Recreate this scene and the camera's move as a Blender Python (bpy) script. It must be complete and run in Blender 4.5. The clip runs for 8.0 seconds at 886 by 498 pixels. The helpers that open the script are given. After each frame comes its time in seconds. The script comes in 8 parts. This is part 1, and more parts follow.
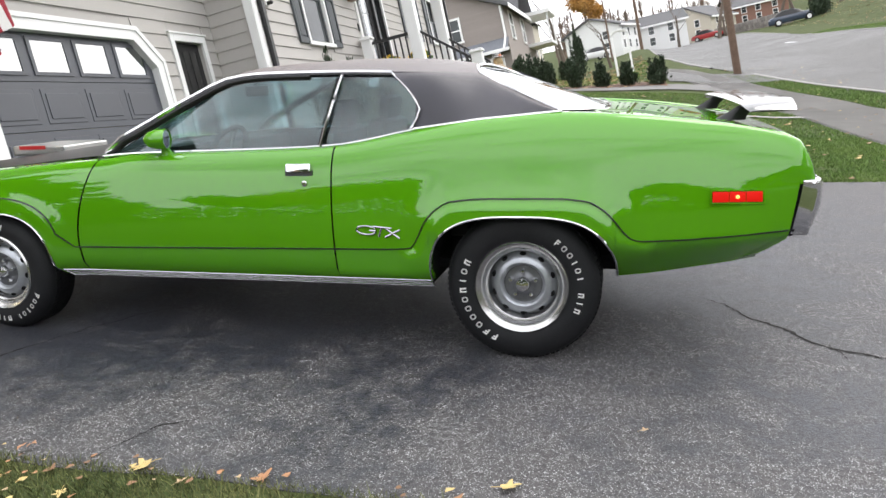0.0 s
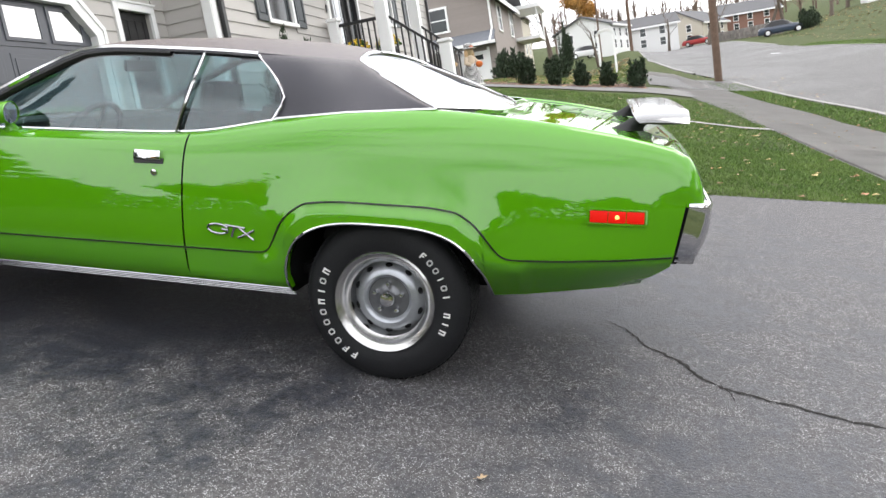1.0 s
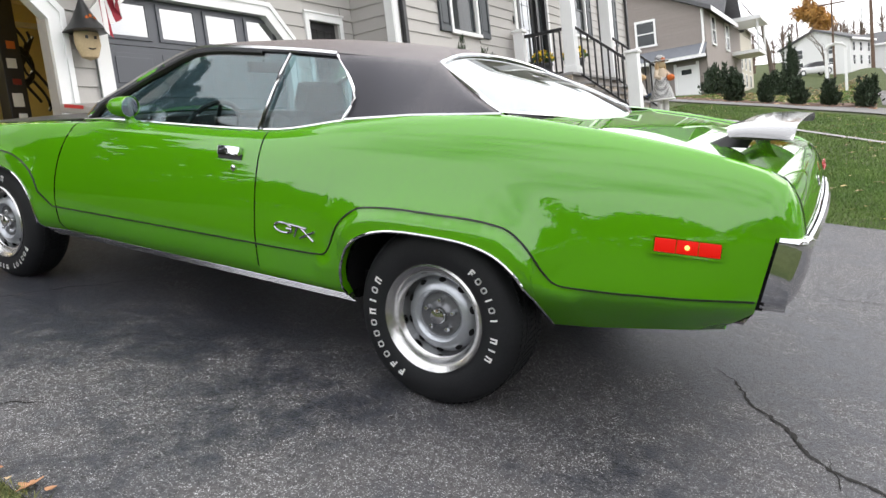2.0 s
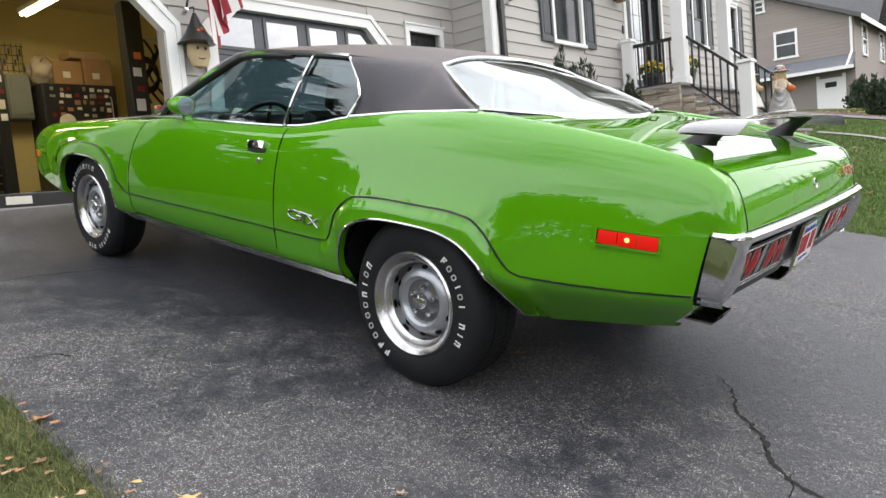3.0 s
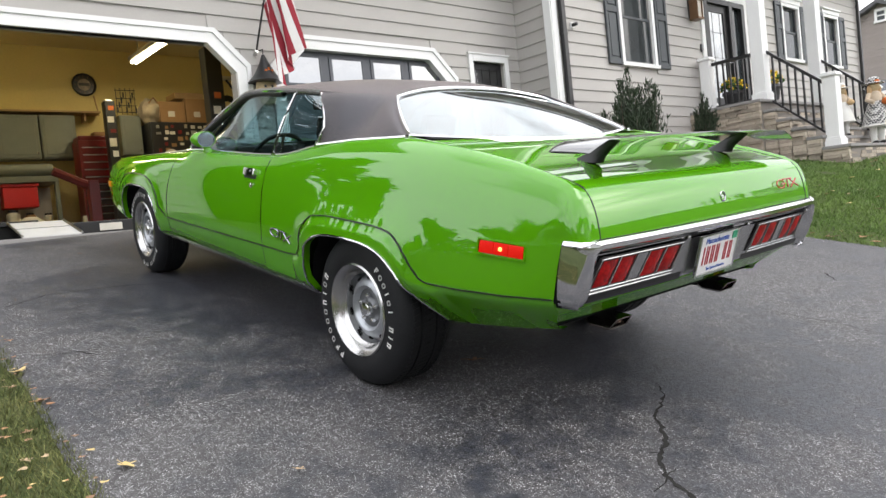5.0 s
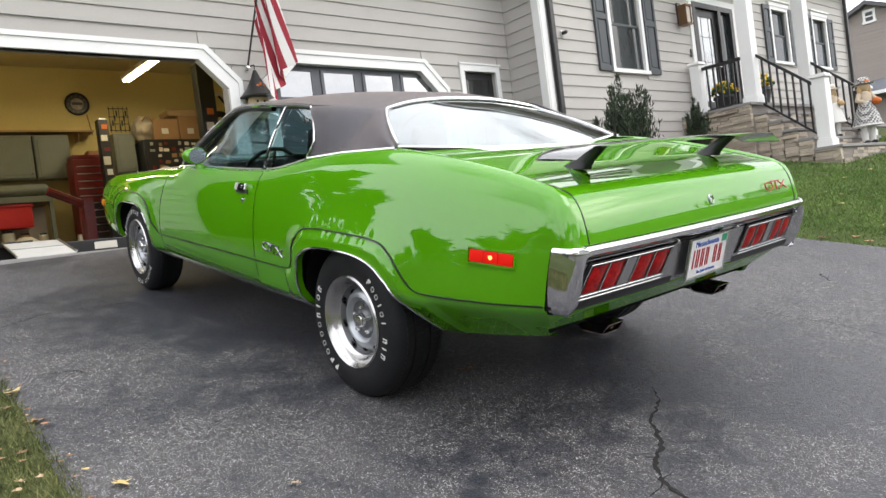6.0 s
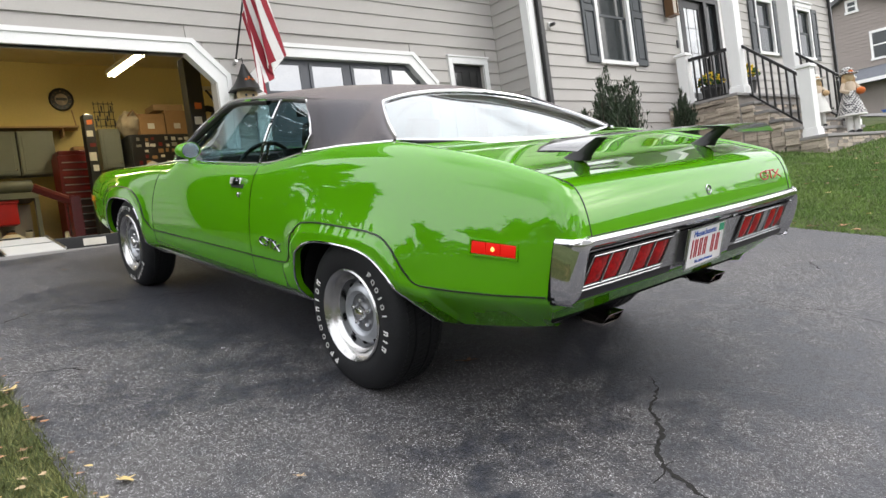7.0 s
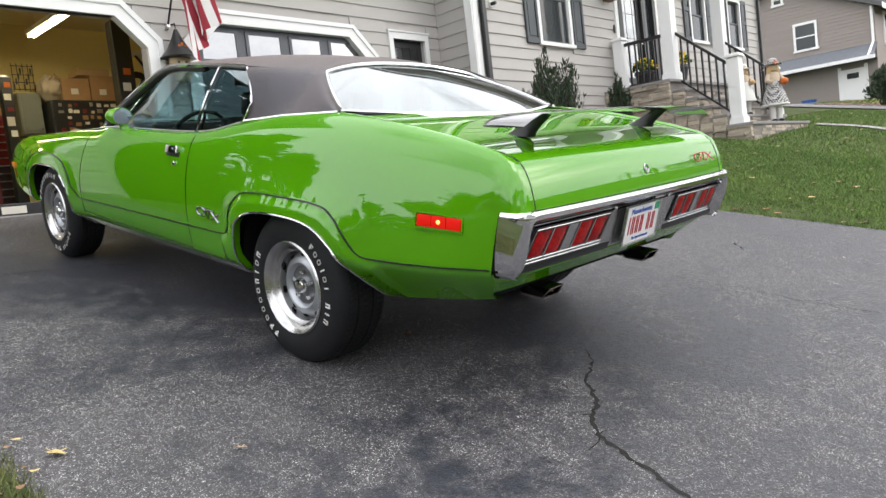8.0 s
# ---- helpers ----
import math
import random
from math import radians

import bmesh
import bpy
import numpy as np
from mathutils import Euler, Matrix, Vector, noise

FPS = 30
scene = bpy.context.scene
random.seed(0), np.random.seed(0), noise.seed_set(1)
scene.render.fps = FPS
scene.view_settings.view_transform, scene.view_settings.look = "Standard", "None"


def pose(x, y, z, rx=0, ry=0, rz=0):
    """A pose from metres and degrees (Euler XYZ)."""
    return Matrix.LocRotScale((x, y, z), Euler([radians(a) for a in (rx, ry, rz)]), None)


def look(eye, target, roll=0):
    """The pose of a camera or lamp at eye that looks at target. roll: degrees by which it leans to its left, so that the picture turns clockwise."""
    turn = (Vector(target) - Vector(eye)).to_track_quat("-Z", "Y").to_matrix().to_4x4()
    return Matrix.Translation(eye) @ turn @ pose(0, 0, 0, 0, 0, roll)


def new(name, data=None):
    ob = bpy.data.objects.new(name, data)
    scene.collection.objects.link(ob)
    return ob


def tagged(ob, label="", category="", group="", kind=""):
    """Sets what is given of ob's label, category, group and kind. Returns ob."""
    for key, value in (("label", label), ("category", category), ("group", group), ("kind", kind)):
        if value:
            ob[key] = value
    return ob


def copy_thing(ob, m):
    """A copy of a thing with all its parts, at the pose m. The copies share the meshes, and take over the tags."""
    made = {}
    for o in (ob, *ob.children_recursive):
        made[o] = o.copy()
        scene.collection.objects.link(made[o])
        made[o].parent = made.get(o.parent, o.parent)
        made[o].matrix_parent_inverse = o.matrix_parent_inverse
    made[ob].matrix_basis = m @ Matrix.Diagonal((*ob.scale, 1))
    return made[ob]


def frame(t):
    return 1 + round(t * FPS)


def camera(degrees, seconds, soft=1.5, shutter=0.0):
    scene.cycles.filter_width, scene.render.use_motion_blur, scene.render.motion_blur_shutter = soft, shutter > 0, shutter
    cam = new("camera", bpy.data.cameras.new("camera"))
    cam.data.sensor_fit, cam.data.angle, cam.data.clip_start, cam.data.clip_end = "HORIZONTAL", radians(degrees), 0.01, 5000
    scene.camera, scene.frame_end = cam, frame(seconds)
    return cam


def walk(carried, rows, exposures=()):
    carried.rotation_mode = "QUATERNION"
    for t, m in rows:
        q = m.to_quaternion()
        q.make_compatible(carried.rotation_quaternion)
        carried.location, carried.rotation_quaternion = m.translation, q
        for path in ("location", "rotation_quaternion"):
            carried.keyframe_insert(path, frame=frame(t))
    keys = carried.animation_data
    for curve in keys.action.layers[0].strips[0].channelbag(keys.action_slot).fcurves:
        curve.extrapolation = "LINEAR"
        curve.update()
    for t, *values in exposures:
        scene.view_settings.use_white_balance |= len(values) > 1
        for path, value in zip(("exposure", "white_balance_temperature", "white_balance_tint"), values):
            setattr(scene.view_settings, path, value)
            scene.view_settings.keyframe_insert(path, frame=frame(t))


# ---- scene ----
cam = camera(64.0, 8.0, soft=1.5, shutter=0.0)
PATH = [
    (0, (0.693, -4.0, 1.057), (0.107, -2.113, 0.744), -12.8),
    (0.5, (0.93, -3.83, 1.003), (0.376, -1.942, 0.647), -13.0),
    (1, (1.091, -3.551, 0.989), (0.548, -1.658, 0.639), -9.3),
    (1.5, (1.292, -3.296, 0.92), (0.286, -1.587, 0.665), -7.0),
    (1.7, (1.365, -3.204, 0.912), (0.343, -1.503, 0.669), -6.4),
    (2.8, (1.912, -3.056, 0.783), (0.681, -1.492, 0.592), -6.5),
    (3, (2.024, -2.951, 0.76), (0.703, -1.459, 0.592), -5.2),
    (3.5, (2.271, -2.859, 0.732), (0.925, -1.392, 0.549), -7.0),
    (4, (2.481, -2.836, 0.671), (1.166, -1.337, 0.516), -6.1),
    (4.5, (2.651, -2.733, 0.656), (1.234, -1.327, 0.526), -5.2),
    (4.7, (2.704, -2.664, 0.654), (1.193, -1.359, 0.545), -4.6),
    (5.8, (2.779, -2.63, 0.654), (1.239, -1.355, 0.629), -7.4),
    (6, (2.773, -2.629, 0.65), (1.238, -1.348, 0.611), -7.3),
    (6.5, (2.757, -2.65, 0.653), (1.239, -1.35, 0.582), -7.7),
    (7, (2.744, -2.675, 0.654), (1.231, -1.368, 0.591), -7.9),
    (7.5, (2.745, -2.708, 0.649), (1.244, -1.389, 0.556), -8.7),
    (8, (2.728, -2.712, 0.638), (1.338, -1.282, 0.492), -6.7),
]
walk(cam, [(t, look(eye, target, roll)) for t, eye, target, roll in PATH], exposures=[(0, 0.10), (1.0, 0.18), (1.7, 0.12), (3.0, 0.0), (4.0, 0.06), (8.0, 0.03)])

# light: a bright overcast afternoon sky with a soft low sun
world = bpy.data.worlds.new("sky")
scene.world = world
world.use_nodes = True
wn, wl = world.node_tree.nodes, world.node_tree.links
wn.clear()
w_out = wn.new("ShaderNodeOutputWorld")
w_bg = wn.new("ShaderNodeBackground")
w_sky = wn.new("ShaderNodeTexSky")
w_sky.sky_type = "NISHITA"
w_sky.sun_disc = False
w_sky.sun_elevation = radians(30)
w_sky.sun_rotation = radians(40)
w_sky.air_density, w_sky.dust_density, w_sky.ozone_density = 1.0, 3.0, 1.0
w_hsv = wn.new("ShaderNodeHueSaturation")
w_hsv.inputs["Saturation"].default_value = 0.35
w_hsv.inputs["Value"].default_value = 1.0
w_cloud = wn.new("ShaderNodeTexNoise")
w_cloud.inputs["Scale"].default_value = 2.2
w_cloud.inputs["Detail"].default_value = 6
w_cloud.inputs["Roughness"].default_value = 0.6
w_coord = wn.new("ShaderNodeTexCoord")
w_map = wn.new("ShaderNodeMapping")
w_map.inputs["Scale"].default_value = (1, 1, 2.6)
w_ramp = wn.new("ShaderNodeValToRGB")
w_ramp.color_ramp.elements[0].position = 0.22
w_ramp.color_ramp.elements[1].position = 0.50
w_mix = wn.new("ShaderNodeMix")
w_mix.data_type = "RGBA"
w_mix.inputs["B"].default_value = (12.4, 12.5, 13.0, 1)
wl.new(w_coord.outputs["Generated"], w_map.inputs["Vector"])
wl.new(w_map.outputs["Vector"], w_cloud.inputs["Vector"])
wl.new(w_cloud.outputs["Fac"], w_ramp.inputs["Fac"])
wl.new(w_ramp.outputs["Color"], w_mix.inputs["Factor"])
wl.new(w_sky.outputs["Color"], w_hsv.inputs["Color"])
wl.new(w_hsv.outputs["Color"], w_mix.inputs["A"])
wl.new(w_mix.outputs["Result"], w_bg.inputs["Color"])
wl.new(w_bg.outputs["Background"], w_out.inputs["Surface"])
w_bg.inputs["Strength"].default_value = 0.178
sun = new("sun", bpy.data.lights.new("sun", "SUN"))
sun.data.energy, sun.data.angle, sun.data.color = 1.25, radians(35), (1.0, 0.96, 0.91)
sun.matrix_world = look((5, 4, 8), (0, 0, 0))
scene.view_settings.exposure = 0.0


# ---- materials ----
def mat(name, color, rough=0.6, metal=0.0, var=0.12, scale=6.0, fine=60.0, bump=0.0, bump_scale=None, coat=0.0, spec=0.5, rand=0.0, tint=None, coat_rough=0.03):
    """A principled surface whose colour varies at two scales, with optional relief."""
    m = bpy.data.materials.new(name)
    m.use_nodes = True
    n, l = m.node_tree.nodes, m.node_tree.links
    b = n["Principled BSDF"]
    b.inputs["Roughness"].default_value = rough
    b.inputs["Metallic"].default_value = metal
    b.inputs["Specular IOR Level"].default_value = spec
    b.inputs["Coat Weight"].default_value = coat
    b.inputs["Coat Roughness"].default_value = coat_rough
    tc = n.new("ShaderNodeTexCoord")
    big, small = n.new("ShaderNodeTexNoise"), n.new("ShaderNodeTexNoise")
    big.inputs["Scale"].default_value, small.inputs["Scale"].default_value = scale, fine
    big.inputs["Detail"].default_value = 5
    small.inputs["Detail"].default_value = 3
    l.new(tc.outputs["Object"], big.inputs["Vector"])
    l.new(tc.outputs["Object"], small.inputs["Vector"])
    add = n.new("ShaderNodeMath")
    add.operation = "ADD"
    l.new(big.outputs["Fac"], add.inputs[0])
    l.new(small.outputs["Fac"], add.inputs[1])
    mr = n.new("ShaderNodeMapRange")
    mr.inputs["From Min"].default_value, mr.inputs["From Max"].default_value = 0.6, 1.4
    mr.inputs["To Min"].default_value, mr.inputs["To Max"].default_value = 0.0, 1.0
    l.new(add.outputs[0], mr.inputs["Value"])
    mix = n.new("ShaderNodeMix")
    mix.data_type = "RGBA"
    lo = [max(0.0, c * (1 - var)) for c in color]
    hi = [min(1.0, c * (1 + var)) for c in (tint or color)]
    mix.inputs["A"].default_value, mix.inputs["B"].default_value = (*lo, 1), (*hi, 1)
    l.new(mr.outputs["Result"], mix.inputs["Factor"])
    col = mix.outputs["Result"]
    if rand:
        oi = n.new("ShaderNodeObjectInfo")
        gi = n.new("ShaderNodeNewGeometry")
        sm = n.new("ShaderNodeMath")
        sm.operation = "ADD"
        l.new(oi.outputs["Random"], sm.inputs[0])
        l.new(gi.outputs["Random Per Island"], sm.inputs[1])
        fr = n.new("ShaderNodeMath")
        fr.operation = "FRACT"
        l.new(sm.outputs[0], fr.inputs[0])
        r2 = n.new("ShaderNodeMapRange")
        r2.inputs["To Min"].default_value, r2.inputs["To Max"].default_value = 1 - rand, 1 + rand
        l.new(fr.outputs[0], r2.inputs["Value"])
        hs = n.new("ShaderNodeHueSaturation")
        l.new(r2.outputs["Result"], hs.inputs["Value"])
        l.new(col, hs.inputs["Color"])
        col = hs.outputs["Color"]
    l.new(col, b.inputs["Base Color"])
    if bump:
        bn = n.new("ShaderNodeBump")
        bn.inputs["Strength"].default_value = bump
        bn.inputs["Distance"].default_value = 0.01
        bt = small
        if bump_scale:
            bt = n.new("ShaderNodeTexNoise")
            bt.inputs["Scale"].default_value = bump_scale
            bt.inputs["Detail"].default_value = 4
            l.new(tc.outputs["Object"], bt.inputs["Vector"])
        l.new(bt.outputs["Fac"], bn.inputs["Height"])
        l.new(bn.outputs["Normal"], b.inputs["Normal"])
    return m


def glow(name, color, strength):
    m = bpy.data.materials.new(name)
    m.use_nodes = True
    b = m.node_tree.nodes["Principled BSDF"]
    b.inputs["Base Color"].default_value = (*color, 1)
    b.inputs["Emission Color"].default_value = (*color, 1)
    b.inputs["Emission Strength"].default_value = strength
    return m


def glass(name, color=(0.9, 0.95, 0.93), rough=0.0):
    m = bpy.data.materials.new(name)
    m.use_nodes = True
    b = m.node_tree.nodes["Principled BSDF"]
    b.inputs["Base Color"].default_value = (*color, 1)
    b.inputs["Roughness"].default_value = rough
    b.inputs["Transmission Weight"].default_value = 1.0
    b.inputs["IOR"].default_value = 1.55
    return m


M_green = mat("lime_green_car_paint", (0.080, 0.298, 0.003), rough=0.5, var=0.03, scale=2, fine=900, coat=1.0, spec=0.0, coat_rough=0.012)
M_green.node_tree.nodes["Principled BSDF"].inputs["Coat IOR"].default_value = 1.68
M_stripe = mat("black_stripe", (0.012, 0.014, 0.012), rough=0.3, var=0.1)
M_vinyl = mat("black_vinyl", (0.036, 0.035, 0.047), rough=0.38, var=0.25, scale=4, fine=300, bump=0.25, bump_scale=420)
vb = M_vinyl.node_tree.nodes["Principled BSDF"]
vb.inputs["Sheen Weight"].default_value, vb.inputs["Sheen Roughness"].default_value = 0.38, 0.4
vb.inputs["Sheen Tint"].default_value = (1.0, 0.80, 0.68, 1)
M_chrome = mat("chrome", (0.68, 0.68, 0.69), rough=0.07, metal=1.0, var=0.05)
M_steel = mat("brushed_wheel_steel", (0.55, 0.55, 0.54), rough=0.28, metal=0.9, var=0.1)
M_rubber = mat("tyre_rubber", (0.013, 0.0135, 0.015), rough=0.62, var=0.25, scale=9, fine=120, bump=0.1, spec=0.25)
M_white = mat("white_lettering", (0.75, 0.75, 0.73), rough=0.55, var=0.06)
M_gloss = mat("gloss_black", (0.012, 0.012, 0.013), rough=0.2, var=0.1, coat=1.0, coat_rough=0.08)
M_gloss.node_tree.nodes["Principled BSDF"].inputs["Coat IOR"].default_value = 2.2
M_ring = mat("polished_rim_metal", (0.56, 0.555, 0.55), rough=0.24, metal=1.0, var=0.06)
M_black = mat("satin_black", (0.008, 0.008, 0.009), rough=0.38, var=0.2)
M_matte = mat("matte_black_underside", (0.006, 0.006, 0.007), rough=0.9, spec=0.2, var=0.3)
M_seat = mat("black_seat_vinyl", (0.02, 0.02, 0.022), rough=0.5, var=0.2, bump=0.15)
M_greypanel = mat("grey_tail_panel", (0.42, 0.42, 0.43), rough=0.25, metal=0.95, var=0.08)
M_redlens = mat("red_lens", (0.27, 0.004, 0.004), rough=0.22, var=0.8, scale=22, fine=90, coat=0.15, spec=0.2)
M_amber = mat("amber_lens", (0.8, 0.25, 0.02), rough=0.15, var=0.1, coat=1.0)
M_redbadge = mat("red_badge", (0.5, 0.02, 0.02), rough=0.3, var=0.05)
M_bulb = glow("lit_marker_bulb", (1.0, 0.35, 0.08), 3.0)
M_redlit = glow("lit_red_lens", (0.60, 0.006, 0.001), 0.26)
M_redlit.node_tree.nodes["Principled BSDF"].inputs["Specular IOR Level"].default_value = 0.15
M_carglass = glass("tinted_car_glass", (0.53, 0.70, 0.73))
M_carglass.node_tree.nodes["Principled BSDF"].inputs["IOR"].default_value = 1.6
M_rearglass = glass("tinted_rear_glass", (0.45, 0.55, 0.56))
M_rearglass.node_tree.nodes["Principled BSDF"].inputs["IOR"].default_value = 3.0
M_dullchrome = mat("dull_chrome", (0.42, 0.42, 0.43), rough=0.16, metal=1.0, var=0.1)
M_hubplate = mat("hub_plate_grey", (0.16, 0.165, 0.175), rough=0.35, metal=0.6, var=0.15)
M_rimgrey = mat("rim_silver_paint", (0.42, 0.44, 0.47), rough=0.3, metal=0.65, var=0.1)
M_pane = glass("window_glass", (0.9, 0.94, 0.93))
M_siding = mat("greige_siding", (0.435, 0.415, 0.392), rough=0.62, var=0.035, scale=1.3, fine=40, bump=0.04, rand=0.02)
M_trim = mat("white_trim_paint", (0.80, 0.80, 0.79), rough=0.45, var=0.03, scale=2, fine=50)
M_gdoor = mat("slate_garage_door_paint", (0.085, 0.09, 0.105), rough=0.45, var=0.06, scale=2, fine=60)
M_shutter = mat("dark_slate_shutter", (0.055, 0.063, 0.07), rough=0.5, var=0.08)
M_blackpaint = mat("black_paint", (0.016, 0.016, 0.017), rough=0.4, var=0.15)
M_roof = mat("asphalt_shingle", (0.10, 0.10, 0.105), rough=0.9, var=0.2, rand=0.12)
M_lawn = mat("lawn_soil_and_grass", (0.040, 0.072, 0.020), rough=0.97, var=0.4, scale=1.6, fine=55, bump=0.8, tint=(0.068, 0.076, 0.030), spec=0.15)
M_conc = mat("pale_concrete", (0.30, 0.29, 0.28), rough=0.85, var=0.12, scale=2, fine=70, bump=0.2)


# ---- helpers ----
def link_mesh(name, bm, material):
    me = bpy.data.meshes.new(name)
    bm.to_mesh(me)
    bm.free()
    for m in material if isinstance(material, (list, tuple)) else [material]:
        me.materials.append(m)
    return me


def part(name, bm, material, parent=None, label="", smooth=False, at=None):
    me = link_mesh(name, bm, material)
    if smooth:
        me.polygons.foreach_set("use_smooth", [True] * len(me.polygons))
        me.set_sharp_from_angle(angle=radians(38))
    ob = new(name, me)
    if at is not None:
        ob.matrix_basis = at
    if parent is not None:
        ob.parent = parent
    if label:
        ob["label"] = label
    return ob


def thing(name, label, category, m=None, group="", kind=""):
    ob = new(name)
    ob.empty_display_size = 0.1
    if m is not None:
        ob.matrix_basis = m
    return tagged(ob, label, category, group, kind)


def box(bm, x0, x1, y0, y1, z0, z1, bevel=0.0, m=None):
    x0, x1, y0, y1, z0, z1 = min(x0, x1), max(x0, x1), min(y0, y1), max(y0, y1), min(z0, z1), max(z0, z1)
    vs = [bm.verts.new((x, y, z)) for x in (x0, x1) for y in (y0, y1) for z in (z0, z1)]
    fs = [bm.faces.new([vs[i] for i in q]) for q in ((0, 1, 3, 2), (4, 6, 7, 5), (0, 4, 5, 1), (2, 3, 7, 6), (0, 2, 6, 4), (1, 5, 7, 3))]
    if bevel:
        es = list({e for f in fs for e in f.edges})
        r = bmesh.ops.bevel(bm, geom=es, offset=bevel, segments=2, affect="EDGES", profile=0.6)
        vs = list({v for f in r["faces"] for v in f.verts} | {v for v in vs if v.is_valid})
    if m is not None:
        bmesh.ops.transform(bm, matrix=m, verts=vs)
    return bm


def boxes(*specs, bevel=0.0):
    bm = bmesh.new()
    for s in specs:
        box(bm, *s, bevel=bevel)
    return bm


def lathe(profile, seg=48, axis="y", bm=None, close=False, caps=True):
    """Turn (radius, along) pairs round an axis."""
    bm = bm or bmesh.new()
    rings = []
    for r, a in profile:
        ring = []
        for k in range(seg):
            c, s = math.cos(2 * math.pi * k / seg), math.sin(2 * math.pi * k / seg)
            p = {"y": (r * c, a, r * s), "z": (r * c, r * s, a), "x": (a, r * c, r * s)}[axis]
            ring.append(bm.verts.new(p))
        rings.append(ring)
    pairs = list(zip(rings, rings[1:])) + ([(rings[-1], rings[0])] if close else [])
    for a, b in pairs:
        for k in range(seg):
            bm.faces.new((a[k], a[(k + 1) % seg], b[(k + 1) % seg], b[k]))
    if not close and caps:
        for ring in (rings[0], rings[-1]):
            if len(set(round(v.co.length, 6) for v in ring)) >= 1 and (ring[0].co - ring[seg // 2].co).length > 1e-4:
                bm.faces.new(ring)
    bmesh.ops.recalc_face_normals(bm, faces=bm.faces)
    return bm


def tube(points, radius, seg=8, bm=None, closed=False):
    """A round bar along points; radius is one number or one a point."""
    bm = bm or bmesh.new()
    pts = [Vector(p) for p in points]
    rings = []
    n = len(pts)
    for i, p in enumerate(pts):
        d = (pts[(i + 1) % n] - pts[i - 1]) if closed else (pts[min(i + 1, n - 1)] - pts[max(i - 1, 0)])
        d.normalize()
        a = d.cross(Vector((0, 0, 1)) if abs(d.z) < 0.9 else Vector((1, 0, 0))).normalized()
        b = d.cross(a)
        r = radius[i] if isinstance(radius, (list, tuple)) else radius
        rings.append([bm.verts.new(p + r * (math.cos(2 * math.pi * k / seg) * a + math.sin(2 * math.pi * k / seg) * b)) for k in range(seg)])
    for a, b in list(zip(rings, rings[1:])) + ([(rings[-1], rings[0])] if closed else []):
        for k in range(seg):
            bm.faces.new((a[k], a[(k + 1) % seg], b[(k + 1) % seg], b[k]))
    if not closed:
        bm.faces.new(rings[0])
        bm.faces.new(rings[-1])
    bmesh.ops.recalc_face_normals(bm, faces=bm.faces)
    return bm


def grid(rows, bm=None, close=False):
    """Quads between rows of points; returns the bmesh."""
    bm = bm or bmesh.new()
    vr = [[bm.verts.new(p) for p in r] for r in rows]
    for a, b in zip(vr, vr[1:]):
        k = len(a)
        for i in range(k if close else k - 1):
            q = (a[i], a[(i + 1) % k], b[(i + 1) % k], b[i])
            bm.faces.new(q)
    return bm


def thicken(bm, t):
    """Give a sheet thickness inward along its normals."""
    bmesh.ops.recalc_face_normals(bm, faces=bm.faces)
    bmesh.ops.solidify(bm, geom=bm.faces[:], thickness=t)
    return bm


def lerp(x, table):
    return float(np.interp(x, [a for a, _ in table], [b for _, b in table]))


def smooth_table(x, table):
    """Cubic interpolation through (x, value) pairs with flat-limited slopes."""
    xs, ys = [a for a, _ in table], [b for _, b in table]
    if x <= xs[0]:
        return ys[0]
    if x >= xs[-1]:
        return ys[-1]
    i = max(k for k in range(len(xs)) if xs[k] <= x)
    i = min(i, len(xs) - 2)

    def slope(k):
        if 0 < k < len(xs) - 1:
            a, b = (ys[k] - ys[k - 1]) / (xs[k] - xs[k - 1]), (ys[k + 1] - ys[k]) / (xs[k + 1] - xs[k])
            return 0.0 if a * b <= 0 else 2 * a * b / (a + b)
        j = min(k, len(xs) - 2)
        return (ys[j + 1] - ys[j]) / (xs[j + 1] - xs[j])

    h = xs[i + 1] - xs[i]
    u = (x - xs[i]) / h
    return (2 * u**3 - 3 * u**2 + 1) * ys[i] + (u**3 - 2 * u**2 + u) * h * slope(i) + (3 * u**2 - 2 * u**3) * ys[i + 1] + (u**3 - u**2) * h * slope(i + 1)


def frange(a, b, n):
    return [a + (b - a) * i / (n - 1) for i in range(n)]
# ---- the ground: one sheet, with driveway, pavement and street laid on it ----
def across(x):
    return smooth_table(x, [(-60, 3.0), (-13, 0.7), (-8, 0.62), (-5.6, 0.96), (-5.0, 0.95), (-4.6, 0.90), (4.0, -0.768), (5.0, -0.95), (6.2, -1.08), (7.2, -1.15), (8, -1.2), (15, -1.15), (16.8, -1.12), (17.8, -1.0), (40, 1.2), (120, 5.0)])


def across_line(x):
    """The driveway keeps one even slope; past it the ground levels out towards the street."""
    return -0.1922 * x if -4.6 < x < 3.5 else across(x)


def height(x, y):
    base = across_line(x) + 0.028 * y + 0.012 * max(0.0, min(y, 26) - 10) + 0.05 * max(0.0, y - 50)
    k = lerp(x, [(-6, 0.6), (-1, 0.55), (3.5, 0.05), (6, 0.0)])
    z = base + k * (1 - math.exp(-max(0.0, y - 4.6) / 5.0))
    if y > 15 and x > -1.5:
        # past the neighbour's walk the street side climbs level with the gardens
        u = min(1.0, (x + 1.5) / 4.0)
        z += u * u * (3 - 2 * u) * smooth_table(y, [(15, 0.0), (20, 0.24), (24, 0.47), (27, 0.68), (36, 1.15), (43, 1.45), (52, 1.6), (75, 1.6), (100, 1.0), (140, 0.0)])
    return z


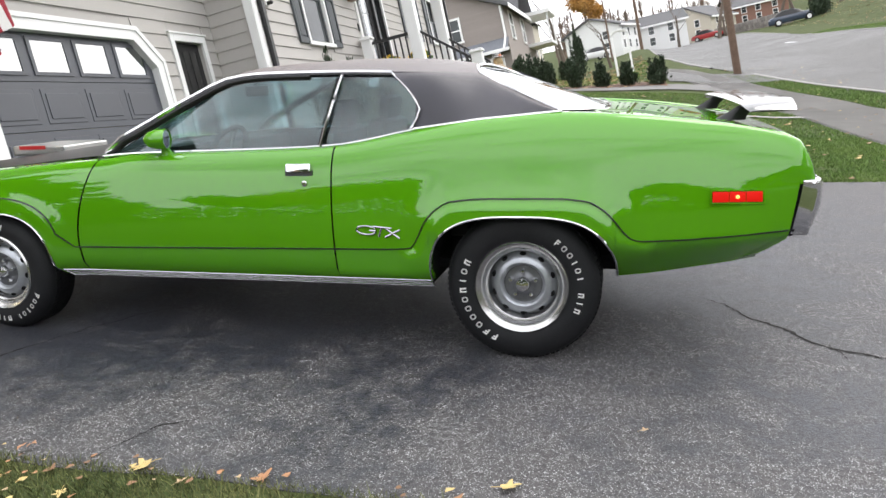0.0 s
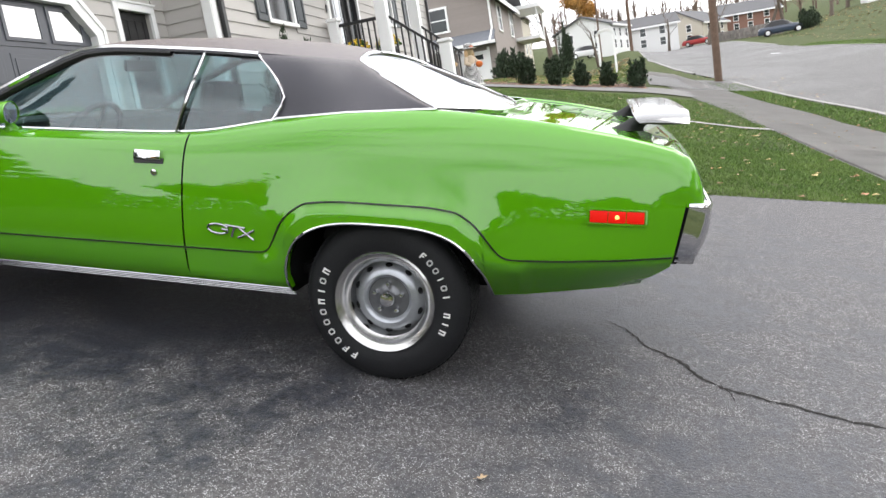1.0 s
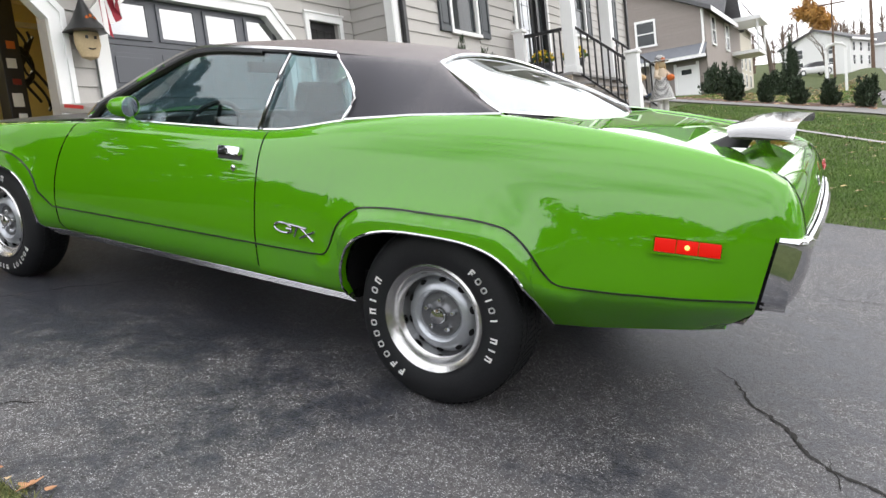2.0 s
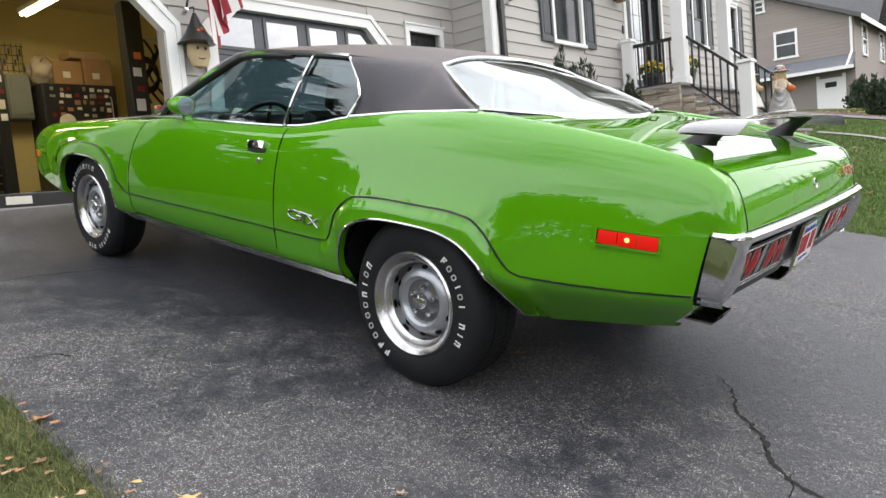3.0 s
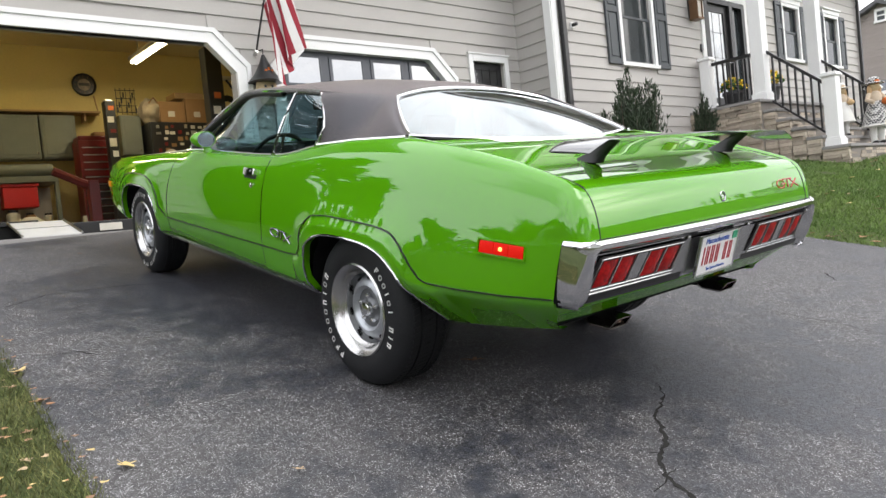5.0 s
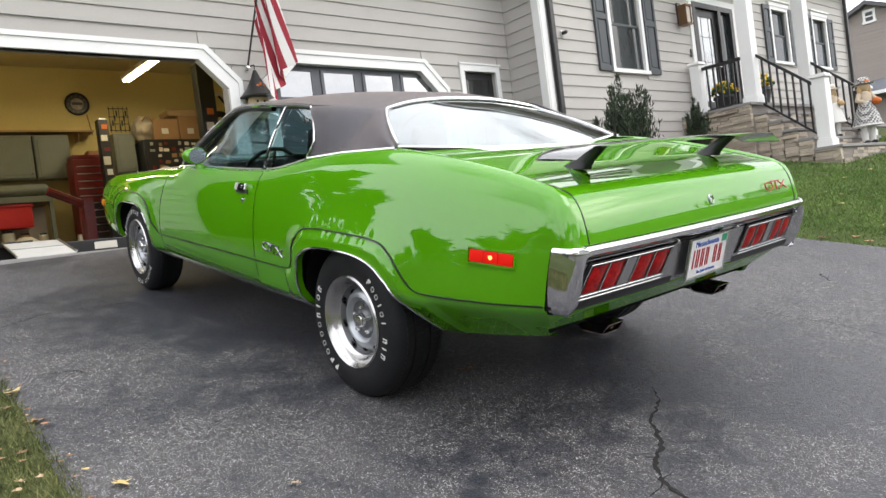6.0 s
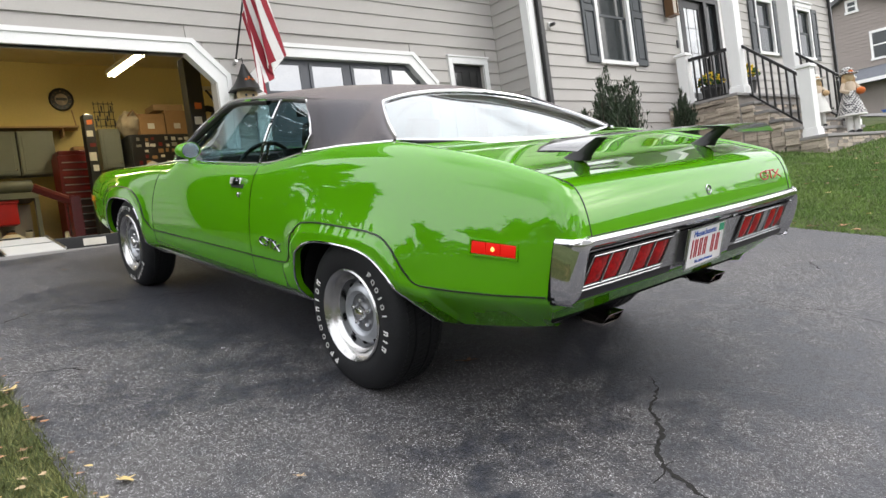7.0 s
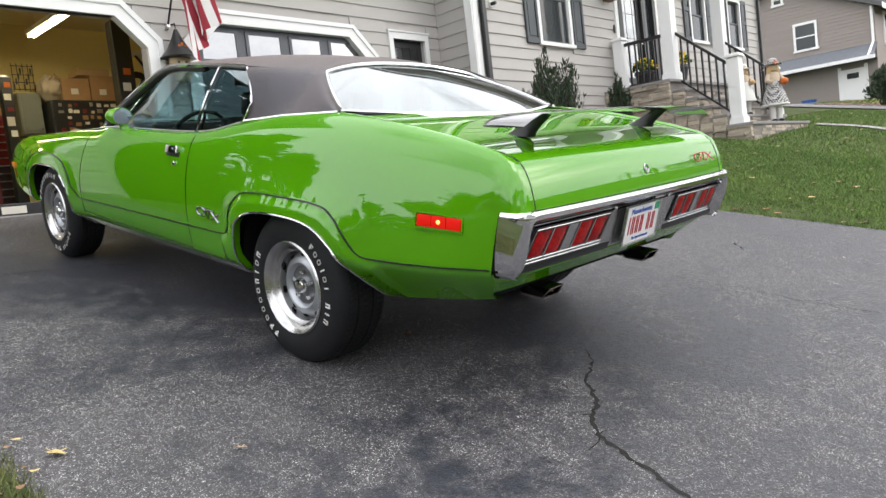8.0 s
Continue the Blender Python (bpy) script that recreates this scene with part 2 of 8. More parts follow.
def street_x(y):
    """The middle of the street, which bends towards the gardens as it climbs."""
    return smooth_table(y, [(-300, 12.1), (12, 12.1), (16, 11.9), (20, 11.2), (27, 9.9), (34, 8.6), (42, 7.9), (55, 7.7), (125, 7.7), (300, 6.0)])


HALF_STREET = 4.85


DX0, DX1, DY0, DY1 = -5.0, 7.2, -2.13, 4.42


def ground_z(x, y):
    inside = DX0 < x < DX1 + 8.0 and DY0 + 0.06 < y < DY1 - 0.06 and x < DX1
    street = abs(x - street_x(y)) < HALF_STREET - 0.1
    return height(x, y) - (0.06 if inside or (x < -5.1 and -5.2 < y < 5.7) else (0.16 if y < 12 else 0.08) if street else 0.004)


gx = sorted(set([-400, -200, -100, -60] + [round(v, 2) for v in frange(-40, 40, 81)] + [-5.2, -5.06, -4.97, 7.15, 7.22, 16.86, 16.96, 60, 100, 200, 400] + [round(v, 2) for v in frange(-4.75, 6.75, 24)]))
gy = sorted(set([-400, -200, -100, -60] + [round(v, 2) for v in frange(-40, 60, 101)] + [-2.075, -2.065, 4.355, 4.365, -5.21, -5.19, 5.69, 5.71, 75, 90, 120, 200, 400]))
g = part("ground", grid([[(x, y, ground_z(x, y)) for y in gy] for x in gx]), M_lawn, smooth=False)
tagged(g, "lawn ground with short green grass and soil", "ground", kind="structure")


def asphalt(name, dark, light, patch, speck, wear_and_light=0.0):
    """Worn asphalt: sealed and bare patches, with pale stone chips in it."""
    m = bpy.data.materials.new(name)
    m.use_nodes = True
    n, l = m.node_tree.nodes, m.node_tree.links
    b = n["Principled BSDF"]
    tc = n.new("ShaderNodeTexCoord")

    def noise_node(scale, detail, rough=0.55, dist=0.0):
        t = n.new("ShaderNodeTexNoise")
        t.inputs["Scale"].default_value, t.inputs["Detail"].default_value, t.inputs["Roughness"].default_value, t.inputs["Distortion"].default_value = scale, detail, rough, dist
        l.new(tc.outputs["Object"], t.inputs["Vector"])
        return t

    def ramp(src, a, c, lo, hi):
        r = n.new("ShaderNodeMapRange")
        r.inputs["From Min"].default_value, r.inputs["From Max"].default_value, r.inputs["To Min"].default_value, r.inputs["To Max"].default_value = a, c, lo, hi
        l.new(src, r.inputs["Value"])
        return r.outputs["Result"]

    def math_node(op, a, c):
        q = n.new("ShaderNodeMath")
        q.operation = op
        for i, v in enumerate((a, c)):
            if isinstance(v, (int, float)):
                q.inputs[i].default_value = v
            else:
                l.new(v, q.inputs[i])
        return q.outputs[0]

    big = ramp(noise_node(patch, 8, 0.66, 0.3).outputs["Fac"], 0.42, 0.60, 0.0, 1.0)
    if wear_and_light:
        # worn edge, plus the car's shade and sky sheen painted in towards the street
        xyz = n.new("ShaderNodeSeparateXYZ")
        l.new(tc.outputs["Object"], xyz.inputs["Vector"])
        worn = math_node("ADD", ramp(xyz.outputs["Y"], -1.15, -1.85, -0.25 * wear_and_light, wear_and_light), ramp(xyz.outputs["X"], 0.7, 2.6, 0.0, 0.5 * wear_and_light))
        worn = math_node("ADD", worn, ramp(xyz.outputs["Y"], 0.3, 2.4, 0.0, 1.2 * wear_and_light))
        big = math_node("ADD", big, worn)
    mid = noise_node(9, 4).outputs["Fac"]
    mottle = ramp(noise_node(6.5, 6, 0.74, 0.2).outputs["Fac"], 0.40, 0.62, -0.42, 0.42)
    wear = ramp(math_node("ADD", math_node("ADD", big, mottle), math_node("MULTIPLY", mid, 1.1)), 0.35, 1.55, 0.0, 1.0)
    chips = n.new("ShaderNodeTexVoronoi")
    chips.inputs["Scale"].default_value = 290
    l.new(tc.outputs["Object"], chips.inputs["Vector"])
    sep = n.new("ShaderNodeSeparateColor")
    l.new(chips.outputs["Color"], sep.inputs["Color"])
    chip = ramp(sep.outputs["Red"], 0.87, 0.93, 0.0, 1.0)
    chip2 = math_node("MULTIPLY", chip, ramp(wear, 0.15, 0.9, 0.08, 1.0))
    fine = ramp(noise_node(230, 2).outputs["Fac"], 0.3, 0.7, 0.5, 1.5)
    fine = math_node("MULTIPLY", fine, ramp(noise_node(42, 5, 0.7).outputs["Fac"], 0.32, 0.68, 0.5, 1.45))
    mix = n.new("ShaderNodeMix")
    mix.data_type = "RGBA"
    mix.inputs["A"].default_value, mix.inputs["B"].default_value = (*dark, 1), (*light, 1)
    l.new(wear, mix.inputs["Factor"])
    mix2 = n.new("ShaderNodeMix")
    mix2.data_type = "RGBA"
    mix2.inputs["B"].default_value = (*speck, 1)
    l.new(mix.outputs["Result"], mix2.inputs["A"])
    l.new(math_node("MULTIPLY", chip2, 0.85), mix2.inputs["Factor"])
    hs = n.new("ShaderNodeHueSaturation")
    l.new(fine, hs.inputs["Value"])
    l.new(mix2.outputs["Result"], hs.inputs["Color"])
    l.new(hs.outputs["Color"], b.inputs["Base Color"])
    l.new(ramp(wear, 0, 1, 0.46, 0.74), b.inputs["Roughness"])
    bn = n.new("ShaderNodeBump")
    bn.inputs["Strength"].default_value, bn.inputs["Distance"].default_value = 0.9, 0.005
    l.new(math_node("ADD", sep.outputs["Green"], noise_node(90, 3).outputs["Fac"]), bn.inputs["Height"])
    l.new(bn.outputs["Normal"], b.inputs["Normal"])
    return m


# the dark tone also carries the blue of the shade beside the car
M_asph = asphalt("driveway_asphalt", (0.031, 0.034, 0.045), (0.087, 0.083, 0.085), 0.55, (0.46, 0.46, 0.47), wear_and_light=0.42)
M_street = asphalt("street_asphalt", (0.058, 0.056, 0.055), (0.088, 0.086, 0.084), 0.25, (0.35, 0.34, 0.33))


def drive_rows():
    rows = []
    for i, x in enumerate(frange(DX0, DX1, 90)):
        a = DY0 + 0.035 * noise.noise((x * 1.7, 3.1, 0)) + 0.02 * noise.noise((x * 7, 9.0, 0))
        b = DY1 + 0.035 * noise.noise((x * 1.3, 7.7, 0)) + 0.02 * noise.noise((x * 6, 2.0, 0))
        ys = frange(a, b, 24)
        rows.append([(x, ys[0], height(x, ys[0]) - 0.07)] + [(x, y, height(x, y)) for y in ys] + [(x, ys[-1], height(x, ys[-1]) - 0.07)])
    return rows


drive = part("driveway", grid(drive_rows()), M_asph, smooth=False)
tagged(drive, "dark worn asphalt driveway with jagged cracks", "driveway", kind="structure")
M_crack = mat("crack_shadow_soil", (0.012, 0.011, 0.010), rough=0.95, var=0.4, fine=150)


def crack(points, width, seed):
    """A jagged open crack along way points."""
    rnd = random.Random(seed)
    pts = []
    for (x0, y0), (x1, y1) in zip(points, points[1:]):
        n = max(3, int(math.hypot(x1 - x0, y1 - y0) / 0.022))
        for k in range(n):
            pts.append((x0 + (x1 - x0) * k / n, y0 + (y1 - y0) * k / n))
    rows = []
    wob = 0.0
    for i, (x, y) in enumerate(pts):
        a, b = pts[max(0, i - 1)], pts[min(len(pts) - 1, i + 1)]
        dx, dy = b[0] - a[0], b[1] - a[1]
        ln = math.hypot(dx, dy) or 1
        wob = 0.75 * wob + rnd.uniform(-0.011, 0.011)
        w = width * rnd.uniform(0.3, 1.25) * min(1, 0.25 + 6 * min(i, len(pts) - 1 - i) / len(pts))
        px, py = x - dy / ln * wob, y + dx / ln * wob
        row = []
        for s in (-1, 1):
            qx, qy = px - dy / ln * s * w / 2, py + dx / ln * s * w / 2
            row.append((qx, qy, height(qx, qy) + 0.0022))
        rows.append(row)
    ob = part("crack", grid(rows), M_crack, drive, "jagged crack in the asphalt")
    return ob


crack([(0.86, 0.10), (0.95, 0.0), (1.05, -0.19), (1.20, -0.40), (1.27, -0.53), (1.36, -0.61), (1.54, -0.70), (1.89, -0.80), (2.5, -0.93), (3.3, -1.2)], 0.021, 1)
crack([(1.20, -0.40), (1.23, -0.47), (1.18, -0.52)], 0.007, 2)
crack([(1.33, -0.52), (1.36, -0.62), (1.40, -0.74)], 0.006, 12)
crack([(-1.42, -2.12), (-1.33, -1.95), (-1.28, -1.82), (-1.14, -1.72)], 0.007, 3)
crack([(-2.45, -2.1), (-2.5, -1.89), (-2.62, -1.67), (-2.61, -1.36), (-2.43, -0.84), (-2.2, -0.5)], 0.010, 4)
crack([(0.44, 2.96), (0.52, 2.86), (0.62, 2.76)], 0.014, 5)
crack([(0.52, 1.68), (0.80, 1.64), (1.0, 1.69), (1.35, 1.66), (1.9, 1.75)], 0.008, 6)
crack([(0.1, 3.6), (0.5, 3.5), (0.9, 3.55)], 0.008, 7)

# pavement slabs, kerb and street
M_slab = mat("worn_pavement_concrete", (0.26, 0.25, 0.24), rough=0.9, var=0.14, scale=1.5, fine=60, bump=0.2, rand=0.06)
M_kerb = mat("granite_kerb", (0.27, 0.26, 0.25), rough=0.85, var=0.15, fine=90, bump=0.3)
pave = tagged(part("pavement", grid([[(x + street_x(y) - 12.1, y, height(x + street_x(y) - 12.1, y) + 0.004) for y in frange(4.5, 30, 34)] for x in (4.02, 5.0, 6.0)]), M_slab), "grey concrete pavement beside the lawn", "pavement", kind="structure")
for i in range(17):
    y = 4.55 + 1.5 * i
    bm = grid([[(x + street_x(yy) - 12.1, yy, height(x + street_x(yy) - 12.1, yy) + 0.026) for yy in (y, y + 0.75, y + 1.485)] for x in (4.05, 5.0, 5.97)])
    bmesh.ops.solidify(bm, geom=bm.faces[:], thickness=0.02)
    part("slab", bm, M_slab, pave)
def road_rows():
    rows = []
    for y in [-300, -100] + frange(-60, 10, 15) + frange(11, 60, 50) + frange(63, 180, 40) + [220, 300]:
        c = street_x(y)
        rows.append([(c + q * HALF_STREET, y, height(c + q * HALF_STREET, y) + lerp(y, [(8, -0.10), (18, 0.015)])) for q in frange(-1, 1, 13)])
    return rows


road = tagged(part("road", grid(road_rows()), M_street), "pale grey asphalt street climbing a hill", "road", kind="structure")
for side in (-1, 1):
    for y0, y1 in ((-60, -2.6), (4.9, 26.5), (31.5, 52), (58, 150)):
        rows = []
        for y in frange(y0, y1, max(8, int((y1 - y0) / 1.2))):
            x = street_x(y) + side * (HALF_STREET + 0.03)
            z = height(x, y)
            rows.append([(x - 0.06, y, z - 0.12), (x - 0.06, y, z + 0.045), (x + 0.06, y, z + 0.045), (x + 0.06, y, z - 0.12)])
        tagged(part("kerb", grid(rows), M_kerb), "granite street kerb", "kerb", kind="structure")
# lane marks
part("lane_mark", grid([[(x, y, height(x, y) + 0.03) for y in frange(44, 47, 4)] for x in (10.1, 10.22)]), M_trim, road, "short white lane mark")
# the neighbour's driveway and cross walk
def walk_strip(name, y0, y1, x0, x1, material, label, category):
    rows = [[(x, y + 0.06 * (x - x0), height(x, y + 0.06 * (x - x0)) + 0.03) for y in frange(y0, y1, 6)] for x in frange(x0, x1, 26)]
    return tagged(part(name, grid(rows), material), label, category, kind="structure")


M_oldconc = mat("old_grey_concrete", (0.16, 0.155, 0.15), rough=0.9, var=0.15, scale=1.5, fine=60, bump=0.2)
walk_strip("neighbour_walk", 19.6, 21.6, -7.5, 3.6, M_oldconc, "pale concrete walk along the neighbour's shrubs", "walk")
walk_strip("neighbour_driveway", 23.2, 27.0, 1.9, 5.6, M_street, "grey asphalt driveway of the house next door", "driveway")
tagged(part("front_walk", grid([[(x, y, height(x, y) + 0.03) for y in frange(12.95, 13.32, 4)] for x in frange(-1.75, 4.02, 20)]), M_conc), "pale concrete garden walk", "walk", kind="structure")
# ---- the house: front walls face +x ----
XW, XF, XR = -5.2, -4.43, -5.2
ZF = 0.93
house_wall_g = tagged(part("wall_garage", boxes((XW - 0.16, XW - 0.022, -2.42, -1.7, 0.6, 5.75), (XW - 0.16, XW - 0.022, -1.7, 1.04, 3.03, 5.75), (XW - 0.16, XW - 0.022, 1.04, 1.65, 0.6, 5.75), (XW - 0.16, XW - 0.022, 1.65, 4.37, 3.08, 5.75), (XW - 0.16, XW - 0.022, 4.37, 4.86, 0.6, 5.75), (XW - 0.16, XW - 0.022, 4.86, 5.56, 3.12, 5.75), (XW - 0.16, XW - 0.022, 5.56, 5.92, 0.6, 5.75)), M_siding), "greige clapboard garage wall", "wall", kind="structure")
house_wall_f = tagged(part("wall_front", boxes((XF - 0.16, XF - 0.022, 5.95, 7.7, 0.6, 5.75), (XF - 0.16, XF - 0.022, 7.7, 8.58, 0.6, 3.12), (XF - 0.16, XF - 0.022, 7.7, 8.58, 4.62, 5.75), (XF - 0.16, XF - 0.022, 8.58, 10.45, 0.6, 5.75), (XF - 0.16, XF - 0.022, 10.45, 11.9, 4.5, 5.75), (XF - 0.16, XF - 0.022, 10.45, 11.9, 0.6, 2.36), (XF - 0.16, XF - 0.022, 11.9, 13.75, 0.6, 5.75), (XF - 0.16, XF - 0.022, 13.75, 14.55, 0.6, 3.6), (XF - 0.16, XF - 0.022, 13.75, 14.55, 4.8, 5.75), (XF - 0.16, XF - 0.022, 14.55, 15.95, 0.6, 5.75), (XF - 0.16, XF - 0.022, 15.95, 16.75, 0.6, 3.6), (XF - 0.16, XF - 0.022, 15.95, 16.75, 4.8, 5.75), (XF - 0.16, XF - 0.022, 16.75, 18.1, 0.6, 5.75)), M_siding), "greige clapboard front wall", "wall", kind="structure")
house_wall_r = tagged(part("wall_return", boxes((XR - 0.1, XF - 0.16, 5.93, 6.08, 0.6, 5.75)), M_siding), "greige clapboard return wall", "wall", kind="structure")
tagged(part("wall_side", boxes((-13.5, XW - 0.16, -2.54, -2.40, 0.6, 5.70)), M_siding), "greige clapboard side wall", "wall", kind="structure")
tagged(part("wall_end", boxes((-12, XF - 0.16, 17.95, 18.1, 0.6, 5.75)), M_siding), "greige clapboard end wall", "wall", kind="structure")
roof_rows = [[(x, y, z) for y in (-2.8, 18.5)] for x, z in ((-4.0, 5.75), (-4.0, 5.9), (-9.0, 7.9), (-14.0, 5.9), (-14.0, 5.75))]
tagged(part("house_roof", grid(roof_rows, close=False), M_roof), "dark shingle gable roof", "roof", kind="structure")
tagged(part("soffit", boxes((-14.0, -4.0, -2.8, 18.5, 5.70, 5.746)), M_trim), "white soffit under the eaves", "soffit", kind="structure")


board_meshes = {}


def clapboard(parent, p, along, length, out):
    """One board: a wedge with its thick edge below; boards of one length share a mesh."""
    key = (round(length, 3), along, out)
    if key not in board_meshes:
        h, t0, t1 = 0.198, 0.024, 0.006
        a, o = Vector(along), Vector(out)
        bm = bmesh.new()
        prof = [(-0.022, 0), (t0 - 0.022, 0), (t0 - 0.022, 0.006), (t1 - 0.022, h), (-0.022, h)]
        ends = [[bm.verts.new(a * s + o * d + Vector((0, 0, z))) for d, z in prof] for s in (0, length)]
        for k in range(5):
            bm.faces.new((ends[0][k], ends[0][(k + 1) % 5], ends[1][(k + 1) % 5], ends[1][k]))
        bm.faces.new(ends[0])
        bm.faces.new(ends[1])
        bmesh.ops.recalc_face_normals(bm, faces=bm.faces)
        board_meshes[key] = link_mesh("clapboard", bm, M_siding)
    ob = new("clapboard", board_meshes[key])
    ob.parent = parent
    ob.location = p


def clad(parent, plane, lo, hi, z0, z1, holes, axis="y"):
    """Courses of clapboard; holes are (lo, hi, z0, z1, clip) with clip the size of cut-off upper corners."""
    z = z0
    while z < z1:
        spans = [(lo, hi)]
        for a, b, c, d, clip in holes:
            if z + 0.12 > c and z < d - 0.02:
                cut = max(0.0, clip - (d - (z + 0.09))) if clip else 0.0
                spans = [q for s, e in spans for q in ((s, min(e, a + cut)), (max(s, b - cut), e)) if q[1] - q[0] > 0.02]
        for s, e in spans:
            if axis == "y":
                clapboard(parent, (plane, s, z), (0, 1, 0), e - s, (1, 0, 0))
            else:
                clapboard(parent, (s, plane, z), (1, 0, 0), e - s, (0, -1, 0))
        z += 0.186


# trim rings of the two garage openings, with cut-off upper corners
def opening_trim(name, y0, y1, zt, w, clip, label):
    """Outer and inner outline of a five-piece casing; it stands proud of the boards."""
    def outline(g):
        c = clip + 0.42 * g
        return [(y0 - g, ZF), (y0 - g, zt + g - c), (y0 - g + c, zt + g), (y1 + g - c, zt + g), (y1 + g, zt + g - c), (y1 + g, ZF)]
    tr = thing(name, label, "trim", kind="structure")
    for (g0, g1, x1) in ((0.0, w, XW + 0.020), (w - 0.055, w, XW + 0.036)):
        inn, out = outline(g0), outline(g1)
        for k in range(5):
            q = [inn[k], inn[k + 1], out[k + 1], out[k]]
            bm = bmesh.new()
            a = [bm.verts.new((XW - 0.10 if g0 == 0 else XW, y, z)) for y, z in q]
            b = [bm.verts.new((x1, y, z)) for y, z in q]
            bm.faces.new(a), bm.faces.new(b)
            for i in range(4):
                bm.faces.new((a[i], a[(i + 1) % 4], b[(i + 1) % 4], b[i]))
            bmesh.ops.recalc_face_normals(bm, faces=bm.faces)
            part("casing_board", bm, M_trim, tr)
    return tr


opening_trim("trim_open_bay", -1.71, 1.045, 3.03, 0.175, 0.33, "white casing round the open garage bay")
opening_trim("trim_closed_bay", 1.66, 4.36, 3.06, 0.175, 0.34, "white casing round the closed garage door")

# sectional door
M_reflect = mat("sky_reflecting_glass", (0.36, 0.365, 0.37), rough=0.03, metal=1.0, var=0.05)
gd = thing("garage_door", "dark slate sectional garage door with a row of windows", "garage door", kind="structure")
for k in range(4):
    z0 = ZF + 0.02 + 0.53 * k
    sec = part("door_section", boxes((XW - 0.13, XW - 0.085, 1.62, 4.40, z0, z0 + 0.522)), M_gdoor, gd)
    for j in range(4):
        y0 = 1.72 + 0.66 * j
        if k < 3:
            part("raised_panel", boxes((XW - 0.086, XW - 0.078, y0, y0 + 0.56, z0 + 0.07, z0 + 0.45), (XW - 0.08, XW - 0.068, y0 + 0.05, y0 + 0.51, z0 + 0.12, z0 + 0.40), bevel=0.006), M_gdoor, sec)
        else:
            part("window_frame", boxes((XW - 0.086, XW - 0.07, y0, y0 + 0.56, z0 + 0.06, z0 + 0.10), (XW - 0.086, XW - 0.07, y0, y0 + 0.56, z0 + 0.44, z0 + 0.48), (XW - 0.086, XW - 0.07, y0, y0 + 0.045, z0 + 0.1, z0 + 0.44), (XW - 0.086, XW - 0.07, y0 + 0.515, y0 + 0.56, z0 + 0.1, z0 + 0.44)), M_gdoor, sec)
            part("pane", boxes((XW - 0.085, XW - 0.079, y0 + 0.045, y0 + 0.515, z0 + 0.1, z0 + 0.44)), M_reflect, sec, "sky-reflecting pane")

# side door
sd = thing("door_side", "dark glazed side door in white casing", "door", kind="structure")
part("casing", boxes((XW - 0.02, XW + 0.022, 4.80, 4.885, ZF, 3.21), (XW - 0.02, XW + 0.022, 5.56, 5.645, ZF, 3.21), (XW - 0.02, XW + 0.024, 4.885, 5.56, 3.11, 3.21), (XW - 0.02, XW + 0.04, 4.78, 5.665, 3.21, 3.235)), M_trim, sd, "white casing")
leaf = part("door_leaf", boxes((XW - 0.12, XW - 0.08, 4.885, 5.56, ZF, 3.11)), M_blackpaint, sd, "dark painted door leaf")
for r in range(3):
    for c in range(3):
        part("pane", boxes((XW - 0.082, XW - 0.076, 4.98 + 0.165 * c, 5.13 + 0.165 * c, 2.15 + 0.29 * r, 2.41 + 0.29 * r)), M_pane, leaf)
part("mullion", boxes(*[(XW - 0.08, XW - 0.068, 4.965 + 0.165 * c, 4.98 + 0.165 * c, 2.13, 3.03) for c in range(4)], *[(XW - 0.08, XW - 0.068, 4.965, 5.475, 2.13 + 0.29 * r, 2.15 + 0.29 * r) for r in range(4)]), M_blackpaint, leaf)

# corner boards and rain pipes
tagged(part("corner_board", boxes((XF - 0.05, XF + 0.022, 5.90, 6.02, 0.8, 5.75), (XF - 0.12, XF + 0.0215, 5.862, 5.884, 0.8, 5.75)), M_trim), "white corner board", "trim", kind="structure")
for y, x in ((6.10, XF + 0.055), (18.02, XF + 0.055)):
    dp = thing("downspout", "black rain downspout on the wall corner", "downspout")
    part("pipe", boxes((x - 0.035, x + 0.035, y - 0.045, y + 0.045, 0.95, 5.75), bevel=0.008), M_blackpaint, dp)
    for z in (1.6, 3.4, 5.2):
        part("strap", boxes((x - 0.04, x + 0.038, y - 0.055, y + 0.055, z, z + 0.03)), M_blackpaint, dp)


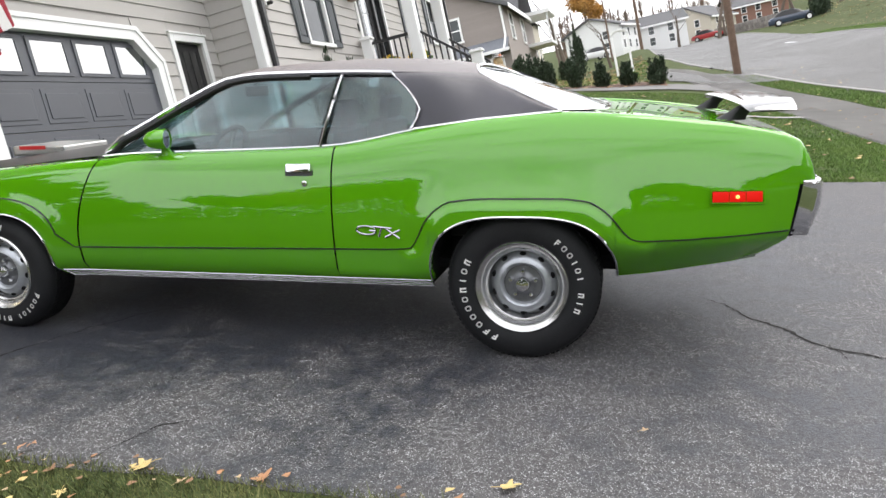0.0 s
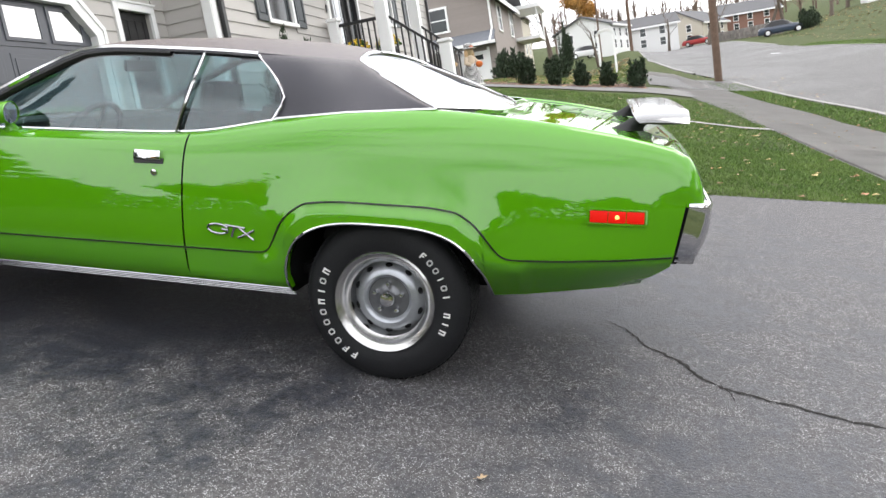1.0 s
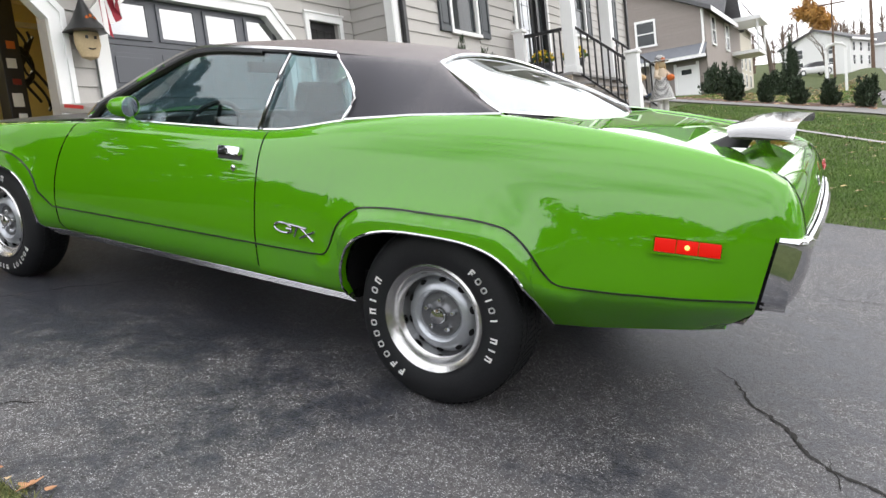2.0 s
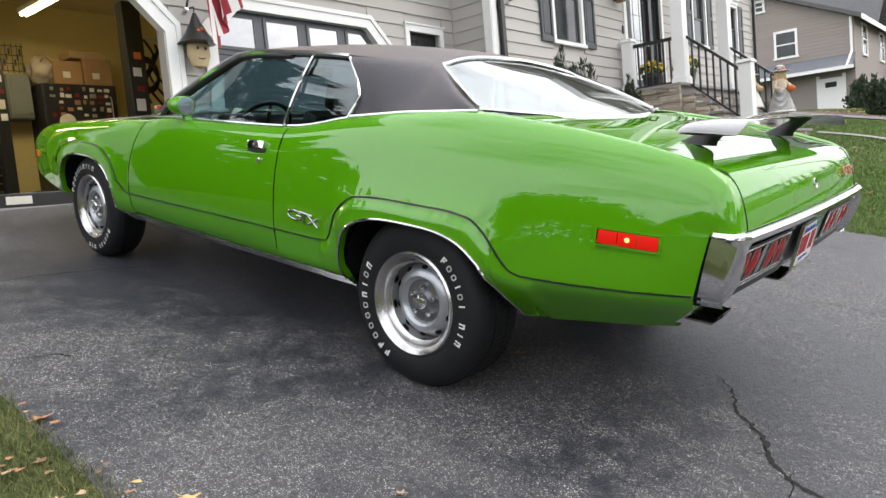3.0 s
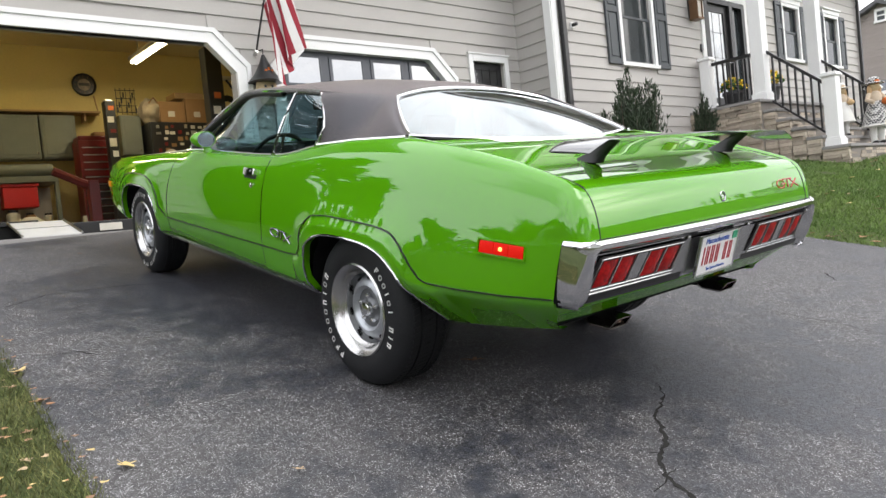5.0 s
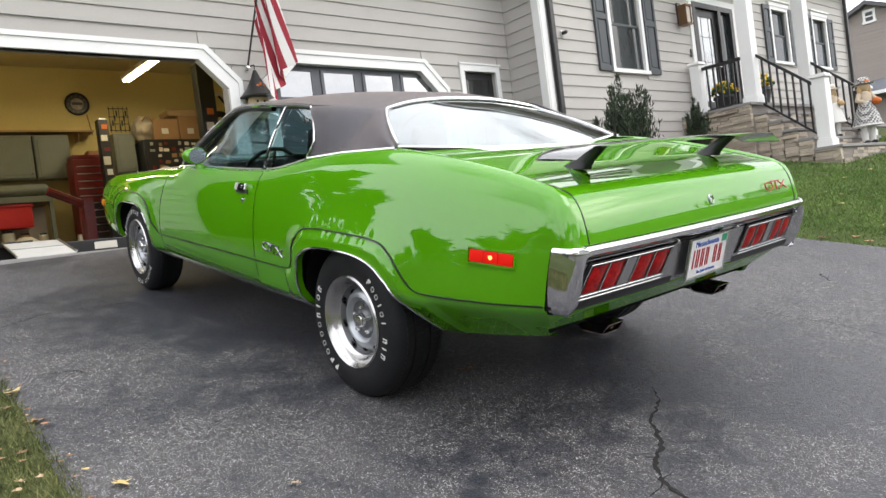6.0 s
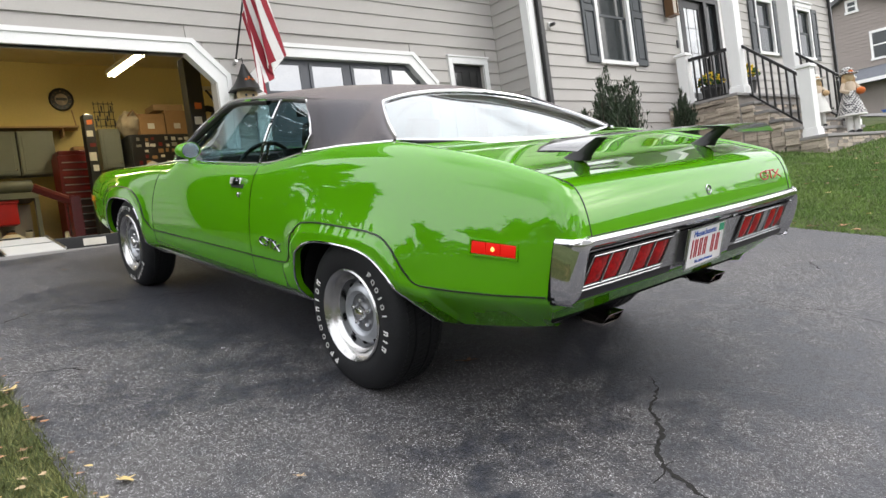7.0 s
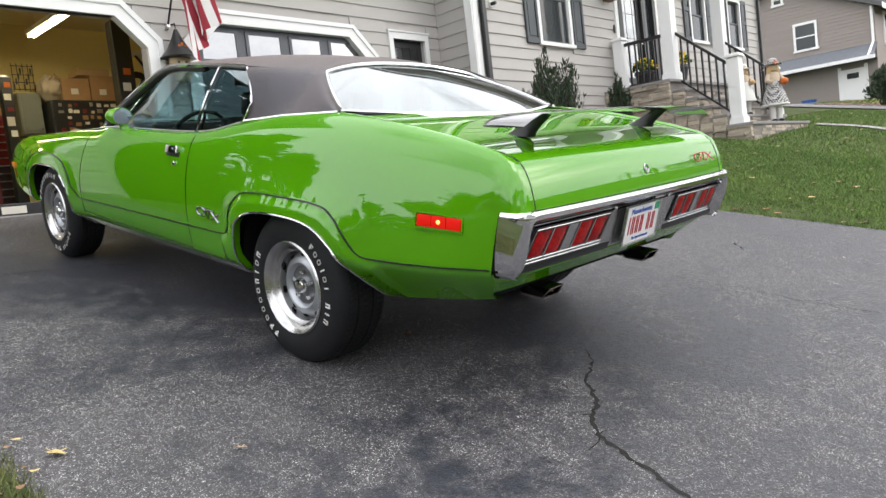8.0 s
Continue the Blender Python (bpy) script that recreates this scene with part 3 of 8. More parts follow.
def house_window(y0, y1, z0, z1, shut, cap, label):
    w = thing("window", label, "window", kind="structure")
    t = 0.075
    part("window_frame", boxes((XF - 0.03, XF + 0.026, y0, y0 + t, z0, z1), (XF - 0.03, XF + 0.026, y1 - t, y1, z0, z1), (XF - 0.03, XF + 0.024, y0 + t, y1 - t, z1 - t, z1)), M_trim, w, "white window casing")
    part("window_sill", boxes((XF - 0.03, XF + 0.05, y0 - 0.03, y1 + 0.03, z0 - 0.045, z0 + 0.02), bevel=0.006), M_trim, w, "white sill")
    if cap:
        part("window_cap", boxes((XF - 0.02, XF + 0.04, y0 - 0.04, y1 + 0.04, z1, z1 + 0.10), (XF - 0.02, XF + 0.075, y0 - 0.08, y1 + 0.08, z1 + 0.10, z1 + 0.14), bevel=0.008), M_trim, w, "white moulded head")
    zm = (z0 + z1) / 2
    for a, b, x in ((z0 + 0.02, zm + 0.02, XF - 0.045), (zm - 0.02, z1 - t, XF - 0.075)):
        part("sash", boxes((x - 0.02, x + 0.012, y0 + t, y0 + t + 0.04, a, b), (x - 0.02, x + 0.012, y1 - t - 0.04, y1 - t, a, b), (x - 0.02, x + 0.012, y0 + t + 0.04, y1 - t - 0.04, a, a + 0.045), (x - 0.02, x + 0.012, y0 + t + 0.04, y1 - t - 0.04, b - 0.04, b)), M_shutter, w, "dark sash")
        part("pane", boxes((x - 0.008, x - 0.002, y0 + t + 0.04, y1 - t - 0.04, a + 0.045, b - 0.04)), M_housepane, w)
    part("blind", boxes((XF - 0.155, XF - 0.15, y0 + 0.05, y1 - 0.05, z0, z1)), mat("dim_blind", (0.10, 0.115, 0.12), rough=0.8, var=0.25, scale=1.5), w, "dim drawn blind")
    sw = shut
    for a in (y0 - 0.02 - sw, y1 + 0.02):
        sh = thing("shutter", "dark slate two-panel shutter beside a window", "shutter", group="window shutters")
        part("stile_frame", boxes((XF, XF + 0.04, a, a + 0.055, z0 - 0.03, z1), (XF, XF + 0.04, a + sw - 0.055, a + sw, z0 - 0.03, z1), (XF, XF + 0.038, a + 0.055, a + sw - 0.055, z0 - 0.03, z0 + 0.07), (XF, XF + 0.038, a + 0.055, a + sw - 0.055, zm + 0.02, zm + 0.12), (XF, XF + 0.038, a + 0.055, a + sw - 0.055, z1 - 0.09, z1), bevel=0.004), M_shutter, sh)
        for c, d in ((z0 + 0.07, zm + 0.02), (zm + 0.12, z1 - 0.09)):
            part("panel", boxes((XF, XF + 0.016, a + 0.055, a + sw - 0.055, c, d), (XF + 0.016, XF + 0.03, a + 0.085, a + sw - 0.085, c + 0.03, d - 0.03), bevel=0.004), M_shutter, sh)
    return w


M_housepane = mat("dark_reflecting_pane", (0.030, 0.036, 0.038), rough=0.05, var=0.4, scale=1.2)
house_window(7.62, 8.66, 3.07, 4.70, 0.36, False, "white-cased double-hung window with dark shutters")
house_window(13.70, 14.60, 3.57, 4.83, 0.32, True, "white-cased double-hung window with moulded head")
house_window(15.90, 16.80, 3.57, 4.83, 0.32, True, "white-cased double-hung window with moulded head")

M_doorpane = mat("bright_reflecting_glass", (0.36, 0.37, 0.37), rough=0.04, metal=0.85, var=0.35, scale=2.5)
# entrance: black glazed door with side light
fd = thing("door_front", "black front door with tall glazing and side light", "door", kind="structure")
part("door_frame", boxes((XF - 0.10, XF + 0.03, 10.38, 10.50, 2.30, 4.55), (XF - 0.10, XF + 0.03, 11.34, 11.46, 2.30, 4.55), (XF - 0.10, XF + 0.03, 11.84, 11.96, 2.30, 4.55), (XF - 0.10, XF + 0.028, 10.5, 11.84, 4.45, 4.55), (XF - 0.10, XF + 0.05, 10.5, 11.84, 2.30, 2.36)), M_blackpaint, fd, "black frame")
fl = part("door_leaf", boxes((XF - 0.08, XF - 0.03, 10.50, 10.64, 2.36, 4.45), (XF - 0.08, XF - 0.03, 11.20, 11.34, 2.36, 4.45), (XF - 0.08, XF - 0.032, 10.64, 11.20, 2.36, 2.60), (XF - 0.08, XF - 0.032, 10.64, 11.20, 4.30, 4.45)), M_blackpaint, fd, "black door leaf")
part("pane", boxes((XF - 0.06, XF - 0.05, 10.64, 11.20, 2.60, 4.30)), M_doorpane, fl, "leaded glass pane")
part("came", boxes(*[(XF - 0.05, XF - 0.045, 10.64, 11.20, z, z + 0.008) for z in (2.9, 3.4, 3.9)], *[(XF - 0.05, XF - 0.045, y, y + 0.008, 2.6, 4.3) for y in (10.78, 11.06)]), M_blackpaint, fl)
part("side_light", boxes((XF - 0.06, XF - 0.05, 11.46, 11.84, 2.36, 4.45)), M_housepane, fd, "dark side light")
part("door_handle", tube([(XF + 0.01, 11.25, 3.3), (XF + 0.04, 11.25, 3.3), (XF + 0.04, 11.16, 3.3)], 0.012, 8), M_chrome, fl, "metal lever")
part("door_casing", boxes((XF - 0.02, XF + 0.02, 10.26, 10.38, 2.30, 4.67), (XF - 0.02, XF + 0.02, 11.96, 12.08, 2.30, 4.67), (XF - 0.02, XF + 0.022, 10.38, 11.96, 4.55, 4.67)), M_trim, fd, "white casing")
lan = thing("wall_lantern", "bronze wall lantern beside the front door", "lantern")
part("back_plate", boxes((XF, XF + 0.03, 9.84, 9.96, 4.05, 4.45), bevel=0.006), M_blackpaint, lan)
part("lantern_body", boxes((XF + 0.05, XF + 0.22, 9.81, 9.82, 4.03, 4.34), (XF + 0.05, XF + 0.22, 9.98, 9.99, 4.03, 4.34), (XF + 0.04, XF + 0.23, 9.80, 10.0, 4.34, 4.37), (XF + 0.04, XF + 0.23, 9.80, 10.0, 4.0, 4.03)), mat("aged_bronze", (0.16, 0.09, 0.045), rough=0.4, metal=0.6), lan, "bronze lantern cage")
part("lantern_glass", boxes((XF + 0.07, XF + 0.20, 9.83, 9.97, 4.03, 4.34)), mat("frosted_glass", (0.55, 0.5, 0.42), rough=0.4), lan)
cm = thing("security_camera", "small white security camera on the siding", "camera")
part("mount", boxes((XF, XF + 0.03, 6.33, 6.40, 3.53, 3.62), bevel=0.005), M_trim, cm)
part("lens_body", lathe([(0.028, 0.0), (0.028, 0.09), (0.022, 0.10), (0.002, 0.10)], 16, axis="x"), M_blackpaint, cm, at=Matrix.Translation((XF + 0.02, 6.365, 3.575)))
mb = thing("door_bell", "small black doorbell beside the door", "doorbell")
part("bell_body", boxes((XF, XF + 0.025, 10.16, 10.21, 3.45, 3.60), bevel=0.005), M_blackpaint, mb)

# flag on a slanted pole, lamp block above
flag = thing("flag", "furled red and white striped flag on a black pole", "flag")
part("bracket", tube([(XW + 0.0, 1.30, 2.93), (XW + 0.07, 1.30, 2.96)], 0.022, 10), M_steel, flag)
part("pole", tube([(XW + 0.03, 1.30, 2.92), (XW + 0.62, 1.42, 4.25)], 0.012, 8), M_blackpaint, flag)
M_flagred = mat("flag_red", (0.30, 0.02, 0.035), rough=0.8, var=0.1)
M_flagwhite = mat("flag_white", (0.72, 0.70, 0.69), rough=0.8, var=0.06)
M_flagblue = mat("flag_blue", (0.02, 0.03, 0.12), rough=0.8, var=0.1)


def flag_point(s, t):
    """s along the stripes, hanging down from the pole; t across them."""
    a = Vector((XW + 0.26, 1.345, 3.44)).lerp(Vector((XW + 0.58, 1.41, 4.16)), t)
    fold = 0.065 * math.sin(t * 15 + s * 2.0) * (0.3 + s)
    x = a.x * (1 - 0.55 * s) + (XW + 0.30) * 0.55 * s + 0.03 * math.sin(t * 9 + 1)
    y = a.y + 0.10 * s + 0.40 * s * (t * 0.6) + fold
    z = a.z - 0.80 * s * (0.85 + 0.35 * (1 - t)) - 0.42 * s * t
    return x, y, z


for k in range(13):
    bm = grid([[flag_point(s, (k + q / 3) / 13) for q in range(4)] for s in frange(0, 1, 16)])
    part("stripe", bm, M_flagred if k % 2 == 0 else M_flagwhite, flag, "red stripe" if k % 2 == 0 else "white stripe", smooth=True)

# hanging straw-face decoration between the bays: one plain mesh
M_straw = mat("straw_cloth", (0.52, 0.40, 0.24), rough=0.85, var=0.15)
M_orange = mat("orange_felt", (0.50, 0.12, 0.02), rough=0.8, var=0.15)
deco_bm = lathe([(0.002, -0.20), (0.09, -0.17), (0.135, -0.05), (0.13, 0.06), (0.10, 0.12), (0.002, 0.14)], 20, axis="z")
bmesh.ops.scale(deco_bm, verts=deco_bm.verts, vec=(0.5, 1, 1))
nf = len(deco_bm.faces)
lathe([(0.20, 0.07), (0.215, 0.075), (0.13, 0.17), (0.06, 0.30), (0.02, 0.40), (0.002, 0.41)], 18, axis="z", bm=deco_bm)
deco_bm.faces.ensure_lookup_table()
for f in deco_bm.faces[nf:]:
    f.material_index = 1
nf = len(deco_bm.faces)
for y, z in ((-0.045, 0.0), (0.045, 0.0)):
    box(deco_bm, 0.062, 0.072, y - 0.012, y + 0.012, z, z + 0.03)
tube([(0.055, -0.04, -0.09), (0.062, 0, -0.10), (0.055, 0.04, -0.09)], 0.006, 6, deco_bm)
deco_bm.faces.ensure_lookup_table()
for f in deco_bm.faces[nf:]:
    f.material_index = 2
nf = len(deco_bm.faces)
for a in range(6):
    box(deco_bm, 0.07, 0.085, -0.012, 0.012, 0.0, 0.06, m=Matrix.Translation((0.03, 0, 0.17)) @ Matrix.Rotation(radians(60 * a), 4, "X"))
deco_bm.faces.ensure_lookup_table()
for f in deco_bm.faces[nf:]:
    f.material_index = 3
deco = part("hanging_decoration", deco_bm, [M_straw, M_blackpaint, M_stripe, M_orange], smooth=True, at=Matrix.Translation((XW + 0.13, 1.345, 2.50)))
tagged(deco, "straw harvest face with black pointed hat on the wall", "decoration")
hook = thing("wall_hook", "small black wall hook over the decoration", "hook")
part("hook_bar", tube([(XW, 1.345, 2.98), (XW + 0.13, 1.345, 2.97), (XW + 0.13, 1.345, 2.9)], 0.006, 6), M_blackpaint, hook)
# ---- the car: x to its tail, y to its right side, z up from the ground under it; the rear axle stands at x = 0 ----
UP = Vector((-0.18864, 0.02752, 0.98166)).normalized()
CAR = UP.rotation_difference(Vector((0, 0, 1))).to_matrix().to_4x4()
car = thing("car", "lime green two-door muscle car with black vinyl roof and rear wing", "car", CAR)
WB = -2.921

T_W = [(-4.18, 0.735), (-4.12, 0.80), (-4.0, 0.855), (-3.8, 0.90), (-3.5, 0.935), (-3.0, 0.95), (-2.2, 0.955), (-1.2, 0.96), (-0.6, 0.965), (0, 0.968), (0.4, 0.962), (0.8, 0.944), (1.0, 0.930), (1.12, 0.911)]
T_ZB = [(-4.18, 0.70), (-4.12, 0.735), (-3.95, 0.785), (-3.7, 0.825), (-3.4, 0.855), (-2.9, 0.893), (-2.3, 0.945), (-2.0, 0.965), (-1.2, 0.975), (-0.9, 0.985), (-0.5, 1.048), (-0.2, 1.092), (0.15, 1.111), (0.5, 1.089), (0.8, 1.053), (0.9, 1.038), (1.0, 1.018), (1.12, 0.99)]
T_YB = [(-4.18, 0.62), (-4.12, 0.68), (-3.95, 0.75), (-3.7, 0.80), (-3.4, 0.83), (-2.9, 0.84), (-2.3, 0.845), (-2.0, 0.85), (-1.2, 0.85), (-0.9, 0.85), (-0.5, 0.82), (-0.2, 0.79), (0.15, 0.775), (0.5, 0.79), (0.8, 0.805), (1.0, 0.815), (1.08, 0.81), (1.12, 0.80)]
T_LOW = [(-4.18, 0.50), (-3.8, 0.44), (-3.33, 0.37), (-2.52, 0.31), (-0.46, 0.31), (-0.415, 0.365), (0.41, 0.364), (0.60, 0.386), (0.80, 0.42), (0.967, 0.453), (1.08, 0.474)]
ARCH = [(0.0, 0.345, 0.412, 0.335), (WB, 0.335, 0.405, 0.34)]


def arch_at(x, grow=0.0):
    """The wheel opening's edge over x, or None outside it."""
    for xc, zc, hw, ht in ARCH:
        u = abs(x - xc) / (hw + grow)
        if u < 1:
            return zc + (ht + grow) * (1 - u**3) ** (1 / 3)
    return None


def low(x):
    base = lerp(x, T_LOW)
    a = arch_at(x)
    return max(base, a) if a is not None else base


# the creased line that runs along the flank and over the rear wheel opening
CREASE = [(-0.56, 0.523), (-0.509, 0.526), (-0.488, 0.541), (-0.465, 0.578), (-0.421, 0.657), (-0.365, 0.714), (-0.299, 0.746), (-0.12, 0.759), (0.15, 0.759), (0.285, 0.747), (0.35, 0.715), (0.397, 0.672), (0.450, 0.604), (0.476, 0.582), (0.51, 0.574), (0.56, 0.575), (1.08, 0.614)]


def crease_line(n=90):
    """The crease as an evenly stepped smooth line."""
    run = [0.0]
    for p, q in zip(CREASE, CREASE[1:]):
        run.append(run[-1] + math.hypot(q[0] - p[0], q[1] - p[1]))
    tx, tz = [(r, p[0]) for r, p in zip(run, CREASE)], [(r, p[1]) for r, p in zip(run, CREASE)]
    return [(smooth_table(r, tx), smooth_table(r, tz)) for r in frange(0, run[-1], n)]


CREASE_XZ = np.array(crease_line())
SWELL = 0.022


def flare(x, z):
    """How far the rear wheel opening's surround stands proud of the flank, with a soft swell outside its crease."""
    if not -0.70 < x < 0.75 or z > 0.95:
        return 0.0
    gaps = np.hypot(CREASE_XZ[:, 0] - x, CREASE_XZ[:, 1] - z)
    k = int(np.argmin(gaps))
    d = float(gaps[k])
    w = min(1.0, max(0.0, (float(CREASE_XZ[k, 1]) - 0.55) / 0.13))
    swell = SWELL * w * w * (3 - 2 * w)
    if not -0.54 < x < 0.56 or z > lerp(x, CREASE):
        u = max(0.0, 1 - d / 0.15)
        return swell * u * u
    u = min(1.0, d / 0.05)
    return swell + 0.019 * u * u * (3 - 2 * u) * min(1.0, max(0.0, (z - 0.36) / 0.12))


def side_y(x, z):
    w, zb, yb = smooth_table(x, T_W), smooth_table(x, T_ZB), smooth_table(x, T_YB)
    if z >= 0.6:
        t = min(1.0, (z - 0.6) / (zb - 0.6))
        y = yb + (w - yb) * math.sqrt(max(0.0, 1 - t * t))
    else:
        y = w - 0.55 * (0.6 - z) ** 2
    if x > 0.36:
        # the tail tucks far under below the crease
        k = max(0.0, lerp(x, CREASE) - 0.004 - z) if x > 0.5 else max(0.0, 0.572 - z)
        y -= min(1.0, (x - 0.36) / 0.04) * lerp(x, [(0.4, 0.95), (0.97, 1.45)]) * (k - 0.025 * (1 - math.exp(-k / 0.025)))
    elif x < -0.36:
        y -= 1.1 * max(0.0, 0.385 - z)
    if x > 0.9:
        y -= 0.55 * (x - 0.9) * max(0.0, 0.80 - z)
    y += flare(x, z)
    xc, zc, hw, ht = ARCH[1]
    u = (abs((x - xc) / (hw + 0.05)) ** 3 + abs(max(0.0, z - zc) / (ht + 0.05)) ** 3) ** (1 / 3)
    if u < 1.25 and z > 0.3:
        y += 0.016 * min(1.0, max(0.0, (1.17 - u) / 0.12))
    return y


def columns(a, b, n):
    """Stations along the body from a to b, gathered at the wheel openings' ends."""
    xs = set(frange(a, b, n))
    for xc, zc, hw, ht in ARCH:
        for k in range(33):
            x = xc + hw * math.sin(math.pi * (k / 32 - 0.5))
            if a < x < b:
                xs.add(x)
    xs = sorted(xs)
    return [x for i, x in enumerate(xs) if i == 0 or x - xs[i - 1] > 1e-4]


def door_shift(x, z):
    return 0.13 * max(0.0, (z - 0.5) / 0.45) ** 1.6 * math.exp(-(((x + 2.33) / 0.25) ** 2))


def inner_y(x):
    return lerp(x, [(-4.18, 0.56), (-3.95, 0.68), (-3.7, 0.72), (-2.4, 0.74), (-2.15, 0.80), (-2.0, 0.815), (-0.9, 0.815), (-0.5, 0.79), (0.15, 0.745), (0.35, 0.755), (0.8, 0.782), (1.0, 0.79), (1.12, 0.79)])


TAIL = [(0.79, 1.194), (0.82, 1.189), (0.86, 1.179), (0.90, 1.166), (0.935, 1.149), (0.965, 1.127), (0.985, 1.100), (0.998, 1.055)]


def tail_x(z):
    """The rounded slope of the tail: how far back it reaches at a height."""
    return smooth_table(z, TAIL)


def crown(x):
    """How the panel's top edge rises or falls towards its inner seam."""
    return 0.006 if x < -2.1 else -0.010 if x > 0.3 else -0.004


def side_rows(xs, sign, rows=20):
    out = []
    for x in xs:
        zl, zb = low(x), smooth_table(x, T_ZB)
        col = []
        for k in range(rows):
            z = zl + (zb - zl) * math.sin(0.5 * math.pi * k / (rows - 1))
            col.append((x + door_shift(x, z), sign * side_y(x, z), z))
        yb, yi = smooth_table(x, T_YB), inner_y(x)
        for k in (1, 2, 3):
            col.append((x + door_shift(x, zb), sign * (yb + (yi - yb) * k / 3), zb + crown(x) * math.sin(k / 3 * math.pi / 2)))
        # turned edge along the lower lip
        first = col[0]
        out.append([(first[0], first[1] - sign * 0.03, first[2] + 0.004)] + col)
    return out


def gap_x(z):
    """The rear edge of the flank, where the bumper's cap begins."""
    return 1.088 + 0.032 * (z - 0.57) / 0.237 if z > 0.57 else 1.088 - 0.95 * (0.57 - z)


SHOULDER = 0.82


def quarter_panel(sign):
    """The rear flank, its lower edge running on to the bumper's cap and its shoulder turning the corner to the lid."""
    nl, nu = 24, 14
    out = []
    for x in columns(-0.874, 1.0, 76):
        zl, zb = low(x), smooth_table(x, T_ZB)
        zs = [zl + (SHOULDER - zl) * k / (nl - 1) for k in range(nl)] + [SHOULDER + (zb - SHOULDER) * math.sin(0.5 * math.pi * k / nu) for k in range(1, nu + 1)]
        col = [(x, sign * side_y(x, z), z) for z in zs]
        yb, yi = smooth_table(x, T_YB), inner_y(x)
        col += [(x, sign * (yb + (yi - yb) * k / 3), zb + crown(x) * math.sin(k / 3 * math.pi / 2)) for k in (1, 2, 3)]
        out.append([(col[0][0], col[0][1] - sign * 0.03, col[0][2] + 0.004)] + col)
    bm = grid(out)
    edge = out[-1][1:]
    tail = [edge[:nl]]
    for q in frange(0, 1, 7)[1:]:
        zl = lerp(1.0, T_LOW) + 0.042 * q
        col = []
        for k in range(nl):
            z = zl + (SHOULDER - zl) * k / (nl - 1)
            x = 1.0 + q * (gap_x(z) - 1.0)
            col.append((x, sign * side_y(x, z), z))
        tail.append(col)
    grid(tail, bm)
    # the rounded shoulder
    root = edge[nl - 1:]
    b0, e0 = root[0], root[-1]
    fan = [root]
    for i in range(1, 10):
        w = min(1.0, i / 4)
        w = w * w * (3 - 2 * w)
        bx = 1.0 + (gap_x(SHOULDER) - 1.0) * min(1.0, i / 6)
        b = (bx, sign * side_y(bx, SHOULDER), SHOULDER)
        ze = 0.998 + (0.803 - 0.998) * ((i / 9 - 0.1) / 0.9)
        e = (tail_x(ze) + 0.004, sign * 0.79, ze)
        if i > 6:
            b = (b[0], b[1], SHOULDER - 0.017 * (i - 6) / 3)
        col = []
        for j, p in enumerate(root):
            a = 0.5 * math.pi * j / (len(root) - 1)
            f = (1 - w) * (p[2] - b0[2]) / (e0[2] - b0[2]) + w * math.sin(a) ** 0.75
            g = (1 - w) * (p[1] - e0[1]) / (b0[1] - e0[1]) + w * math.cos(a) ** 0.75
            col.append((b[0] + (e[0] - b[0]) * f, e[1] + (b[1] - e[1]) * g, b[2] + (e[2] - b[2]) * f))
        fan.append(col)
    grid(fan, bm)
    bmesh.ops.remove_doubles(bm, verts=bm.verts, dist=3e-4)
    bmesh.ops.recalc_face_normals(bm, faces=bm.faces)
    bm.faces.ensure_lookup_table()
    if bm.faces[len(bm.faces) // 3].normal.y * sign < 0:
        bmesh.ops.reverse_faces(bm, faces=bm.faces)
    return part("quarter_panel", bm, M_green, car, smooth=True)


def body_panel(name, a, b, n, sign, label=""):
    bm = grid(side_rows(columns(a, b, n), sign))
    bmesh.ops.recalc_face_normals(bm, faces=bm.faces)
    c = bm.faces[len(bm.faces) // 2]
    if c.normal.y * sign < 0:
        bmesh.ops.reverse_faces(bm, faces=bm.faces)
    return part(name, bm, M_green, car, label, smooth=True)


fenders, doors, quarters = [], [], []
for sign in (-1, 1):
    fenders.append(body_panel("front_fender", -4.18, -2.335, 26, sign))
    doors.append(body_panel("car_door", -2.325, -0.882, 26, sign))
    quarters.append(quarter_panel(sign))


def top_panel(name, xs, zc, ys=0.70, n=17):
    rows = []
    for x in xs:
        zb = smooth_table(x, T_ZB) + crown(x)
        row = []
        yi = inner_y(x) - 0.004
        for k in range(n):
            v = -1 + 2 * k / (n - 1)
            row.append((x, yi * v, zb + (zc(x) - zb) * (1 - abs(v) ** 2.2)))
        rows.append(row)
    bm = grid(rows)
    bmesh.ops.recalc_face_normals(bm, faces=bm.faces)
    if bm.faces[0].normal.z < 0:
        bmesh.ops.reverse_faces(bm, faces=bm.faces)
    return bm


hood = part("hood", top_panel("hood", frange(-4.17, -2.28, 26), lambda x: lerp(x, [(-4.18, 0.73), (-3.95, 0.81), (-3.6, 0.87), (-3.0, 0.935), (-2.2, 0.985)])), M_green, car, smooth=True)
cowl = part("cowl", top_panel("cowl", frange(-2.275, -2.0, 6), lambda x: 0.975), M_black, car, "black cowl grille panel", smooth=True)
# trunk lid, rolling over into the sloping rear face above the bumper
def tail_point(k, v, n=10):
    z = 0.998 + (0.803 - 0.998) * k / n
    return tail_x(z) + 0.004 + 0.016 * (1 - abs(v) ** 2.5) * min(1.0, (1.01 - z) / 0.05), 0.786 * v, z + 0.008 * (1 - abs(v) ** 3) * (z - 0.80) / 0.19


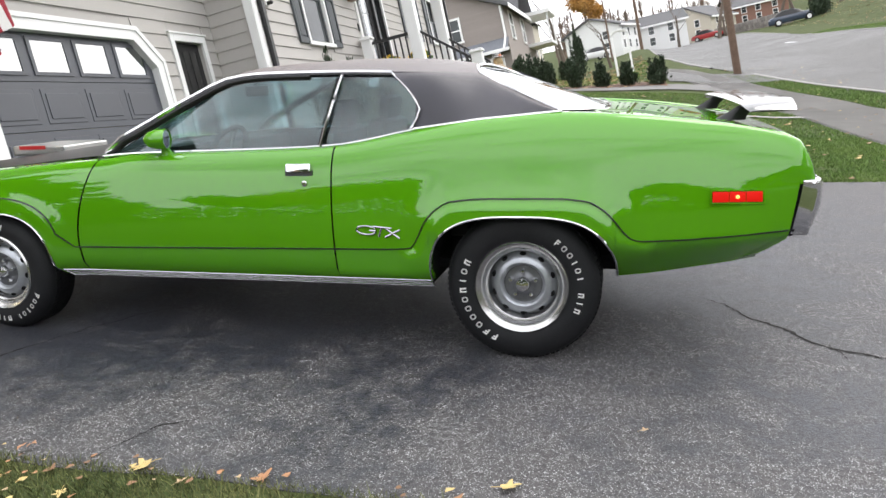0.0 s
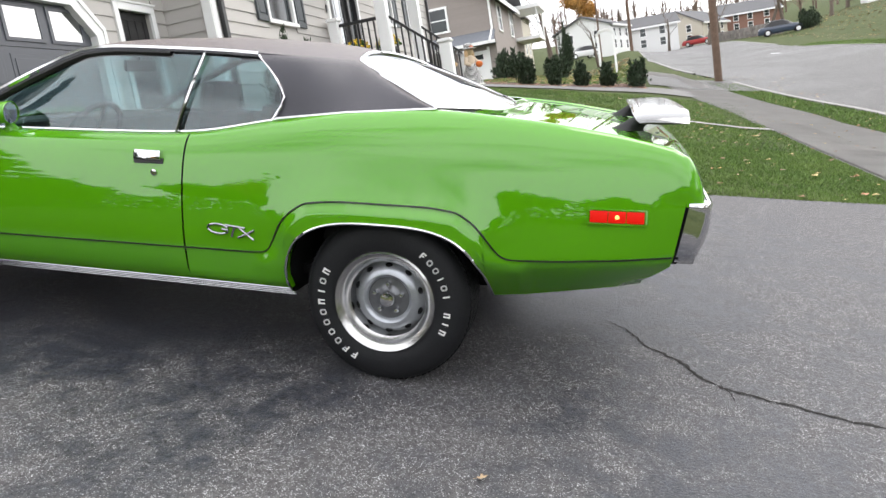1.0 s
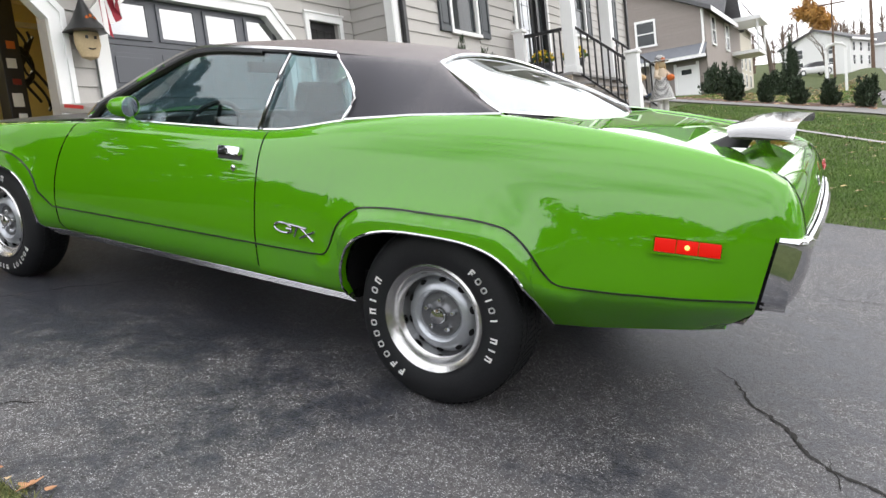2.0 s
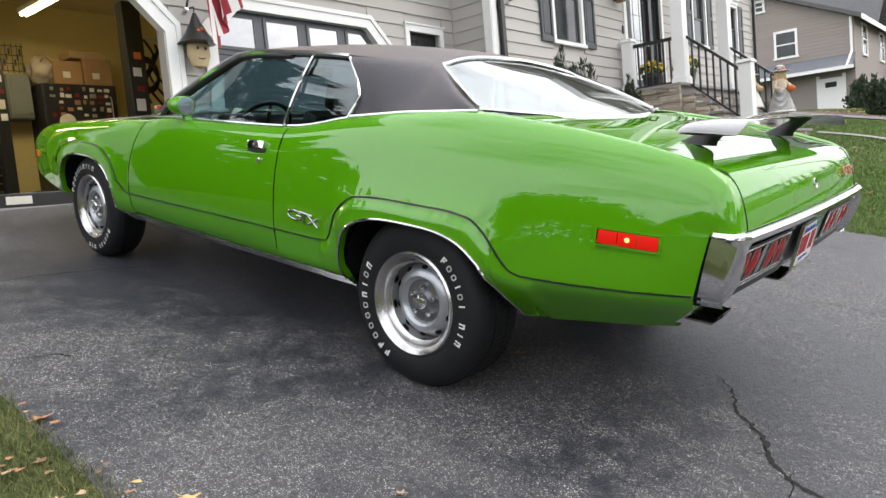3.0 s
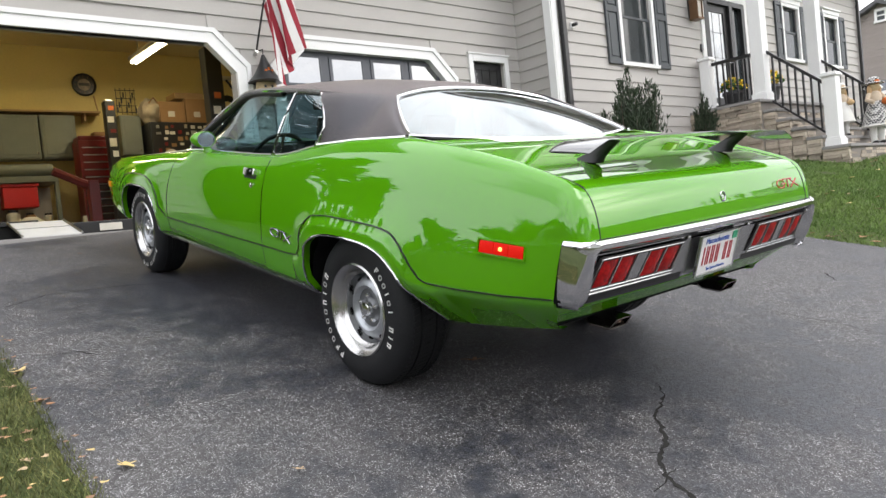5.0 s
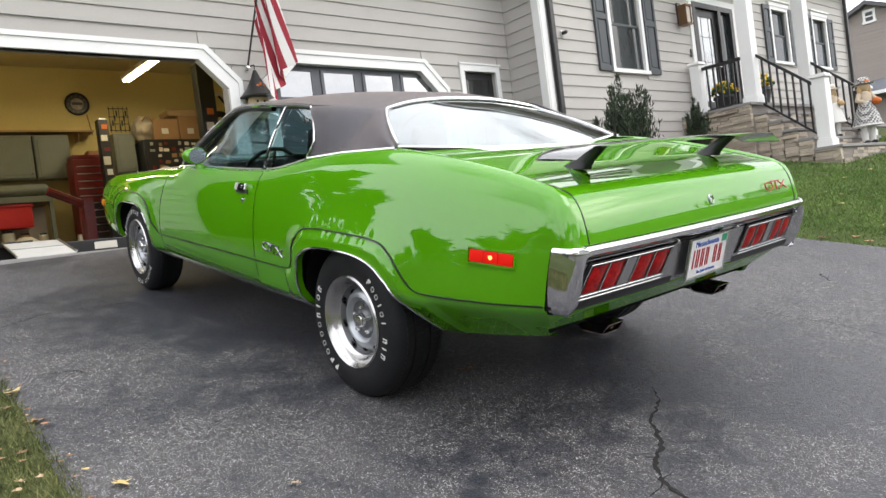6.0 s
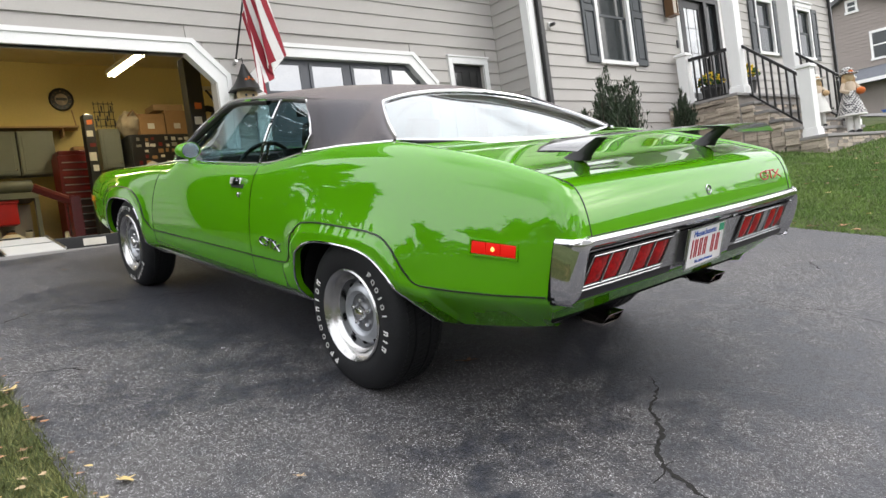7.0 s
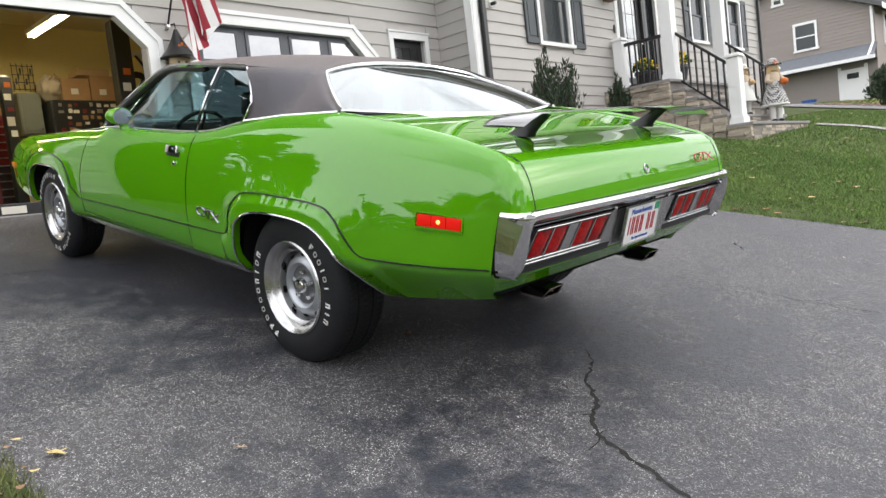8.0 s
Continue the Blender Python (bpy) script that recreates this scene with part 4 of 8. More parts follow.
lid_rows = []
for x in frange(0.30, 1.0, 18):
    zb, yi = smooth_table(x, T_ZB) + crown(x), inner_y(x) - 0.004
    zc = zb + lerp(x, [(0.3, 0.0), (0.6, 0.006), (0.95, 0.010), (1.0, 0.008)])
    lid_rows.append([(x, yi * v, zb + (zc - zb) * (1 - abs(v) ** 2.2)) for v in frange(-1, 1, 33)])
for k in [0, 0.3, 0.6, 1.0, 1.5, 2.0, 2.6, 3.2, 4, 5, 6, 7, 8, 9, 10]:
    lid_rows.append([tail_point(k, v) for v in frange(-1, 1, 33)])
trunk_lid = part("trunk_lid", grid(lid_rows), M_green, car, "lime green lid with a sloping rear face", smooth=True)
valance_rows = []
for z in frange(0.60, 0.502, 8):
    xe = gap_x(z) - 0.001
    ye = side_y(xe, z) - 0.001
    valance_rows.append([(xe + 0.014 * (1 - abs(v) ** 8), ye * v, z) for v in frange(-1, 1, 31)])
valance = part("rear_valance", grid(valance_rows), M_green, car, smooth=True)

# bumper round the tail
def u_path():
    """The bumper's outer line in plan, with its outward direction and how far along the side cap it lies."""
    half = [(1.236 - 0.020 * (y / 0.80) ** 2, y, 1.0, 0.05 * y, 0.0) for y in frange(0, 0.80, 14)]
    for k in range(1, 13):
        a = math.pi / 2 * k / 12
        half.append((1.171 + 0.045 * math.cos(a), 0.80 + 0.088 * math.sin(a), math.cos(a), math.sin(a), 0.0))
    half += [(1.171, 0.888 + 0.016 * q, 0.0, 1.0, q) for q in (0.2, 0.4, 0.6, 0.8, 1.0)]
    return [(x, -y, nx, -ny, q) for x, y, nx, ny, q in reversed(half[1:])] + half


LIP = [(-0.06, 0.810), (-0.022, 0.820), (-0.004, 0.818), (0.006, 0.808), (0.005, 0.792), (-0.014, 0.776)]
FACE = [(0.0, 0.762), (0.0, 0.70), (0.0, 0.62), (0.02, 0.592), (0.06, 0.583)]
CAP = [(-0.03, 0.808), (-0.010, 0.818), (-0.001, 0.813), (0.004, 0.80), (0.006, 0.775), (0.006, 0.745), (0.002, 0.71), (-0.010, 0.665), (-0.028, 0.625), (-0.055, 0.596), (-0.095, 0.584)]


def rear_face(y, z):
    """The recessed, under-leaning face between the bumper's lip and its lower edge."""
    return 1.186 - 0.014 * (y / 0.80) ** 2 - lerp(z, [(0.583, 0.05), (0.592, 0.03), (0.615, 0.022), (0.70, 0.009), (0.755, 0.0)])


bump_rows = []
for x, y, nx, ny, q in u_path():
    w = min(1.0, max(0.0, (0.845 - abs(y)) / 0.03))
    w = w * w * (3 - 2 * w)
    row = []
    for i, (co, cz) in enumerate(CAP):
        cx, cy = x + co * nx, y + 0.45 * co * ny
        cx -= (cx - gap_x(cz) - 0.010) * q
        if i < 6:
            bo, bz = LIP[i]
            bx = x + bo * nx
        else:
            bo, bz = FACE[i - 6]
            bx = rear_face(y, bz) - bo
        row.append((cx + (bx - cx) * w, cy + (y - cy) * w, cz + (bz - cz) * w))
    bump_rows.append(row)
for sign in (-1, 1):
    part("bumper_gap", grid([[(gap_x(z) + d, sign * (side_y(gap_x(z), z) - i), z) for d, i in ((-0.03, 0.012), (0.0, 0.006), (0.02, 0.010))] for z in frange(0.585, 0.815, 9)]), M_matte, car, "dark gap before the bumper cap")
rear_bumper = part("rear_bumper", grid(bump_rows), M_chrome, car, "chrome wraparound rear bumper", smooth=True)


# roof and pillars
def roof_z(x, y):
    zc = smooth_table(x, [(-1.60, 1.365), (-1.4, 1.388), (-1.0, 1.398), (-0.6, 1.382), (-0.33, 1.338), (-0.1, 1.29)])
    zr = smooth_table(x, [(-1.60, 1.315), (-1.4, 1.335), (-1.0, 1.335), (-0.6, 1.315), (-0.3, 1.295), (-0.1, 1.26)])
    return zc - (zc - zr) * abs(y) ** 2.6


def roof_row(u, n=25):
    row = []
    for k in range(n):
        v = -1 + 2 * k / (n - 1)
        front, rear = -1.58 + 0.13 * v * v, -0.33 + 0.09 * v * v
        x = front + (rear - front) * u
        hw = lerp(x, [(-1.6, 0.66), (-1.4, 0.70), (-0.65, 0.715), (-0.5, 0.69), (-0.38, 0.63), (-0.24, 0.535)])
        row.append((x, hw * v, roof_z(x, v)))
    return row


roof = part("roof", thicken(grid([roof_row(u) for u in frange(0, 1, 20)]), 0.02), M_vinyl, car, "black vinyl-covered roof", smooth=True)


def sail(sign):
    rows = []
    top = [(-0.63, 0.712, 1.312), (-0.46, 0.675, 1.308), (-0.255, 0.535, 1.293), (-0.15, 0.585, 1.25), (-0.01, 0.675, 1.186), (0.14, 0.756, 1.120)]
    bot = [(-0.50, 0.815, 1.057), (-0.36, 0.81, 1.070), (-0.20, 0.80, 1.087), (-0.05, 0.794, 1.100), (0.05, 0.79, 1.106), (0.14, 0.782, 1.110)]
    for s in frange(0, 1, 21):
        f = s * 5
        t = [smooth_table(f, [(i, p[j]) for i, p in enumerate(top)]) for j in range(3)]
        b = [smooth_table(f, [(i, p[j]) for i, p in enumerate(bot)]) for j in range(3)]
        col = []
        for k in range(13):
            v = k / 12
            p = [t[j] + (b[j] - t[j]) * v for j in range(3)]
            p[0] += 0.058 * math.sin(math.pi * v) * (1 - s) ** 3
            roll = (0.016 + 0.05 * s * (1 - s)) * math.sin(math.pi * v ** 0.55)
            p[1] += roll
            p[2] += 0.55 * roll * (1 - s)
            col.append((p[0], sign * p[1], p[2]))
        rows.append(col)
    bm = grid(rows)
    return part("sail_panel", thicken(bm, 0.012 * -sign), M_vinyl, car, "black vinyl-covered rear pillar", smooth=True)


sail(-1), sail(1)


# glass
def pane(name, rows, label, thick=0.004, glazing=None):
    ob = part(name, thicken(grid(rows), thick), glazing or M_carglass, car, label, smooth=True)
    ob.visible_shadow = False
    return ob


def ws_point(u, v):
    b = Vector((-2.36 + 0.20 * v * v, 0.80 * v, 0.955))
    t = Vector((-1.58 + 0.13 * v * v, 0.655 * v, roof_z(-1.58 + 0.13 * v * v, v) - 0.008))
    p = b.lerp(t, u)
    p.z += 0.02 * math.sin(math.pi * u)
    return p


def bl_point(u, v):
    t = Vector((-0.33 + 0.09 * v * v, 0.525 * v, roof_z(-0.33 + 0.09 * v * v, v) - 0.006))
    b = Vector((0.35 - 0.20 * v * v, 0.756 * v, 1.092 + 0.026 * v * v))
    p = t.lerp(b, u)
    p.y += 0.016 * v ** 5 * math.sin(math.pi * u)
    p.z += 0.007 * math.sin(math.pi * u)
    return p


windshield = pane("windshield", [[ws_point(u, v) for v in frange(-1, 1, 17)] for u in frange(0, 1, 9)], "curved tinted windshield")
backlight = pane("rear_window", [[bl_point(u, v) for v in frange(-1, 1, 17)] for u in frange(0, 1, 9)], "curved tinted rear window", glazing=M_rearglass)


def side_glass_point(x, u):
    """u from the belt to the drip rail."""
    return x, 0.818 + (0.708 - 0.818) * u + 0.012 * math.sin(math.pi * u), smooth_table(x, T_ZB) - 0.004 + (roof_rail(x) - smooth_table(x, T_ZB)) * u


def roof_rail(x):
    return smooth_table(x, [(-2.25, 0.975), (-2.0, 1.085), (-1.7, 1.225), (-1.45, 1.315), (-1.3, 1.325), (-1.0, 1.32), (-0.6, 1.302), (-0.52, 1.25), (-0.47, 1.15), (-0.50, 1.06)])


for sign in (-1, 1):
    rows = []
    for x in frange(-2.16, -0.99, 14):
        rows.append([(p[0] + 0.09 * u * (1 if x > -1.2 else 0) * (x + 1.2) / 0.21 if x > -1.2 else p[0], sign * p[1], p[2]) for u in frange(0, 1, 7) for p in [side_glass_point(x, u)]])
    pane("door_glass", rows, "clear door window")
    rows = []
    for x in frange(0, 1, 9):
        col = []
        for u in frange(0, 1, 7):
            xf = -0.965 + 0.09 * u
            xr = smooth_table(u, [(0, -0.52), (0.35, -0.475), (0.7, -0.535), (1, -0.625)])
            xx = xf + (xr - xf) * x
            zb, zt = smooth_table(xx, T_ZB) - 0.004, 1.308
            col.append((xx, sign * (0.818 - 0.11 * u + 0.012 * math.sin(math.pi * u)), zb + (zt - zb) * u))
        rows.append(col)
    pane("quarter_glass", rows, "small rear quarter window")


def strip(points, w, h, name, material, parent, label="", closed=False):
    return part(name, tube(points, w, 6, closed=closed), material, parent, label, smooth=True)


for sign in (-1, 1):
    # bright trims: drip rail and windshield pillar, belt, vinyl edge, rear window
    pil = [(-2.20, sign * 0.80, 0.972)] + [(x, sign * (0.815 - 0.10 * min(1, (roof_rail(x) - 0.97) / 0.35)), roof_rail(x) + 0.008) for x in frange(-2.1, -0.62, 18)]
    part("pillar", tube([(x + 0.012, y - sign * 0.012, z - 0.018) for x, y, z in pil[:14]], 0.02, 8), M_black, car, "black windshield pillar", smooth=True)
    strip(pil, 0.0125, 0, "drip_rail", M_chrome, car, "chrome drip rail and pillar trim")
    strip([(x, sign * (0.823), smooth_table(x, T_ZB) + 0.004) for x in frange(-2.2, -0.5, 20)], 0.007, 0, "belt_trim", M_chrome, car, "chrome belt moulding")
    strip([(x, sign * (lerp(x, [(-0.5, 0.822), (0.17, 0.784)]) + 0.004), lerp(x, [(-0.5, 1.055), (-0.36, 1.070), (-0.2, 1.088), (0.17, 1.113)])) for x in frange(-0.5, 0.17, 10)], 0.008, 0, "vinyl_trim", M_chrome, car, "chrome vinyl edge moulding")
    strip([(-0.965 + 0.09 * u, sign * (0.833 - 0.11 * u + 0.012 * math.sin(math.pi * u)), 0.985 + 0.325 * u) for u in frange(0, 1, 12)], 0.008, 0, "window_divider", M_chrome, car, "chrome window divider")
    strip([(smooth_table(u, [(0, -0.52), (0.35, -0.475), (0.7, -0.535), (1, -0.625)]), sign * (0.828 - 0.11 * u + 0.012 * math.sin(math.pi * u)), 1.045 + 0.265 * u) for u in frange(0, 1, 9)], 0.006, 0, "quarter_trim", M_chrome, car, "chrome quarter window moulding")
rw = [bl_point(0, v) + Vector((0, 0, 0.006)) for v in frange(-1, 1, 17)] + [bl_point(u, 1) for u in frange(0.1, 1, 8)] + [bl_point(1, v) for v in frange(0.9, -0.9, 15)] + [bl_point(u, -1) for u in frange(1, 0.1, 8)]
strip(rw, 0.0095, 0, "rear_window_trim", M_chrome, car, "chrome rear window moulding", closed=True)


# wheels
def letter_marks(parent, r_mid, h, start, end, shapes, y):
    """Raised white marks along an arc of the sidewall, each of plain bars."""
    n = len(shapes)
    for i, kind in enumerate(shapes):
        a = radians(start + (end - start) * (i + 0.5) / n)
        w, t = h * 0.36, h * 0.115
        bars = {"o": [], "l": [(-t, t, -h / 2, h / 2)],
                "n": [(-w, -w + 2 * t, -h / 2, h / 2), (w - 2 * t, w, -h / 2, h / 2 - 2 * t), (-w + 2 * t, w, h / 2 - 2 * t, h / 2)],
                "e": [(-w, -w + 2 * t, -h / 2, h / 2), (-w + 2 * t, w, h / 2 - 2 * t, h / 2), (-w + 2 * t, w * 0.7, -t, t)],
                "-": []}[kind]
        if kind == "o":
            bm = bmesh.new()
            ring = [[bm.verts.new((q * (w + 0.08 * h) * math.copysign(abs(math.cos(b)) ** 0.7, math.cos(b)), -0.003 if q == 1 else 0.006, (h / 2 if q == 1 else h / 2 - 2 * t) * math.copysign(abs(math.sin(b)) ** 0.7, math.sin(b)))) for b in frange(0, 2 * math.pi, 17)[:-1]] for q in (1, 0.5)]
            for v in ring[0] + ring[1]:
                v.co.y = -0.003
            for j in range(16):
                bm.faces.new((ring[0][j], ring[0][(j + 1) % 16], ring[1][(j + 1) % 16], ring[1][j]))
            bmesh.ops.solidify(bm, geom=bm.faces[:], thickness=0.004)
            part("sidewall_mark", bm, M_white, parent, "raised white mark", at=Matrix.Translation((0, y, 0)) @ Matrix.Rotation(a, 4, "Y") @ Matrix.Translation((0, 0, r_mid)))
        if bars:
            bm = bmesh.new()
            for x0, x1, z0, z1 in bars:
                box(bm, x0, x1, -0.003, 0.004, z0, z1)
            part("sidewall_mark", bm, M_white, parent, "raised white mark", at=Matrix.Translation((0, y, 0)) @ Matrix.Rotation(a, 4, "Y") @ Matrix.Translation((0, 0, r_mid)))


def wheel(xc, sign, r, width, face, dish, turn):
    """face: how far the outer sidewall stands from the centre line; dish: the depth of the rim."""
    m = Matrix.Translation((xc, sign * (face - width / 2), r)) @ (Matrix.Identity(4) if sign < 0 else Matrix.Rotation(math.pi, 4, "Z"))
    w = new("wheel")
    w.parent = car
    w.matrix_basis = m
    h = width / 2
    prof = [(0.198, -h + 0.03), (0.206, -h + 0.012), (0.225, -h + 0.001), (0.265, -h - 0.004), (r - 0.045, -h + 0.004), (r - 0.022, -h + 0.018), (r - 0.009, -h + 0.034), (r - 0.002, -h + 0.055)]
    for k in range(5):
        y = -h + 0.06 + (width - 0.12) * k / 4
        if k:
            prof += [(r - 0.008, y - 0.006), (r - 0.008, y - 0.001)]
        prof += [(r, y + 0.002), (r, y + (width - 0.12) / 4 - 0.01)] if k < 4 else []
    prof += [(r - 0.002, h - 0.055), (r - 0.009, h - 0.034), (r - 0.022, h - 0.018), (r - 0.045, h - 0.004), (0.225, h - 0.001), (0.206, h - 0.012), (0.198, h - 0.03)]
    part("tyre", lathe(prof, 80, close=True), M_rubber, w, "black tyre with raised white sidewall marks", smooth=True)
    # tread blocks across the shoulders
    tread = bmesh.new()
    for k in range(84):
        for row, (ya, yb) in enumerate(((-h + 0.052, -h + 0.084), (h - 0.084, h - 0.052), (-0.03, 0.03))):
            m = Matrix.Rotation(2 * math.pi * (k + 0.5 * (row % 2)) / 84, 4, "Y")
            box(tread, -0.0085, 0.0085, ya, yb, r - 0.006, r + 0.0025, m=m @ Matrix.Rotation(0.25 * (1 - row % 2), 4, "Z"))
    part("tread", tread, M_rubber, w, "blocked tread")
    letter_marks(w, 0.266, 0.030, 203 + turn, 300 + turn, "eeoooonlon", -h - 0.001)
    letter_marks(w, 0.266, 0.027, 34 + turn, 116 + turn, "eoolol-nln", -h - 0.001)
    # the outer side looks towards -y
    f = -h
    part("trim_ring", lathe([(0.212, f + 0.016), (0.213, f + 0.004), (0.206, f - 0.003), (0.198, f + 0.002), (0.188, f + 0.010), (0.182, f + 0.016), (0.176, f + 0.03), (0.170, f + 0.5 * dish), (0.160, f + 0.62 * dish), (0.157, f + dish), (0.150, f + dish + 0.03)], 72, caps=False), M_ring, w, "polished trim ring", smooth=True)
    part("rim", lathe([(0.20, f + 0.03), (0.165, f + dish + 0.035), (0.150, f + dish + 0.012), (0.138, f + dish - 0.012), (0.120, f + dish - 0.026), (0.104, f + dish - 0.030), (0.094, f + dish - 0.022), (0.088, f + dish - 0.010)], 72, caps=False), M_rimgrey, w, "silver steel wheel centre", smooth=True)
    part("hub_plate", lathe([(0.090, f + dish - 0.012), (0.086, f + dish - 0.007), (0.06, f + dish - 0.005), (0.045, f + dish - 0.010), (0.034, f + dish - 0.020)], 48, caps=False), M_hubplate, w, "dark grey hub plate", smooth=True)
    part("hub_cap", lathe([(0.034, f + dish - 0.01), (0.033, f + dish - 0.036), (0.028, f + dish - 0.044), (0.012, f + dish - 0.048), (0.002, f + dish - 0.049)], 32), M_chrome, w, "chrome hub cap", smooth=True)
    for k in range(10):
        a = radians(36 * k + turn)
        bm = bmesh.new()
        bmesh.ops.create_icosphere(bm, subdivisions=2, radius=1)
        bmesh.ops.transform(bm, matrix=Matrix.Rotation(-a, 4, "Y") @ Matrix.Translation((0, f + dish - 0.008, 0.139)) @ Matrix.Diagonal((0.0165, 0.010, 0.0115, 1)), verts=bm.verts)
        part("wheel_slot", bm, M_matte, w, smooth=True)
    for k in range(5):
        a = radians(72 * k + turn)
        bm = lathe([(0.0115, 0.01), (0.0115, -0.012), (0.007, -0.020), (0.001, -0.021)], 12)
        bmesh.ops.translate(bm, verts=bm.verts, vec=(0.060 * math.sin(a), f + dish - 0.012, 0.060 * math.cos(a)))
        part("lug_nut", bm, M_chrome, w, smooth=True)
    return w


wheel(0.0, -1, 0.349, 0.28, 0.948, 0.085, 0), wheel(0.0, 1, 0.349, 0.28, 0.948, 0.085, 20)
wheel(WB, -1, 0.335, 0.235, 0.928, 0.06, 80), wheel(WB, 1, 0.335, 0.235, 0.928, 0.06, 70)

# wheel wells, floor and underside
for xc, zc, hw, ht in ARCH:
    for sign in (-1, 1):
        pts = [(xc + (hw + 0.006) * math.copysign(abs(math.cos(a)) ** (2 / 3), math.cos(a)), zc + (ht + 0.006) * math.sin(a) ** (2 / 3)) for a in frange(0, math.pi, 33)]
        pts = [(xc + hw + 0.006, max(0.30, low(xc + hw + 0.01) + 0.015))] + [p for p in pts if p[1] > low(xc + (hw + 0.01) * (1 if p[0] > xc else -1)) + 0.02] + [(xc - hw - 0.006, max(0.30, low(xc - hw - 0.01) + 0.015))]
        rows = [[(x, sign * min(y, side_y(x, z) - 0.008 - 0.1 * i), z) for x, z in pts] for i, y in enumerate((0.925, 0.8, 0.58))]
        bm = grid(rows)
        bm.verts.ensure_lookup_table()
        bm.faces.new(bm.verts[-len(pts):])
        part("wheel_well", bm, M_matte, car, "dark wheel well")
part("underbody", boxes((-3.9, 0.5, -0.56, 0.56, 0.34, 0.45)), M_matte, car, "dark underbody")
part("sill_floor", boxes((-2.45, -0.45, -0.80, 0.80, 0.312, 0.42)), M_matte, car, "dark sill underside")
part("tail_floor", boxes((0.43, 0.96, -0.735, 0.735, 0.455, 0.49)), M_matte, car, "dark tail underside")
part("front_floor", boxes((-4.05, -3.35, -0.78, 0.78, 0.44, 0.5)), M_matte, car, "dark front underside")
part("fuel_tank", boxes((0.45, 0.9, -0.30, 0.30, 0.42, 0.52), bevel=0.03), M_matte, car)
part("rear_axle", tube([(0, -0.75, 0.345), (0, 0.75, 0.345)], 0.045, 12), M_matte, car)


# trims that follow the body's side
def on_side(x, z, sign, off=0.0):
    return x + door_shift(x, z), sign * (side_y(x, z) + off), z


def ribbon(path, sign, width, off, name, material, label=""):
    """A flat band laid on the side along (x, z) points."""
    rows = []
    for i, (x, z) in enumerate(path):
        a, b = path[max(0, i - 1)], path[min(len(path) - 1, i + 1)]
        dx, dz = b[0] - a[0], b[1] - a[1]
        ln = math.hypot(dx, dz) or 1
        nx, nz = -dz / ln * width / 2, dx / ln * width / 2
        p, q = on_side(x + nx, z + nz, sign, off), on_side(x - nx, z - nz, sign, off)
        rows.append([(p[0], p[1] - sign * 0.006, p[2]), p, q, (q[0], q[1] - sign * 0.006, q[2])])
    return part(name, grid(rows), material, car, label, smooth=True)


def around(i, grow, a0, a1, n=40):
    xc, zc, hw, ht = ARCH[i]
    return [(xc + (hw + grow) * math.copysign(abs(math.cos(a)) ** (2 / 3), math.cos(a)), zc + (ht + grow) * abs(math.sin(a)) ** (2 / 3)) for a in frange(radians(a0), radians(a1), n)]


